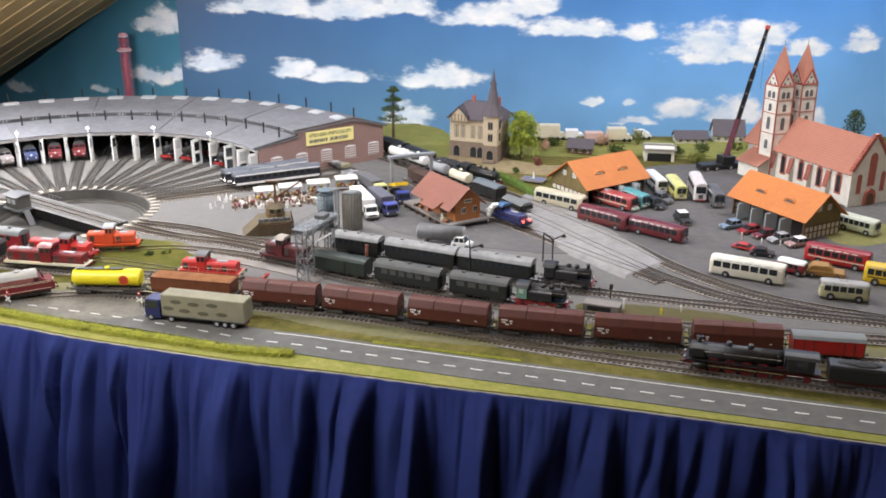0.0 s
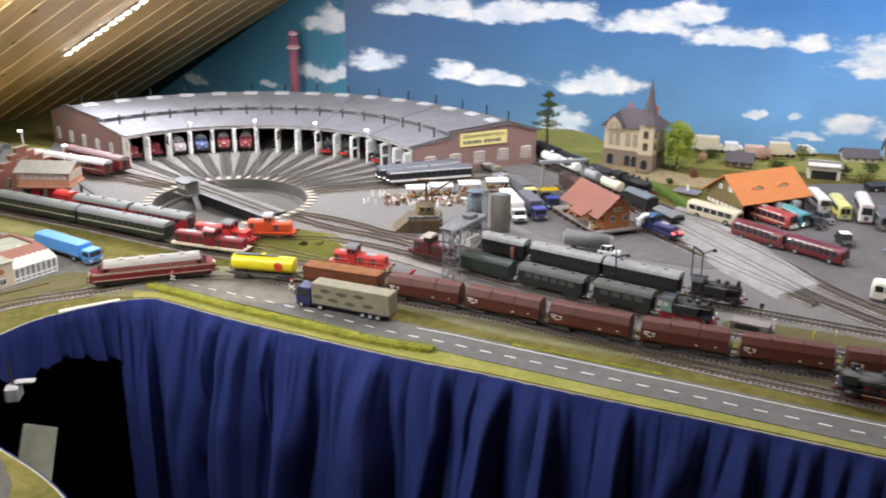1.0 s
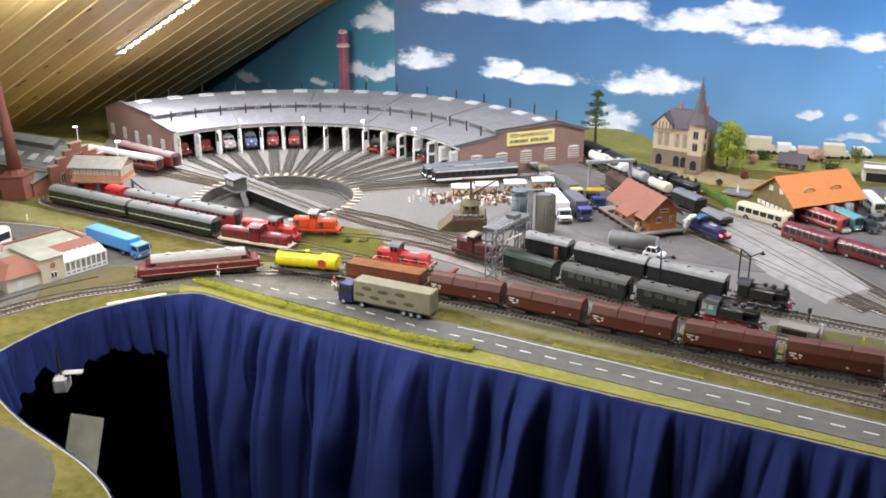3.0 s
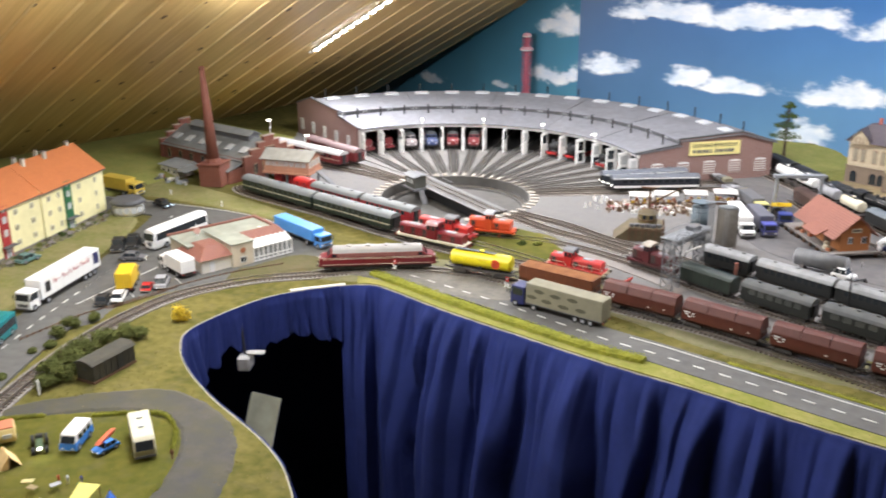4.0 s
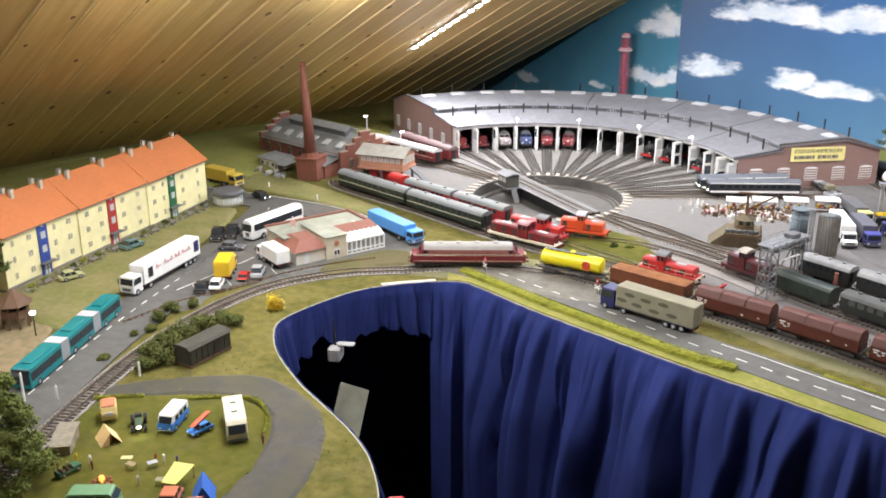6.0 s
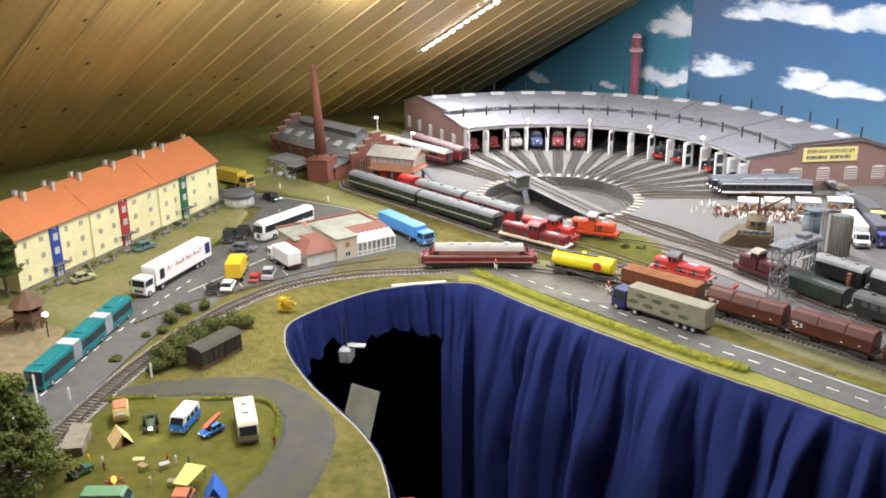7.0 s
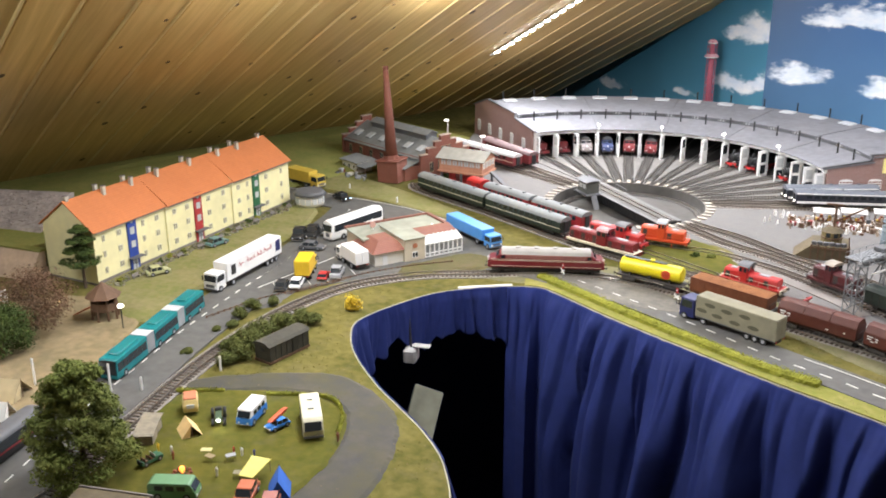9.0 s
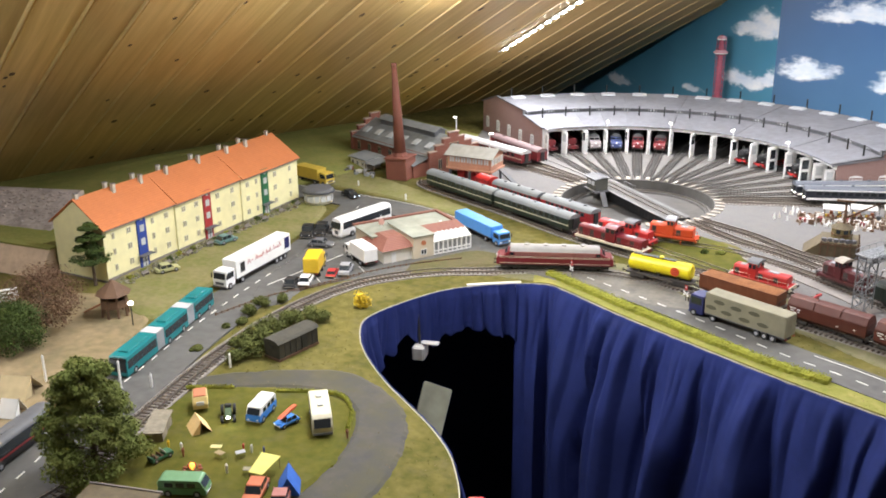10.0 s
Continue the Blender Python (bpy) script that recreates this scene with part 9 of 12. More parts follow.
def bus(x, y, h, L, W, H, body, roof, label, nwin=7, stripe=None, z=0.0030, old=False, lit=None, group="buses", band=False):
    ob = thing("bus", x, y, z, h, label, "bus", group)
    w = W / 2
    zw = H * 0.83
    part("body", bus_shell(B(), L, w, ((0.94, 0.0036), (1.0, 0.0075), (1.0, H * 0.50), (0.985, H * 0.70), (0.955, zw))), body, ob)
    part("roof", bus_shell(B(), L - 0.001, w, ((0.975, zw - 0.0006), (0.955, zw), (0.88, H * 0.92), (0.66, H * 0.98), (0.30, H))), roof, ob)
    z0, z1 = H * 0.50, H * 0.80
    pw = (L - 0.016) / nwin
    if band:
        for sy in (-1, 1):
            part("window_band", bmbox(B(), -L / 2 + 0.006, L / 2 - 0.006, *sorted((sy * w * 0.965, sy * (w + 0.0003))), z0 - 0.001, z1 + 0.0005, 0.0004), glass, ob)
    else:
        me = mesh_of("window", bmbox(B(), -pw * 0.42, pw * 0.42, -0.0014, 0.0003, z0, z1, 0.0003), glass)
        for k in range(nwin):
            for sy in (-1, 1):
                piece("window", me, ob, pose(-L / 2 + 0.006 + pw * (k + 0.5) * 0.985, sy * w, 0, 0, 0, 0 if sy > 0 else 180))
        if old:
            mo = mesh_of("roof_window", bmbox(B(), -pw * 0.36, pw * 0.36, -0.0012, 0.0006, -0.0003, 0.0004), glass_pale)
            for k in range(nwin - 1):
                for sy in (-1, 1):
                    piece("roof_window", mo, ob, pose(-L / 2 + 0.010 + pw * (k + 0.5), sy * w * 0.915, H * 0.885, -sy * 58, 0, 0))
    lean = 0.004 * max(0.0, (z1 - 0.0036) / 0.034 - 0.45)
    for sy in ((-0.38, 0.38) if old else (0.0,)):
        hw = w * (0.34 if old else 0.74)
        part("windscreen", bmprism(B(), [(L / 2 + 0.0005, z0 - 0.001), (L / 2 + 0.0005 - lean, z1 + 0.0016), (L / 2 - 0.0008 - lean, z1 + 0.0016), (L / 2 - 0.0008, z0 - 0.001)], sy * w - hw, sy * w + hw), glass, ob)
    part("rear_window", bmbox(B(), -L / 2 - 0.0004, -L / 2 + 0.0006, -w * 0.62, w * 0.62, z0 + 0.002, z1), glass, ob)
    part("bumper", bmbox(B(), L / 2 - 0.0014, L / 2 + 0.0010, -w * 0.86, w * 0.86, 0.0042, 0.0064, 0.0005), chrome if old else (stripe or grey), ob)
    part("grille", bmbox(B(), L / 2 - 0.0004, L / 2 + 0.0005, -w * 0.34, w * 0.34, 0.0085, H * 0.40, 0.0003), chrome if old else dark_grey, ob)
    for sy in (-1, 1):
        part("headlight", bmcyl(B(), (L / 2 - 0.0010, sy * w * 0.60, 0.0098), (L / 2 + 0.001, sy * w * 0.60, 0.0098), 0.0016, seg=10), lit or white, ob)
        if stripe:
            part("stripe", bmbox(B(), -L / 2 + 0.007, L / 2 - 0.009, min(sy * w, sy * (w + 0.0003)), max(sy * w, sy * (w + 0.0003)), H * 0.36, H * 0.42), stripe, ob)
        part("wheel_arch", bmcyl(B(), (L * 0.30, sy * (w - 0.0004), 0.0058), (L * 0.30, sy * (w + 0.0002), 0.0058), 0.0068, seg=14), chassis, ob)
        part("wheel_arch", bmcyl(B(), (-L * 0.27, sy * (w - 0.0004), 0.0058), (-L * 0.27, sy * (w + 0.0002), 0.0058), 0.0068, seg=14), chassis, ob)
    part("roof_hatch", bmbox(B(), -L * 0.12, L * 0.05, -w * 0.28, w * 0.28, H - 0.0004, H + 0.0011, 0.0004), roof, ob)
    wheels4(ob, (L * 0.30, -L * 0.27), w + 0.0006)
    return ob


def car(x, y, h, L, W, H, body, label, roof=None, z=0.0030, kind="car", pane=glass, group="cars"):
    ob = thing(kind, x, y, z, h, label, kind, group)
    w = W / 2
    zb = H * 0.56
    part("body", bmprism(B(), [(-L / 2, 0.003), (L / 2, 0.003), (L / 2, zb * 0.75), (L / 2 - 0.002, zb * 0.88), (L * 0.2, zb), (-L * 0.36, zb), (-L / 2 + 0.001, zb * 0.9)], -w, w, "y", 0.0010, 2), body, ob)
    part("cabin", bmprism(B(), [(-L * 0.40, zb - 0.0005), (L * 0.24, zb - 0.0005), (L * 0.10, H - 0.0008), (-L * 0.28, H - 0.0008)], -w * 0.88, w * 0.88, "y", 0.0007), pane, ob)
    part("roof", bmprism(B(), [(-L * 0.29, H - 0.0012), (L * 0.11, H - 0.0012), (L * 0.09, H), (-L * 0.26, H)], -w * 0.82, w * 0.82, "y", 0.0004), roof or body, ob)
    for u in (-L * 0.33, -L * 0.08, L * 0.16):
        part("pillar", bmbox(bmbox(B(), u - 0.0005, u + 0.0005, -w * 0.90, -w * 0.84, zb, H - 0.001), u - 0.0005, u + 0.0005, w * 0.84, w * 0.90, zb, H - 0.001), body, ob)
    for sy in (-1, 1):
        part("headlight", bmcyl(B(), (L / 2 - 0.001, sy * w * 0.66, zb * 0.66), (L / 2 + 0.0006, sy * w * 0.66, zb * 0.66), 0.0011, seg=8), white, ob)
    part("bumper", bmbox(B(), L / 2 - 0.0004, L / 2 + 0.0009, -w * 0.92, w * 0.92, 0.0034, 0.0048, 0.0003), chrome, ob)
    part("bumper", bmbox(B(), -L / 2 - 0.0009, -L / 2 + 0.0004, -w * 0.92, w * 0.92, 0.0034, 0.0048, 0.0003), chrome, ob)
    wheels4(ob, (L * 0.31, -L * 0.29), w, min(0.0042, H * 0.24))
    return ob


def van(x, y, h, L, W, H, body, roof, label, z=0.0030, kind="van", nwin=3, split=0.55):
    ob = thing(kind, x, y, z, h, label, kind, "vans")
    w = W / 2
    zs = H * split
    part("body", bmprism(B(), rounded_side(L, 0.0032, zs, 0.001, 0.0005), -w, w, "y", 0.0008, 2), body, ob)
    part("upper_body", bmprism(B(), [(-L / 2, zs), (L / 2 - 0.001, zs), (L / 2 - 0.006, H - 0.001), (L / 2 - 0.008, H), (-L / 2 + 0.003, H), (-L / 2, H - 0.003)], -w * 0.97, w * 0.97, "y", 0.001, 2), roof, ob)
    for k in range(nwin):
        u = -L * 0.36 + k * L * 0.7 / nwin + L * 0.1
        part("window", bmbox(bmbox(B(), u - L * 0.085, u + L * 0.085, -w - 0.0002, -w * 0.95, zs + 0.001, H * 0.84), u - L * 0.085, u + L * 0.085, w * 0.95, w + 0.0002, zs + 0.001, H * 0.84), glass, ob)
    part("windscreen", bmprism(B(), [(L / 2 - 0.0003, zs + 0.001), (L / 2 - 0.0050, H - 0.0025), (L / 2 - 0.0060, H - 0.0025), (L / 2 - 0.0013, zs + 0.001)], -w * 0.82, w * 0.82), glass, ob)
    for sy in (-1, 1):
        part("headlight", bmcyl(B(), (L / 2 - 0.001, sy * w * 0.6, H * 0.3), (L / 2 + 0.0006, sy * w * 0.6, H * 0.3), 0.0013, seg=10), white, ob)
    part("bumper", bmbox(B(), L / 2 - 0.0004, L / 2 + 0.0010, -w * 0.95, w * 0.95, 0.0034, 0.005, 0.0003), chrome, ob)
    wheels4(ob, (L * 0.31, -L * 0.29), w, 0.0045)
    return ob


def lorry(x, y, h, cab_m, box_m, label, L=0.10, box_h=0.042, W=0.029, cab_h=0.030, semi=False, z=0.0030, marks=None, roof_m=None, gap=0.004, hood=0.0, flat=False, axles=None, cab_len=0.024):
    """A lorry: cab with glass and lamps, chassis, and a box, tilt or flat load; local +x is the cab's end."""
    ob = thing("lorry", x, y, z, h, label, "lorry", "lorries")
    w = W / 2
    cx = L / 2
    part("chassis", bmbox(B(), -L / 2 + 0.002, L / 2 - 0.002, -w * 0.6, w * 0.6, 0.005, 0.008), chassis, ob)
    c0 = cx - cab_len
    cab = part("cab", bmprism(B(), [(c0, 0.0042), (cx, 0.0042), (cx + 0.0004, cab_h * 0.5), (cx - 0.002, cab_h), (c0, cab_h)] if not hood else [(c0, 0.0042), (cx, 0.0042), (cx, cab_h * 0.48), (cx - hood, cab_h * 0.58), (cx - hood - 0.002, cab_h), (c0, cab_h)], -w * 0.95, w * 0.95, "y", 0.0010, 2), cab_m, ob)
    xs = cx if not hood else cx - hood
    part("windscreen", bmprism(B(), [(xs + 0.0006, cab_h * 0.58), (xs - 0.0010, cab_h * 0.9), (xs - 0.0022, cab_h * 0.9), (xs - 0.0008, cab_h * 0.58)], -w * 0.82, w * 0.82), glass, cab)
    for v0, v1 in ((-w * 0.95 - 0.0003, -w * 0.93), (w * 0.93, w * 0.95 + 0.0003)):
        part("side_window", bmbox(B(), c0 + 0.004, xs - 0.004, v0, v1, cab_h * 0.58, cab_h * 0.9), glass, cab)
    part("grille", bmbox(B(), cx + 0.0002, cx + 0.0009, -w * 0.6, w * 0.6, 0.009, cab_h * 0.42), dark_grey, cab)
    for sy in (-1, 1):
        part("headlight", bmbox(B(), cx + 0.0002, cx + 0.0011, sy * w * 0.72 - 0.002, sy * w * 0.72 + 0.002, 0.008, 0.0108), white, cab)
        part("mirror", bmbox(B(), xs - 0.001, xs + 0.0005, sy * (w + 0.0018) - 0.0007, sy * (w + 0.0018) + 0.0007, cab_h * 0.6, cab_h * 0.85), black, cab)
    part("bumper", bmbox(B(), cx, cx + 0.0012, -w, w, 0.0042, 0.0068, 0.0004), dark_grey, ob)
    b1 = c0 - gap
    if flat:
        part("load_bed", bmbox(B(), -L / 2, b1, -w, w, 0.011, 0.0135, 0.0003), box_m, ob)
        for a0, a1, v0, v1 in ((-L / 2, b1, -w, -w + 0.001), (-L / 2, b1, w - 0.001, w), (-L / 2, -L / 2 + 0.001, -w, w), (b1 - 0.001, b1, -w, w)):
            part("drop_side", bmbox(B(), a0, a1, v0, v1, 0.0135, 0.019), box_m, ob)
    else:
        part("box_body", bmbox(B(), -L / 2, b1, -w, w, 0.011, box_h, 0.0007), box_m, ob)
        part("box_roof", bmbox(B(), -L / 2 + 0.0005, b1 - 0.0005, -w + 0.0005, w - 0.0005, box_h, box_h + 0.0006), roof_m or box_m, ob)
        for v0, v1 in ((-w * 0.94, -0.0003), (0.0003, w * 0.94)):
            part("rear_door", bmbox(B(), -L / 2 - 0.0006, -L / 2, v0, v1, 0.0125, box_h - 0.0015), box_m, ob)
        part("side_rail", bmbox(bmbox(B(), -L / 2, b1, -w - 0.0003, -w, 0.011, 0.0122), -L / 2, b1, w, w + 0.0003, 0.011, 0.0122), dark_grey, ob)
    wheels4(ob, axles or ((cx - 0.010, c0 - 0.014, -L / 2 + 0.018) if not semi else (cx - 0.010, cx - 0.046, -L / 2 + 0.020, -L / 2 + 0.034, -L / 2 + 0.048)), w, 0.0056)
    part("tail_light", bmbox(B(), -L / 2 - 0.0008, -L / 2, -w * 0.9, -w * 0.6, 0.0085, 0.0105), crimson, ob)
    part("tail_light", bmbox(B(), -L / 2 - 0.0008, -L / 2, w * 0.6, w * 0.9, 0.0085, 0.0105), crimson, ob)
    return ob


# army-coloured articulated lorry on the front road
ob = lorry(-0.381, 1.403, 166, navy, khaki, "articulated lorry with dark blue cab and khaki trailer", 0.172, 0.046, 0.030, 0.036, True, gap=0.003, cab_len=0.027)
for sy in (-1, 1):
    for k, (u, z) in enumerate(((0.030, 0.036), (0.000, 0.0345), (-0.032, 0.036), (0.016, 0.022), (-0.016, 0.0205), (-0.048, 0.022), (0.044, 0.024))):
        bm = bmprism(B(), [(u + 0.010 * math.cos(t * math.pi / 6), z + 0.0035 * math.sin(t * math.pi / 6)) for t in range(12)], *sorted((sy * 0.0150, sy * 0.0153)))
        part("camouflage_patch", bm, khaki_dark, ob)

# the street by the apartment block
art = thing("articulated_bus", -1.0891, 0.8029, 0.003, -69.5, "teal articulated bus with light grey bellows", "bus")
for u0, u1 in ((-0.025, 0.062), (-0.122, -0.046), (-0.213, -0.143)):
    L = u1 - u0
    seg_ = part("body", bmprism(B(), [(u0, 0.0035), (u1, 0.0035), (u1, 0.022), (u1 - 0.002, 0.031), (u1 - 0.004, 0.033), (u0, 0.033)], -0.0145, 0.0145, "y", 0.0009, 2), teal, art)
    part("roof_pod", bmbox(B(), u0 + 0.015, u1 - 0.018, -0.008, 0.008, 0.033, 0.0352, 0.0006), teal, seg_)
    n = int(L / 0.013)
    for k in range(n):
        a = u0 + 0.003 + k * (L - 0.006) / n
        for v in (-0.0149, 0.0142):
            part("window", bmbox(B(), a + 0.0005, a + (L - 0.006) / n - 0.0005, v, v + 0.0007, 0.0145, 0.027), glass, seg_)
for u0, u1 in ((-0.046, -0.025), (-0.143, -0.122)):
    zig = [(u0 + (u1 - u0) * k / 14, 0.0144 - (k % 2) * 0.0011) for k in range(15)]
    bm = bmprism(B(), zig + [(u, -v) for u, v in zig[::-1]], 0.0045, 0.0335, "z")
    part("bellows", bm, mat("bellows_grey", (0.48, 0.49, 0.50), 0.7, var=0.1) if "bellows_grey" not in bpy.data.materials else bpy.data.materials["bellows_grey"], art, "light grey folding bellows")
part("windscreen", bmprism(B(), [(0.0622, 0.010), (0.0624, 0.022), (0.0605, 0.0305), (0.0595, 0.0305), (0.061, 0.010)], -0.0132, 0.0132), glass, art)
part("destination_display", bmbox(B(), 0.060, 0.0612, -0.009, 0.009, 0.0285, 0.0312), black, art)
wheels4(art, (0.040, -0.06, -0.105, -0.158, -0.195), 0.0145)

wt = lorry(-1.2105, 1.1636, -81.5, white, white, "white articulated lorry with red script on its trailer", 0.200, 0.045, 0.030, 0.034, True, gap=0.004, cab_len=0.026)
for sy, rot in ((1, 180), (-1, 0)):
    part("picture_panel", bmbox(B(), -0.095, -0.080, *sorted((sy * 0.0150, sy * 0.0153)), 0.020, 0.041), navy, wt)
    part("picture_panel", bmbox(B(), 0.045, 0.058, *sorted((sy * 0.0150, sy * 0.0153)), 0.020, 0.038), black, wt)
    for u0, u1, n_ in ((0.036, 0.020, 5), (0.012, -0.014, 8), (-0.020, -0.036, 6), (-0.042, -0.068, 8)):
        bm = B()
        zig = [(u0 + (u1 - u0) * q / n_, 0.0285 + 0.0045 * (q % 2) + (0.004 if q in (1, n_ - 1) else 0) + 0.0022 * (u0 - 0.036) / -0.1) for q in range(n_ + 1)]
        for (a0, z0), (a1, z1) in zip(zig, zig[1:]):
            bmcyl(bm, (a0, sy * 0.0151, z0), (a1, sy * 0.0151, z1), 0.00055, seg=5)
        part("script_stroke", bm, red, wt)
lorry(-1.112, 1.222, 120, amber, amber, "yellow box lorry parked in a bay", 0.075, 0.038, 0.028, 0.028, z=0.0038, cab_len=0.018)
lorry(-1.0761, 1.3127, 155, white, white, "white delivery lorry with red stripe by the restaurant", 0.085, 0.036, 0.028, 0.027, z=0.0038, cab_len=0.018)
car(-1.103, 1.148, 118, 0.046, 0.020, 0.016, black, "black saloon car parked in a bay", z=0.0038)
car(-1.088, 1.170, 118, 0.046, 0.020, 0.016, white, "white open car parked in a bay", z=0.0038)
car(-1.060, 1.248, 118, 0.046, 0.021, 0.020, grey, "silver estate car parked in a bay", z=0.0038)
car(-1.074, 1.226, 118, 0.040, 0.018, 0.012, red, "low red sports car parked in a bay", z=0.0038)
car(-1.195, 1.335, 20, 0.050, 0.021, 0.016, dark_grey, "dark grey saloon car leaving the car park", z=0.0038)
for k, (x, y) in enumerate(((-1.262, 1.372), (-1.248, 1.398), (-1.232, 1.430))):
    car(x, y, -60, 0.052, 0.024, 0.022, black, "black tow truck with open frame parked in a row", z=0.0036, kind="truck", group="black trucks")
bus(-1.1909, 1.4628, -96.4, 0.150, 0.030, 0.042, white, white, "white touring coach with dark windows", 8, z=0.0038, band=True)
lorry(-0.9618, 1.5644, -24, sky_blue, sky_blue, "bright blue lorry with long blue load body", 0.160, 0.034, 0.029, 0.028, True, z=0.0030)
lorry(-1.5172, 1.6873, -6, mat("lemon_lorry", (0.66, 0.47, 0.07), 0.5, var=0.08), bpy.data.materials["lemon_lorry"], "yellow lorry with long yellow load", 0.108, 0.038, 0.030, 0.032, z=0.003)
ob = car(-1.365, 1.638, -18, 0.052, 0.021, 0.016, black, "black car with bluish glowing headlights on the street")
for v in (-0.0065, 0.0065):
    part("headlight", bmball(B(), (0.0262, v, 0.0075), 0.0010, 0.0014, 0.0010, 2), cold_glow, ob, "glowing bluish headlight")
car(-1.345, 1.075, 70, 0.044, 0.020, 0.016, mat("pale_olive", (0.42, 0.42, 0.20), 0.5), "pale olive car on the lawn by the entrance", z=0.0036)
car(-1.372, 1.25, 85, 0.046, 0.020, 0.017, mat("dusty_teal", (0.10, 0.20, 0.19), 0.5), "dusty teal car beside the apartment block", z=0.0036)
kio = thing("kiosk", -1.402, 1.568, 0.003, 20, "small round white kiosk with dark roof", "kiosk")
part("wall", bmcyl(B(), (0, 0, 0), (0, 0, 0.016), 0.020, seg=18), white_wall, kio)
part("roof", bmcyl(B(), (0, 0, 0.016), (0, 0, 0.021), 0.024, 0.019, 18), dark_grey, kio)
for k in range(7):
    a = -150 + k * 25
    ob = part("window", bmbox(B(), -0.0005, 0.0008, -0.0032, 0.0032, 0.004, 0.0125), glass_pale, kio)
    ob.matrix_basis = pose(0.0200 * math.cos(math.radians(a)), 0.0200 * math.sin(math.radians(a)), 0, 0, 0, a)
kio.matrix_basis = kio.matrix_basis @ Matrix.Diagonal((1.6, 1.6, 1.6, 1))

# near left: dark bus on the street, tents
bus(-1.014, 0.541, 107, 0.140, 0.030, 0.036, black, dark_grey, "black city bus with grey roof hatch", 8, stripe=crimson, band=True)

# camping ground
motor = thing("motorhome", -0.7412, 0.8067, 0.0032, -45, "cream motorhome with roof hatches", "motorhome")
part("body", bmprism(B(), [(-0.042, 0.004), (0.040, 0.004), (0.042, 0.014), (0.036, 0.026), (0.030, 0.030), (-0.042, 0.030)], -0.0145, 0.0145, "y", 0.0014, 2), mat("motorhome_cream", (0.52, 0.48, 0.34), 0.45, var=0.06), motor)
part("windscreen", bmprism(B(), [(0.0425, 0.015), (0.0372, 0.0255), (0.0360, 0.0255), (0.0413, 0.015)], -0.0118, 0.0118), glass, motor)
for u in (-0.022, 0.004):
    part("roof_hatch", bmbox(B(), u - 0.004, u + 0.004, -0.004, 0.004, 0.030, 0.0322, 0.0004), glass_pale, motor)
for u in (-0.026, -0.004, 0.018):
    for v in (-0.0149, 0.0143):
        part("window", bmbox(B(), u - 0.007, u + 0.007, v, v + 0.0006, 0.016, 0.024), glass, motor)
part("bumper", bmbox(B(), 0.0415, 0.0432, -0.0138, 0.0138, 0.0045, 0.0075, 0.0004), dark_grey, motor)
part("stripe", bmbox(B(), -0.04, 0.038, -0.0148, -0.0144, 0.0105, 0.012), timber, motor)
part("stripe", bmbox(B(), -0.04, 0.038, 0.0144, 0.0148, 0.0105, 0.012), timber, motor)
wheels4(motor, (0.024, -0.024), 0.0145)
motor.matrix_basis = motor.matrix_basis @ Matrix.Diagonal((0.92, 0.90, 0.95, 1))
van(-0.8198, 0.7784, -72, 0.050, 0.021, 0.024, blue, white, "blue camper van with white roof", 0.0032)
car(-0.7760, 0.7800, -100, 0.033, 0.016, 0.013, blue, "small blue car carrying a red canoe", z=0.0032)
cn = part("canoe", bmprism(B(), [(-0.024, 0.003), (-0.016, 0.0), (0.016, 0.0), (0.024, 0.003), (0.014, 0.0045), (-0.014, 0.0045)], -0.004, 0.004, "y", 0.0012, 2), mat("canoe_red", (0.55, 0.09, 0.03), 0.4), None)
cn.matrix_basis = pose(-0.7785, 0.7840, 0.0164, 0, -5, 97) @ Matrix.Diagonal((0.82, 0.82, 0.9, 1))
tagged(cn, "red canoe strapped on the roof of a blue car", "canoe")
trac = thing("vintage_tractor", -0.8525, 0.7500, 0.0032, -45, "dark green tractor with glowing headlamp", "tractor")
part("body", bmbox(B(), -0.012, 0.020, -0.0055, 0.0055, 0.006, 0.015, 0.001), mat("tractor_green", (0.05, 0.085, 0.04), 0.5), trac)
part("seat", bmbox(B(), -0.018, -0.010, -0.006, 0.006, 0.012, 0.020, 0.001), black, trac)
for sx, r in ((-0.014, 0.0095), (0.015, 0.006)):
    for sy in (-1, 1):
        part("wheel", bmcyl(B(), (sx, sy * 0.008, r), (sx, sy * 0.013, r), r, seg=18), tyre, trac)
part("headlamp", bmball(B(), (0.0215, 0, 0.012), 0.0025, 0.004, 0.0025, 2), lamp_glow, trac, "glowing white headlamp")
lp = bpy.data.lights.new("tractor_headlamp_light", "POINT")
lp.energy, lp.color, lp.shadow_soft_size = 0.010, (0.95, 0.98, 1.0), 0.003
new("tractor_headlamp_light", lp).location = (-0.8335, 0.7310, 0.0150)
trac.matrix_basis = trac.matrix_basis @ Matrix.Diagonal((0.75, 0.75, 0.75, 1))
cv = thing("caravan", -0.9061, 0.7510, 0.0032, -42, "small yellow caravan with red roof", "caravan")
part("body", bmprism(B(), [(-0.016, 0.004), (0.016, 0.004), (0.018, 0.012), (0.013, 0.021), (-0.013, 0.021), (-0.018, 0.012)], -0.010, 0.010, "y", 0.0015, 2), mat("caravan_yellow", (0.60, 0.46, 0.18), 0.45, var=0.08), cv)
part("roof", bmbox(B(), -0.012, 0.012, -0.0085, 0.0085, 0.0208, 0.0228, 0.0008), mat("roof_terracotta", (0.50, 0.17, 0.08), 0.6), cv)
part("window", bmbox(B(), 0.0165, 0.0182, -0.005, 0.005, 0.011, 0.016), glass_pale, cv, "pale caravan window")
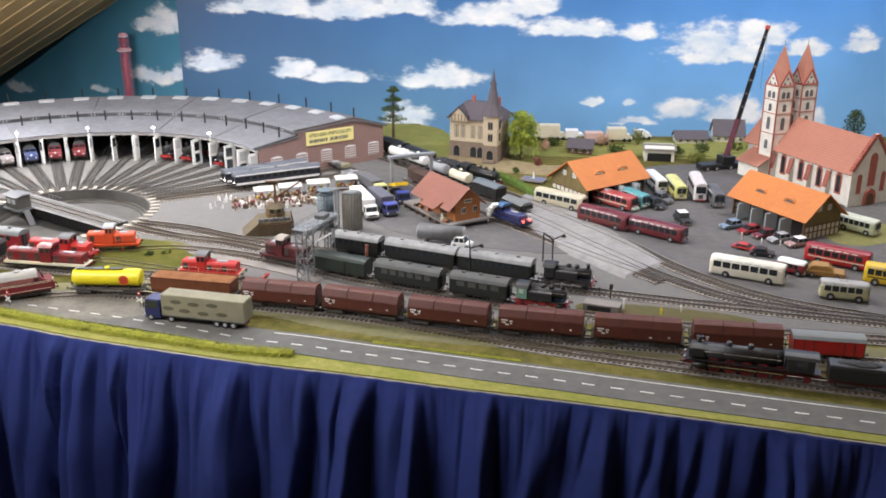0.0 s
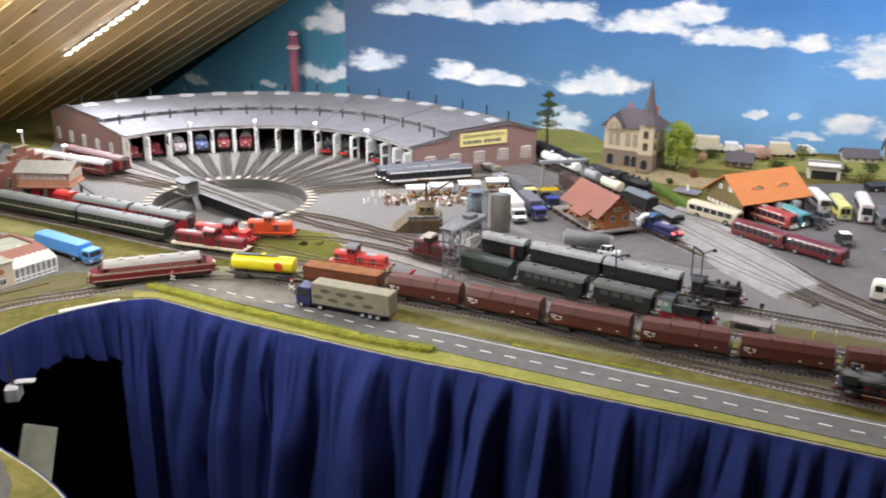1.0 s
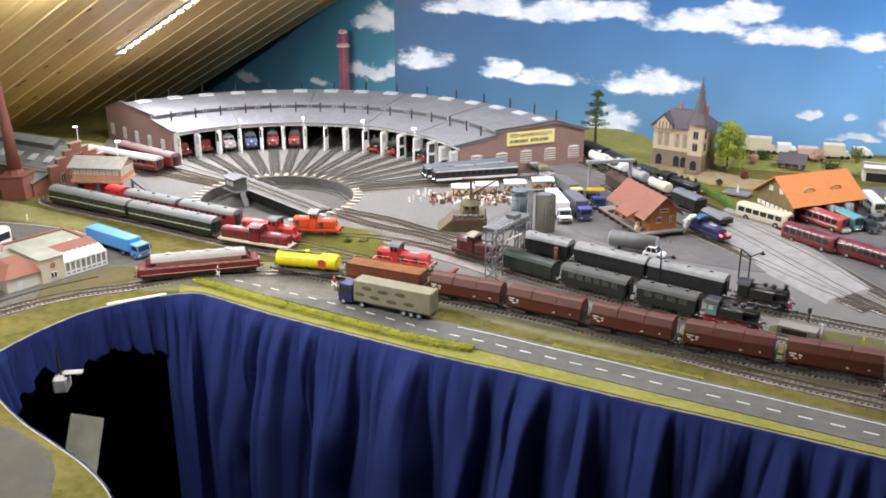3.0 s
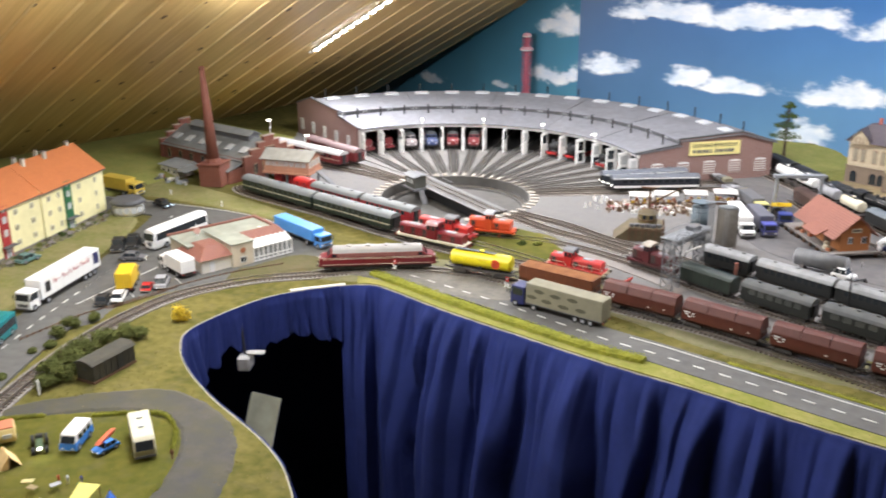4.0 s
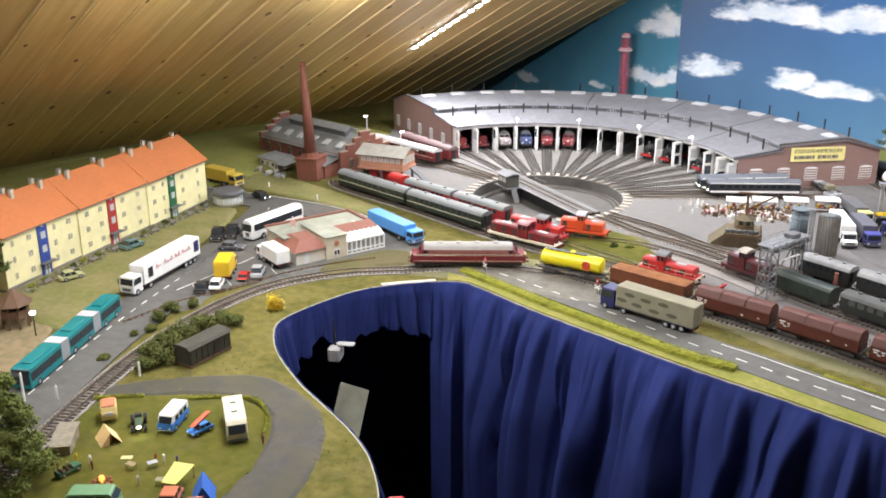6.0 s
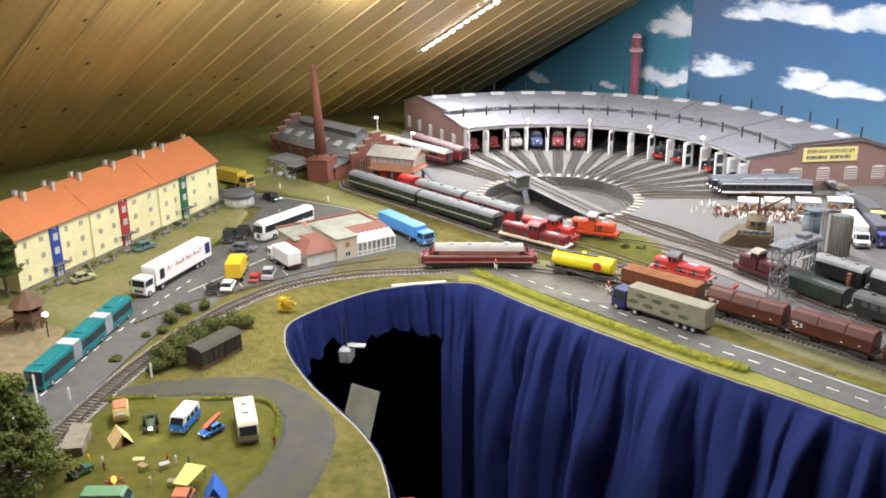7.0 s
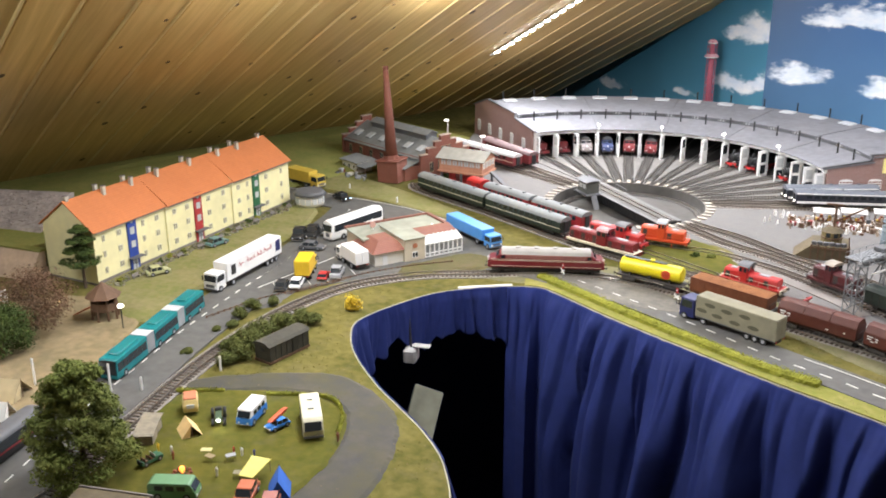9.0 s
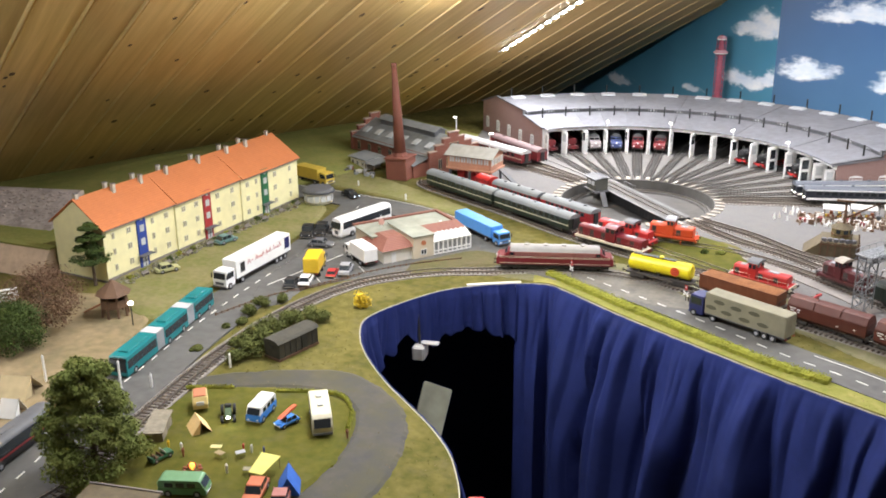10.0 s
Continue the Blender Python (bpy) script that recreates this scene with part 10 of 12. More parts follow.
wheels4(cv, (0.0,), 0.010, 0.004)


def ridge_tent(x, y, h, L, W, H, paint, label, open_m=None):
    ob = thing("ridge_tent", x, y, 0.0031, h, label, "tent", "tents")
    for s in (-1, 1):
        slab_roof("canvas", [(-L / 2, s * W / 2, 0), (L / 2, s * W / 2, 0), (L / 2, 0, H), (-L / 2, 0, H)], 0.0005, paint, ob)
    part("back_panel", bmprism(B(), [(-W / 2, 0), (W / 2, 0), (0, H)], -L / 2, -L / 2 + 0.0005, "x"), paint, ob)
    part("flap", bmprism(B(), [(-W / 2, 0), (-W * 0.1, 0), (0, H)], L / 2 - 0.001, L / 2 - 0.0003, "x"), open_m or paint, ob)
    part("pole", bmcyl(B(), (L / 2, 0, 0), (L / 2, 0, H + 0.002), 0.0005, seg=6), timber, ob)
    return ob


ridge_tent(-0.8640, 0.7090, -28, 0.030, 0.026, 0.017, mat("tent_orange", (0.72, 0.50, 0.22), 0.8, bump=0.3), "ochre ridge tent with open front")
ridge_tent(-0.6740, 0.6720, 130, 0.034, 0.026, 0.024, mat("tent_blue", (0.02, 0.11, 0.45), 0.8, bump=0.3), "bright blue tent behind a red car")
ridge_tent(-1.150, 0.640, 25, 0.045, 0.05, 0.026, mat("tent_cream", (0.52, 0.42, 0.24), 0.8, bump=0.3), "cream ridge tent by the sandy path")
ridge_tent(-1.195, 0.600, 25, 0.045, 0.05, 0.026, bpy.data.materials["tent_cream"], "cream ridge tent by the sandy path")
ridge_tent(-1.105, 0.600, 25, 0.026, 0.03, 0.022, white, "small white tent by the sandy path")
aw = thing("car_awning", -0.7165, 0.6760, 0.0031, 104, "yellow awning stretched from the back of a car", "awning")
slab_roof("canvas", [(-0.020, -0.009, 0.0150), (0.018, -0.013, 0.0185), (0.018, 0.013, 0.0185), (-0.020, 0.009, 0.0150)], 0.0006, mat("awning_yellow", (0.62, 0.56, 0.14), 0.8, bump=0.3), aw)
for u, v, z in ((-0.021, -0.007, 0.0135), (0.019, -0.010, 0.019), (0.019, 0.010, 0.019), (-0.021, 0.007, 0.0135)):
    part("pole", bmcyl(B(), (u, v, 0), (u, v, z), 0.0005, seg=6), timber, aw)
car(-0.6960, 0.6400, -62, 0.052, 0.021, 0.017, mat("brick_orange", (0.45, 0.11, 0.04), 0.4), "orange-red estate car with a yellow awning", z=0.0032)
car(-0.6590, 0.6405, -56, 0.046, 0.020, 0.016, mat("dull_red", (0.30, 0.09, 0.07), 0.45), "dull red car in front of a blue tent", z=0.0032)
van(-0.7690, 0.6000, 30, 0.056, 0.022, 0.022, mat("sage_green", (0.10, 0.24, 0.10), 0.5), mat("sage_green_light", (0.13, 0.27, 0.13), 0.5), "green minibus on the camping lawn", 0.0032)
gt = thing("open_jeep", -0.8487, 0.6325, 0.0032, 84, "dark green open jeep parked on the camping lawn", "jeep")
jeep_green = mat("jeep_green", (0.02, 0.10, 0.045), 0.5, var=0.1)
part("body", bmprism(B(), [(-0.021, 0.0032), (0.021, 0.0032), (0.0212, 0.0090), (0.019, 0.0104), (0.006, 0.0110), (0.004, 0.0078), (-0.018, 0.0078), (-0.0185, 0.0112), (-0.021, 0.0112)], -0.0078, 0.0078, "y", 0.0006), jeep_green, gt)
part("windscreen", bmprism(B(), [(0.0062, 0.0108), (0.0042, 0.0165), (0.0034, 0.0165), (0.0052, 0.0108)], -0.0068, 0.0068), glass_pale, gt)
for u in (-0.011, -0.001):
    for v in (-0.0038, 0.0038):
        part("seat", bmprism(B(), [(u - 0.003, 0.0078), (u + 0.003, 0.0078), (u + 0.003, 0.0095), (u - 0.0015, 0.0095), (u - 0.0026, 0.0135), (u - 0.0034, 0.0135)], v - 0.0028, v + 0.0028), timber, gt)
for v in (-0.0079, 0.0068):
    part("mudguard", bmprism(B(), [(0.008, 0.0078), (0.010, 0.0098), (0.019, 0.0098), (0.0205, 0.0078), (0.0195, 0.0074), (0.0105, 0.0088)], v, v + 0.0011), jeep_green, gt)
part("spare_wheel", bmcyl(B(), (-0.0228, 0, 0.009), (-0.0211, 0, 0.009), 0.0040, seg=14), tyre, gt)
wheels4(gt, (0.014, -0.013), 0.0078, 0.0040)
gt.matrix_basis = gt.matrix_basis @ Matrix.Diagonal((0.72, 0.76, 0.76, 1))
cf = thing("camp_fire", -0.7977, 0.6370, 0.003, 0, "small glowing camp fire in a ring of stones", "camp fire")
for k in range(9):
    a = k * 40
    part("stone", bmball(B(), (0.010 * math.cos(math.radians(a)), 0.010 * math.sin(math.radians(a)), 0.0015), 0.0028, 0.0026, 0.002, 1, 0.1, random.Random(k)), rust, cf)
for k in range(5):
    a = math.radians(k * 72)
    part("log", bmcyl(B(), (0.007 * math.cos(a), 0.007 * math.sin(a), 0.001), (0, 0, 0.006), 0.0011, seg=6), timber, cf)
part("flame", bmball(B(), (0, 0, 0.005), 0.0034, 0.0034, 0.0045, 2, 0.15, random.Random(2)), fire_glow, cf, "glowing orange flame")
lp = bpy.data.lights.new("fire_light", "POINT")
lp.energy, lp.color, lp.shadow_soft_size = 0.012, (1.0, 0.5, 0.15), 0.004
lo = new("fire_light", lp)
lo.location = (-0.7977, 0.6370, 0.018)

# lorries and buses on the asphalt yard
lorry(-0.161, 1.979, -70, white, white, "white long-nosed lorry with white trailer", 0.138, 0.038, 0.028, 0.028, z=0.0028, hood=0.010)
lorry(-0.121, 1.991, -66, violet_blue, mat("grey_tilt", (0.11, 0.11, 0.135), 0.8, var=0.1), "violet-blue lorry with grey tilt", 0.115, 0.037, 0.029, 0.028, z=0.0028)
tip = lorry(-0.088, 2.078, -77, mat("royal_blue", (0.03, 0.05, 0.22), 0.45), amber, "blue tipper lorry with its yellow load bed raised", 0.110, 0.030, 0.029, 0.027, z=0.0028, flat=True)
for ob in tip.children:
    if ob.name.startswith(("load_bed", "drop_side")):
        ob.matrix_basis = pose(-0.055, 0, 0.011, 0, -17, 0) @ pose(0.055, 0, -0.011)
lorry(-0.152, 2.132, -62, mat("lemon_cab", (0.55, 0.52, 0.20), 0.5), dark_grey, "pale yellow-cabbed lorry with dark grey load", 0.11, 0.030, 0.028, 0.027, z=0.0028)
lorry(-0.195, 2.205, -55, white, grey, "white-cabbed flatbed lorry in the yard", 0.10, 0.03, 0.028, 0.026, z=0.0028, flat=True)
car(0.045, 1.752, -20, 0.04, 0.024, 0.022, white, "white van roof showing behind the coaches", z=0.0028, kind="van")
tk = thing("storage_tank", 0.005, 1.775, 0.0026, -15, "grey horizontal storage tank on cradles", "tank")
part("shell", bmcyl(B(), (-0.045, 0, 0.022), (0.045, 0, 0.022), 0.016, seg=24), mat("tank_steel", (0.15, 0.15, 0.15), 0.55, metal=0.2, var=0.2, scale=60, dirt=0.25), tk)
for u in (-0.03, 0.03):
    part("cradle", bmbox(B(), u - 0.003, u + 0.003, -0.013, 0.013, 0, 0.014), concrete, tk)
for u in (-0.045, 0.045):
    part("end_cap", bmball(B(), (u, 0, 0.022), 0.004, 0.0155, 0.0155, 3), grey, tk)

bus_dark_red = mat("bus_dark_red", (0.145, 0.022, 0.028), 0.35, var=0.06)
bus_cream = mat("bus_beige", (0.52, 0.46, 0.33), 0.45, var=0.06)
bus(0.266, 2.016, -39, 0.124, 0.029, 0.034, bus_cream, bus_cream, "beige old touring bus beside the garage", 6, z=0.0026, old=True)
bus(0.342, 1.890, -43, 0.120, 0.029, 0.034, bus_dark_red, bus_dark_red, "dark red vintage bus with rust band", 7, rust, 0.0026, True)
bus(0.435, 1.818, -41, 0.125, 0.029, 0.032, bus_dark_red, bus_dark_red, "wine-red vintage touring bus", 8, None, 0.0026, True)
bus(0.385, 2.020, -48, 0.11, 0.029, 0.033, mat("bus_red", (0.36, 0.05, 0.045), 0.4, var=0.06), bpy.data.materials["bus_red"], "red vintage bus backing out of the garage", 6, cream, 0.0026, True)
bus(0.432, 2.030, -62, 0.075, 0.027, 0.032, pale_teal, pale_teal, "turquoise vintage bus in the garage", 5, cream, 0.0026, True)
car(0.410, 1.995, -55, 0.05, 0.022, 0.018, mat("pale_green", (0.30, 0.38, 0.32), 0.45), "pale green vintage car in the garage", z=0.0030)
car(0.470, 2.010, -58, 0.055, 0.022, 0.021, black, "black vintage car in the garage", z=0.0030)
car(0.495, 2.050, -58, 0.055, 0.022, 0.021, dark_grey, "dark grey vintage car in the garage", z=0.0030)
bus(0.506, 2.165, -84, 0.10, 0.028, 0.032, white, white, "white bus behind the garage", 6, z=0.0026)
bus(0.540, 2.110, -89, 0.105, 0.028, 0.035, mat("bus_lemon", (0.62, 0.58, 0.16), 0.45, var=0.06), mat("bus_lemon_roof", (0.62, 0.60, 0.22), 0.45), "pale yellow city bus in the yard", 6, z=0.0026, old=True)
bus(0.586, 2.100, -96, 0.11, 0.029, 0.044, white, mat("bus_cream_top", (0.68, 0.62, 0.60), 0.45), "white double-deck bus with pink-white roof", 6, crimson, 0.0026)
bus(0.612, 2.045, -93, 0.09, 0.028, 0.033, dark_grey, dark_grey, "dark grey old bus in the yard", 5, z=0.0026, old=True)
car(0.508, 1.908, -84, 0.056, 0.024, 0.023, black, "black vintage taxi with pale bonnet badge", white, 0.0026)
bus(0.548, 1.592, -28, 0.130, 0.029, 0.036, mat("bus_ivory", (0.70, 0.66, 0.54), 0.4, var=0.05), mat("bus_ivory_roof", (0.72, 0.69, 0.60), 0.45), "ivory trolley bus with roof pods", 7, z=0.0026, old=True)
bus(0.636, 1.618, -38, 0.05, 0.024, 0.026, crimson, white, "small red bus with white roof", 4, z=0.0026)
car(0.690, 1.606, -20, 0.07, 0.03, 0.022, mat("mustard_brown", (0.36, 0.19, 0.05), 0.5), "mustard and brown tarpaulined wagon", z=0.0026, kind="truck", pane=bpy.data.materials["mustard_brown"])
bus(0.735, 1.660, -35, 0.115, 0.029, 0.034, red, crimson, "red and cream articulated bus", 7, cream, 0.0026, True)
bus(0.790, 1.560, -30, 0.09, 0.029, 0.036, amber, amber, "yellow school bus with black band", 6, black, 0.0026, True)
bus(0.683, 1.500, -18, 0.078, 0.027, 0.032, mat("bus_sand", (0.44, 0.41, 0.24), 0.5), mat("bus_grey_roof", (0.36, 0.35, 0.33), 0.5), "sand-coloured bonnet bus with grey roof", 5, z=0.0026, old=True)
bus(0.850, 1.850, -52, 0.085, 0.028, 0.033, mat("bus_pale_green", (0.50, 0.55, 0.36), 0.45), mat("bus_pale_top", (0.60, 0.62, 0.50), 0.45), "pale green and cream bus beside the garage", 6, cream, 0.0026, True)
for x, y, paint, lab in ((0.600, 1.870, mat("pale_blue_paint", (0.17, 0.24, 0.32), 0.5, var=0.08), "light blue vintage pickup"), (0.628, 1.838, crimson, "dark red vintage car"), (0.650, 1.812, bus_dark_red, "dark red vintage sports saloon"), (0.672, 1.788, grey, "grey-green vintage car"), (0.698, 1.762, mat("dusty_rose", (0.36, 0.22, 0.20), 0.5), "dusty brown vintage car")):
    car(x, y, -160, 0.050, 0.021, 0.018, paint, lab + " in front of the garage", white if "brown" in lab else None, 0.0026)
car(0.590, 1.742, -35, 0.05, 0.02, 0.012, red, "low red open sports car", z=0.0026, pane=black)
car(0.612, 1.708, -20, 0.045, 0.021, 0.016, soot, "black open vintage car", z=0.0026)
bus(0.83, 1.52, -20, 0.06, 0.026, 0.02, navy, navy, "dark blue van at the yard's edge", 3, z=0.0026)

# mobile crane behind the church yard
plum = mat("plum_boom", (0.11, 0.012, 0.03), 0.5, var=0.1)
boom_black = mat("boom_black", (0.006, 0.006, 0.007), 0.7, var=0.1, spec=0.2)
mc = thing("mobile_crane", 0.705, 2.335, 0.0, 15, "mobile crane with black and red telescopic boom raised", "mobile crane")
part("carrier", bmbox(B(), -0.06, 0.06, -0.016, 0.016, 0.006, 0.018, 0.001), soot, mc)
part("cab", bmbox(B(), -0.005, 0.03, -0.016, 0.016, 0.018, 0.036, 0.0015), soot, mc)
wheels4(mc, (-0.045, -0.02, 0.02, 0.045), 0.016, 0.007)
tip = Vector((0.090, 0.0, 0.352))
foot = Vector((0.012, 0.0, 0.030))
for a, b, r, m_ in ((0.0, 0.30, 0.0085, plum), (0.28, 0.66, 0.0072, boom_black), (0.64, 0.985, 0.0056, boom_black), (0.97, 1.0, 0.007, red)):
    part("boom_section", bmcyl(B(), foot.lerp(tip, a), foot.lerp(tip, b), r, seg=4), m_, mc)
for t in (0.30, 0.40, 0.50, 0.60, 0.70, 0.82, 0.92):
    part("boom_collar", bmcyl(B(), foot.lerp(tip, t - 0.012), foot.lerp(tip, t), 0.0085 * (1.1 - 0.4 * t), seg=4), dark_grey, mc)
part("hook_rope", bmcyl(B(), tip, (0.090, 0.004, 0.20), 0.0004, seg=4), black, mc)

# ---- hills and greenery ----
def mound(name, x0, x1, y0, y1, height, material, label, n=40, seed=0):
    """A soft rise on the board."""
    bm = B()
    g = []
    for i in range(n + 1):
        row = []
        for j in range(n + 1):
            u, v = i / n, j / n
            k = (math.sin(math.pi * u) ** 0.6) * (math.sin(math.pi * v) ** 0.8)
            z = height * k * (0.75 + 0.5 * noise.noise(Vector((u * 3, v * 3, seed)))) + 0.004 * k * noise.noise(Vector((u * 16, v * 16, seed)))
            row.append(bm.verts.new((x0 + (x1 - x0) * u, y0 + (y1 - y0) * v, z - 0.002)))
        g.append(row)
    for i in range(n):
        for j in range(n):
            bm.faces.new((g[i][j], g[i + 1][j], g[i + 1][j + 1], g[i][j + 1])).smooth = True
    return tagged(part(name, bm, material), label, "hill", kind="structure")


hill_west = mound("hill_west", -0.28, 0.28, -0.80, 0.95, 0.040, hill_grass, "grassy embankment under the roof slope", seed=1)
hill_west.matrix_basis = pose(-1.86, 1.50, 0, 0, 0, -14)
mound("hill_north", 0.06, 1.60, 2.42, 2.68, 0.006, hill_grass, "grassy rise before the sky backdrop", seed=4)


def leaf_mesh(bm, c, rx, ry, rz, n, size, rng):
    """A clump of small leaves that mostly face outwards and up, denser towards the outside."""
    for _ in range(n):
        v = Vector((rng.gauss(0, 1), rng.gauss(0, 1), rng.gauss(0, 1))).normalized()
        k = rng.uniform(0.55, 1.06)
        p = Vector((c[0] + v.x * rx * k, c[1] + v.y * ry * k, c[2] + v.z * rz * k))
        face = (v * 0.8 + Vector((rng.gauss(0, 0.45), rng.gauss(0, 0.45), 0.45 + rng.gauss(0, 0.45)))).normalized()
        a = face.orthogonal().normalized()
        a = (a * math.cos(k * 40) + face.cross(a) * math.sin(k * 40)).normalized()
        b = face.cross(a)
        s = size * rng.uniform(0.6, 1.4)
        q = [bm.verts.new(p + a * s), bm.verts.new(p + b * s * 0.6), bm.verts.new(p - a * s), bm.verts.new(p - b * s * 0.6 + a * s * 0.2)]
        bm.faces.new(q)
    return bm


def tree(x, y, H, R, leaf, label, seed, kind="broad", trunk_h=0.25, z=0.0, leaves=2600, size=0.0028, category="tree"):
    rng = random.Random(seed)
    ob = thing("tree", x, y, z, rng.uniform(0, 360), label, category, "trees")
    bark = bpy.data.materials.get("bark") or mat("bark", (0.10, 0.07, 0.045), 0.9, var=0.2, scale=200, bump=0.6)
    tb = B()
    bmcyl(tb, (0, 0, 0), (0.002, 0, H * 0.5), H * 0.030, H * 0.018, 8)
    bmcyl(tb, (0.002, 0, H * 0.5), (0, 0.001, H * 0.93), H * 0.018, H * 0.004, 8)
    part("trunk", tb, bark, ob)
    cb = B()
    n = {"pine": 22, "bushy": 52, "tiered": 28}.get(kind, 30)
    for k in range(n):
        t = (k + 0.5) / n
        if kind == "bushy":
            zz = H * (trunk_h + 0.88 * t)
            rr = R * (1.0 - 0.72 * t ** 1.6) * rng.uniform(0.70, 1.20)
            sz = R * (0.34 - 0.14 * t)
        elif kind == "tiered":
            tier = k // 7
            zz = H * (0.46 + 0.165 * tier + (0.05 if k % 7 == 0 else 0.0))
            rr = R * (1.05 - 0.22 * tier) * (0.0 if k % 7 == 0 else rng.uniform(0.85, 1.15))
            sz = R * (0.46 - 0.05 * tier)
        elif kind == "pine":
            zz = H * (0.30 + 0.66 * t)
            rr = R * (0.35 + 0.65 * (1 - t) * (0.6 + 0.4 * math.sin(t * 20))) * rng.uniform(0.7, 1.1)
            sz = R * 0.34
        else:
            zz = H * (trunk_h + (1 - trunk_h) * t)
            rr = R * math.sin(math.pi * (0.15 + 0.80 * t)) ** 0.7 * rng.uniform(0.55, 1.05)
            sz = R * rng.uniform(0.28, 0.42)
        a = k * 2.4 + rng.uniform(-0.4, 0.4)
        c = (rr * math.cos(a) * 0.75, rr * math.sin(a) * 0.75, zz)
        part("limb", bmcyl(B(), (0, 0, zz * 0.86), c, H * 0.007, H * 0.002, 5), bark, ob)
        leaf_mesh(cb, c, sz, sz, sz * {"pine": 0.45, "tiered": 0.34, "bushy": 0.55}.get(kind, 0.75), leaves // n, size, rng)
    part("crown", cb, leaf, ob)
    return ob


def shrub(x, y, R, H, leaf, label, seed, leaves=500, size=0.0022, z=0.0):
    rng = random.Random(seed)
    ob = thing("shrub", x, y, z, 0, label, "shrub", "shrubs")
    for k in range(4):
        a = k * 1.57
        part("stem", bmcyl(B(), (0, 0, 0), (R * 0.5 * math.cos(a), R * 0.5 * math.sin(a), H * 0.6), 0.0008, 0.0004, 5), timber, ob)
    cb = B()
    for k in range(8):
        a = rng.uniform(0, 6.28)
        q = rng.uniform(0, 0.62) * R
        leaf_mesh(cb, (q * math.cos(a), q * math.sin(a), H * rng.uniform(0.3, 0.7)), R * 0.45, R * 0.45, H * 0.34, leaves // 8, size, rng)
    part("crown", cb, leaf, ob)
    return ob


def hedge(pts, w, h, material, label, seed, n=1500, size=0.0016, z=0.003):
    """A clipped strip: a rough core bristling with small tufts."""
    rng = random.Random(seed)
    line = resample(smooth_line([Vector((*p, 0)) for p in pts], 10), 0.004)
    bm = B()
    prev = None
    for i, p in enumerate(line):
        d = (line[min(i + 1, len(line) - 1)] - line[max(i - 1, 0)]).normalized()
        s = Vector((-d.y, d.x, 0))
        ring = []
        for u, v in ((-0.5, 0), (-0.48, 0.7), (-0.2, 1.0), (0.2, 1.0), (0.48, 0.7), (0.5, 0)):
            ring.append(bm.verts.new(p + s * (w * u * rng.uniform(0.85, 1.15)) + Vector((0, 0, z - 0.001 + h * v * rng.uniform(0.8, 1.12)))))
        if prev:
            for j in range(5):
                bm.faces.new((prev[j], prev[j + 1], ring[j + 1], ring[j]))
        else:
            bm.faces.new(ring[::-1])
        prev = ring
    bm.faces.new(prev)
    for _ in range(n):
        i = rng.randrange(1, len(line) - 1)
        d = (line[i + 1] - line[i - 1]).normalized()
        s = Vector((-d.y, d.x, 0))
        p = line[i] + s * w * rng.uniform(-0.55, 0.55) + Vector((0, 0, z + h * rng.uniform(0.5, 1.1)))
        a = Vector((rng.gauss(0, 1), rng.gauss(0, 1), rng.gauss(0, 1))).normalized()
        b = a.orthogonal().normalized()
        bm.faces.new([bm.verts.new(p + a * size), bm.verts.new(p + b * size * 0.7), bm.verts.new(p - a * size)])
    return tagged(part("hedge", bm, material), label, "hedge", "hedges")


hedge_dull = mat("hedge_dull_green", (0.17, 0.185, 0.05), 0.95, var=0.2, scale=400, bump=1.0, col2=(0.11, 0.12, 0.035), spec=0.1)
hedge([(-0.745, 1.445), (-0.68, 1.423), (-0.557, 1.378), (-0.411, 1.330), (-0.30, 1.296), (-0.212, 1.283)], 0.017, 0.0085, hedge_m, "long clipped yellow-green hedge between road and board edge", 1, 3500)
hedge([(-0.10, 1.325), (0.02, 1.290), (0.12, 1.262)], 0.006, 0.003, hedge_m, "low grass verge beside the asphalt road", 2, 700)
hedge([(-0.964, 0.777), (-0.904, 0.816)], 0.004, 0.0050, hedge_m, "low clipped hedge round the camping lawn", 3, 300)
hedge([(-0.850, 0.838), (-0.804, 0.865), (-0.765, 0.878), (-0.725, 0.850), (-0.697, 0.805)], 0.004, 0.0050, hedge_m, "low clipped hedge round the camping lawn", 4, 700)
hedge([(0.135, 2.255), (0.175, 2.19), (0.215, 2.10), (0.24, 2.075)], 0.014, 0.016, mat("hedge_fresh", (0.12, 0.19, 0.03), 0.95, var=0.2, scale=400, bump=1.0), "green garden hedge below the villa", 5, 900)
hedge([(0.24, 2.085), (0.285, 2.12)], 0.014, 0.016, bpy.data.materials["hedge_fresh"], "green garden hedge below the villa", 6, 400)

tree(-0.8921, 0.5722, 0.150, 0.066, leaf_tree, "large bushy green tree at the roadside", 11, "bushy", trunk_h=0.10, leaves=26000, size=0.0020)
tree(-1.405, 0.962, 0.115, 0.031, leaf_dark, "dark green pine before the apartment gable", 12, "tiered", leaves=9000, size=0.0018)
tree(-1.315, 0.800, 0.094, 0.072, leaf_purple, "brownish-pink leafy tree by the playground", 13, leaves=9000, size=0.0017)
tree(-1.275, 0.720, 0.072, 0.060, leaf_dark, "dark green leafy tree by the street", 14, leaves=9000, size=0.0017)
tree(-1.36, 0.73, 0.07, 0.055, leaf_dark, "dark green leafy tree by the street", 15, leaves=7000, size=0.0017)
tree(-0.125, 2.600, 0.155, 0.036, leaf_dark, "dark slender tree beside the roundhouse", 16, "tiered", leaves=2400, size=0.0021)
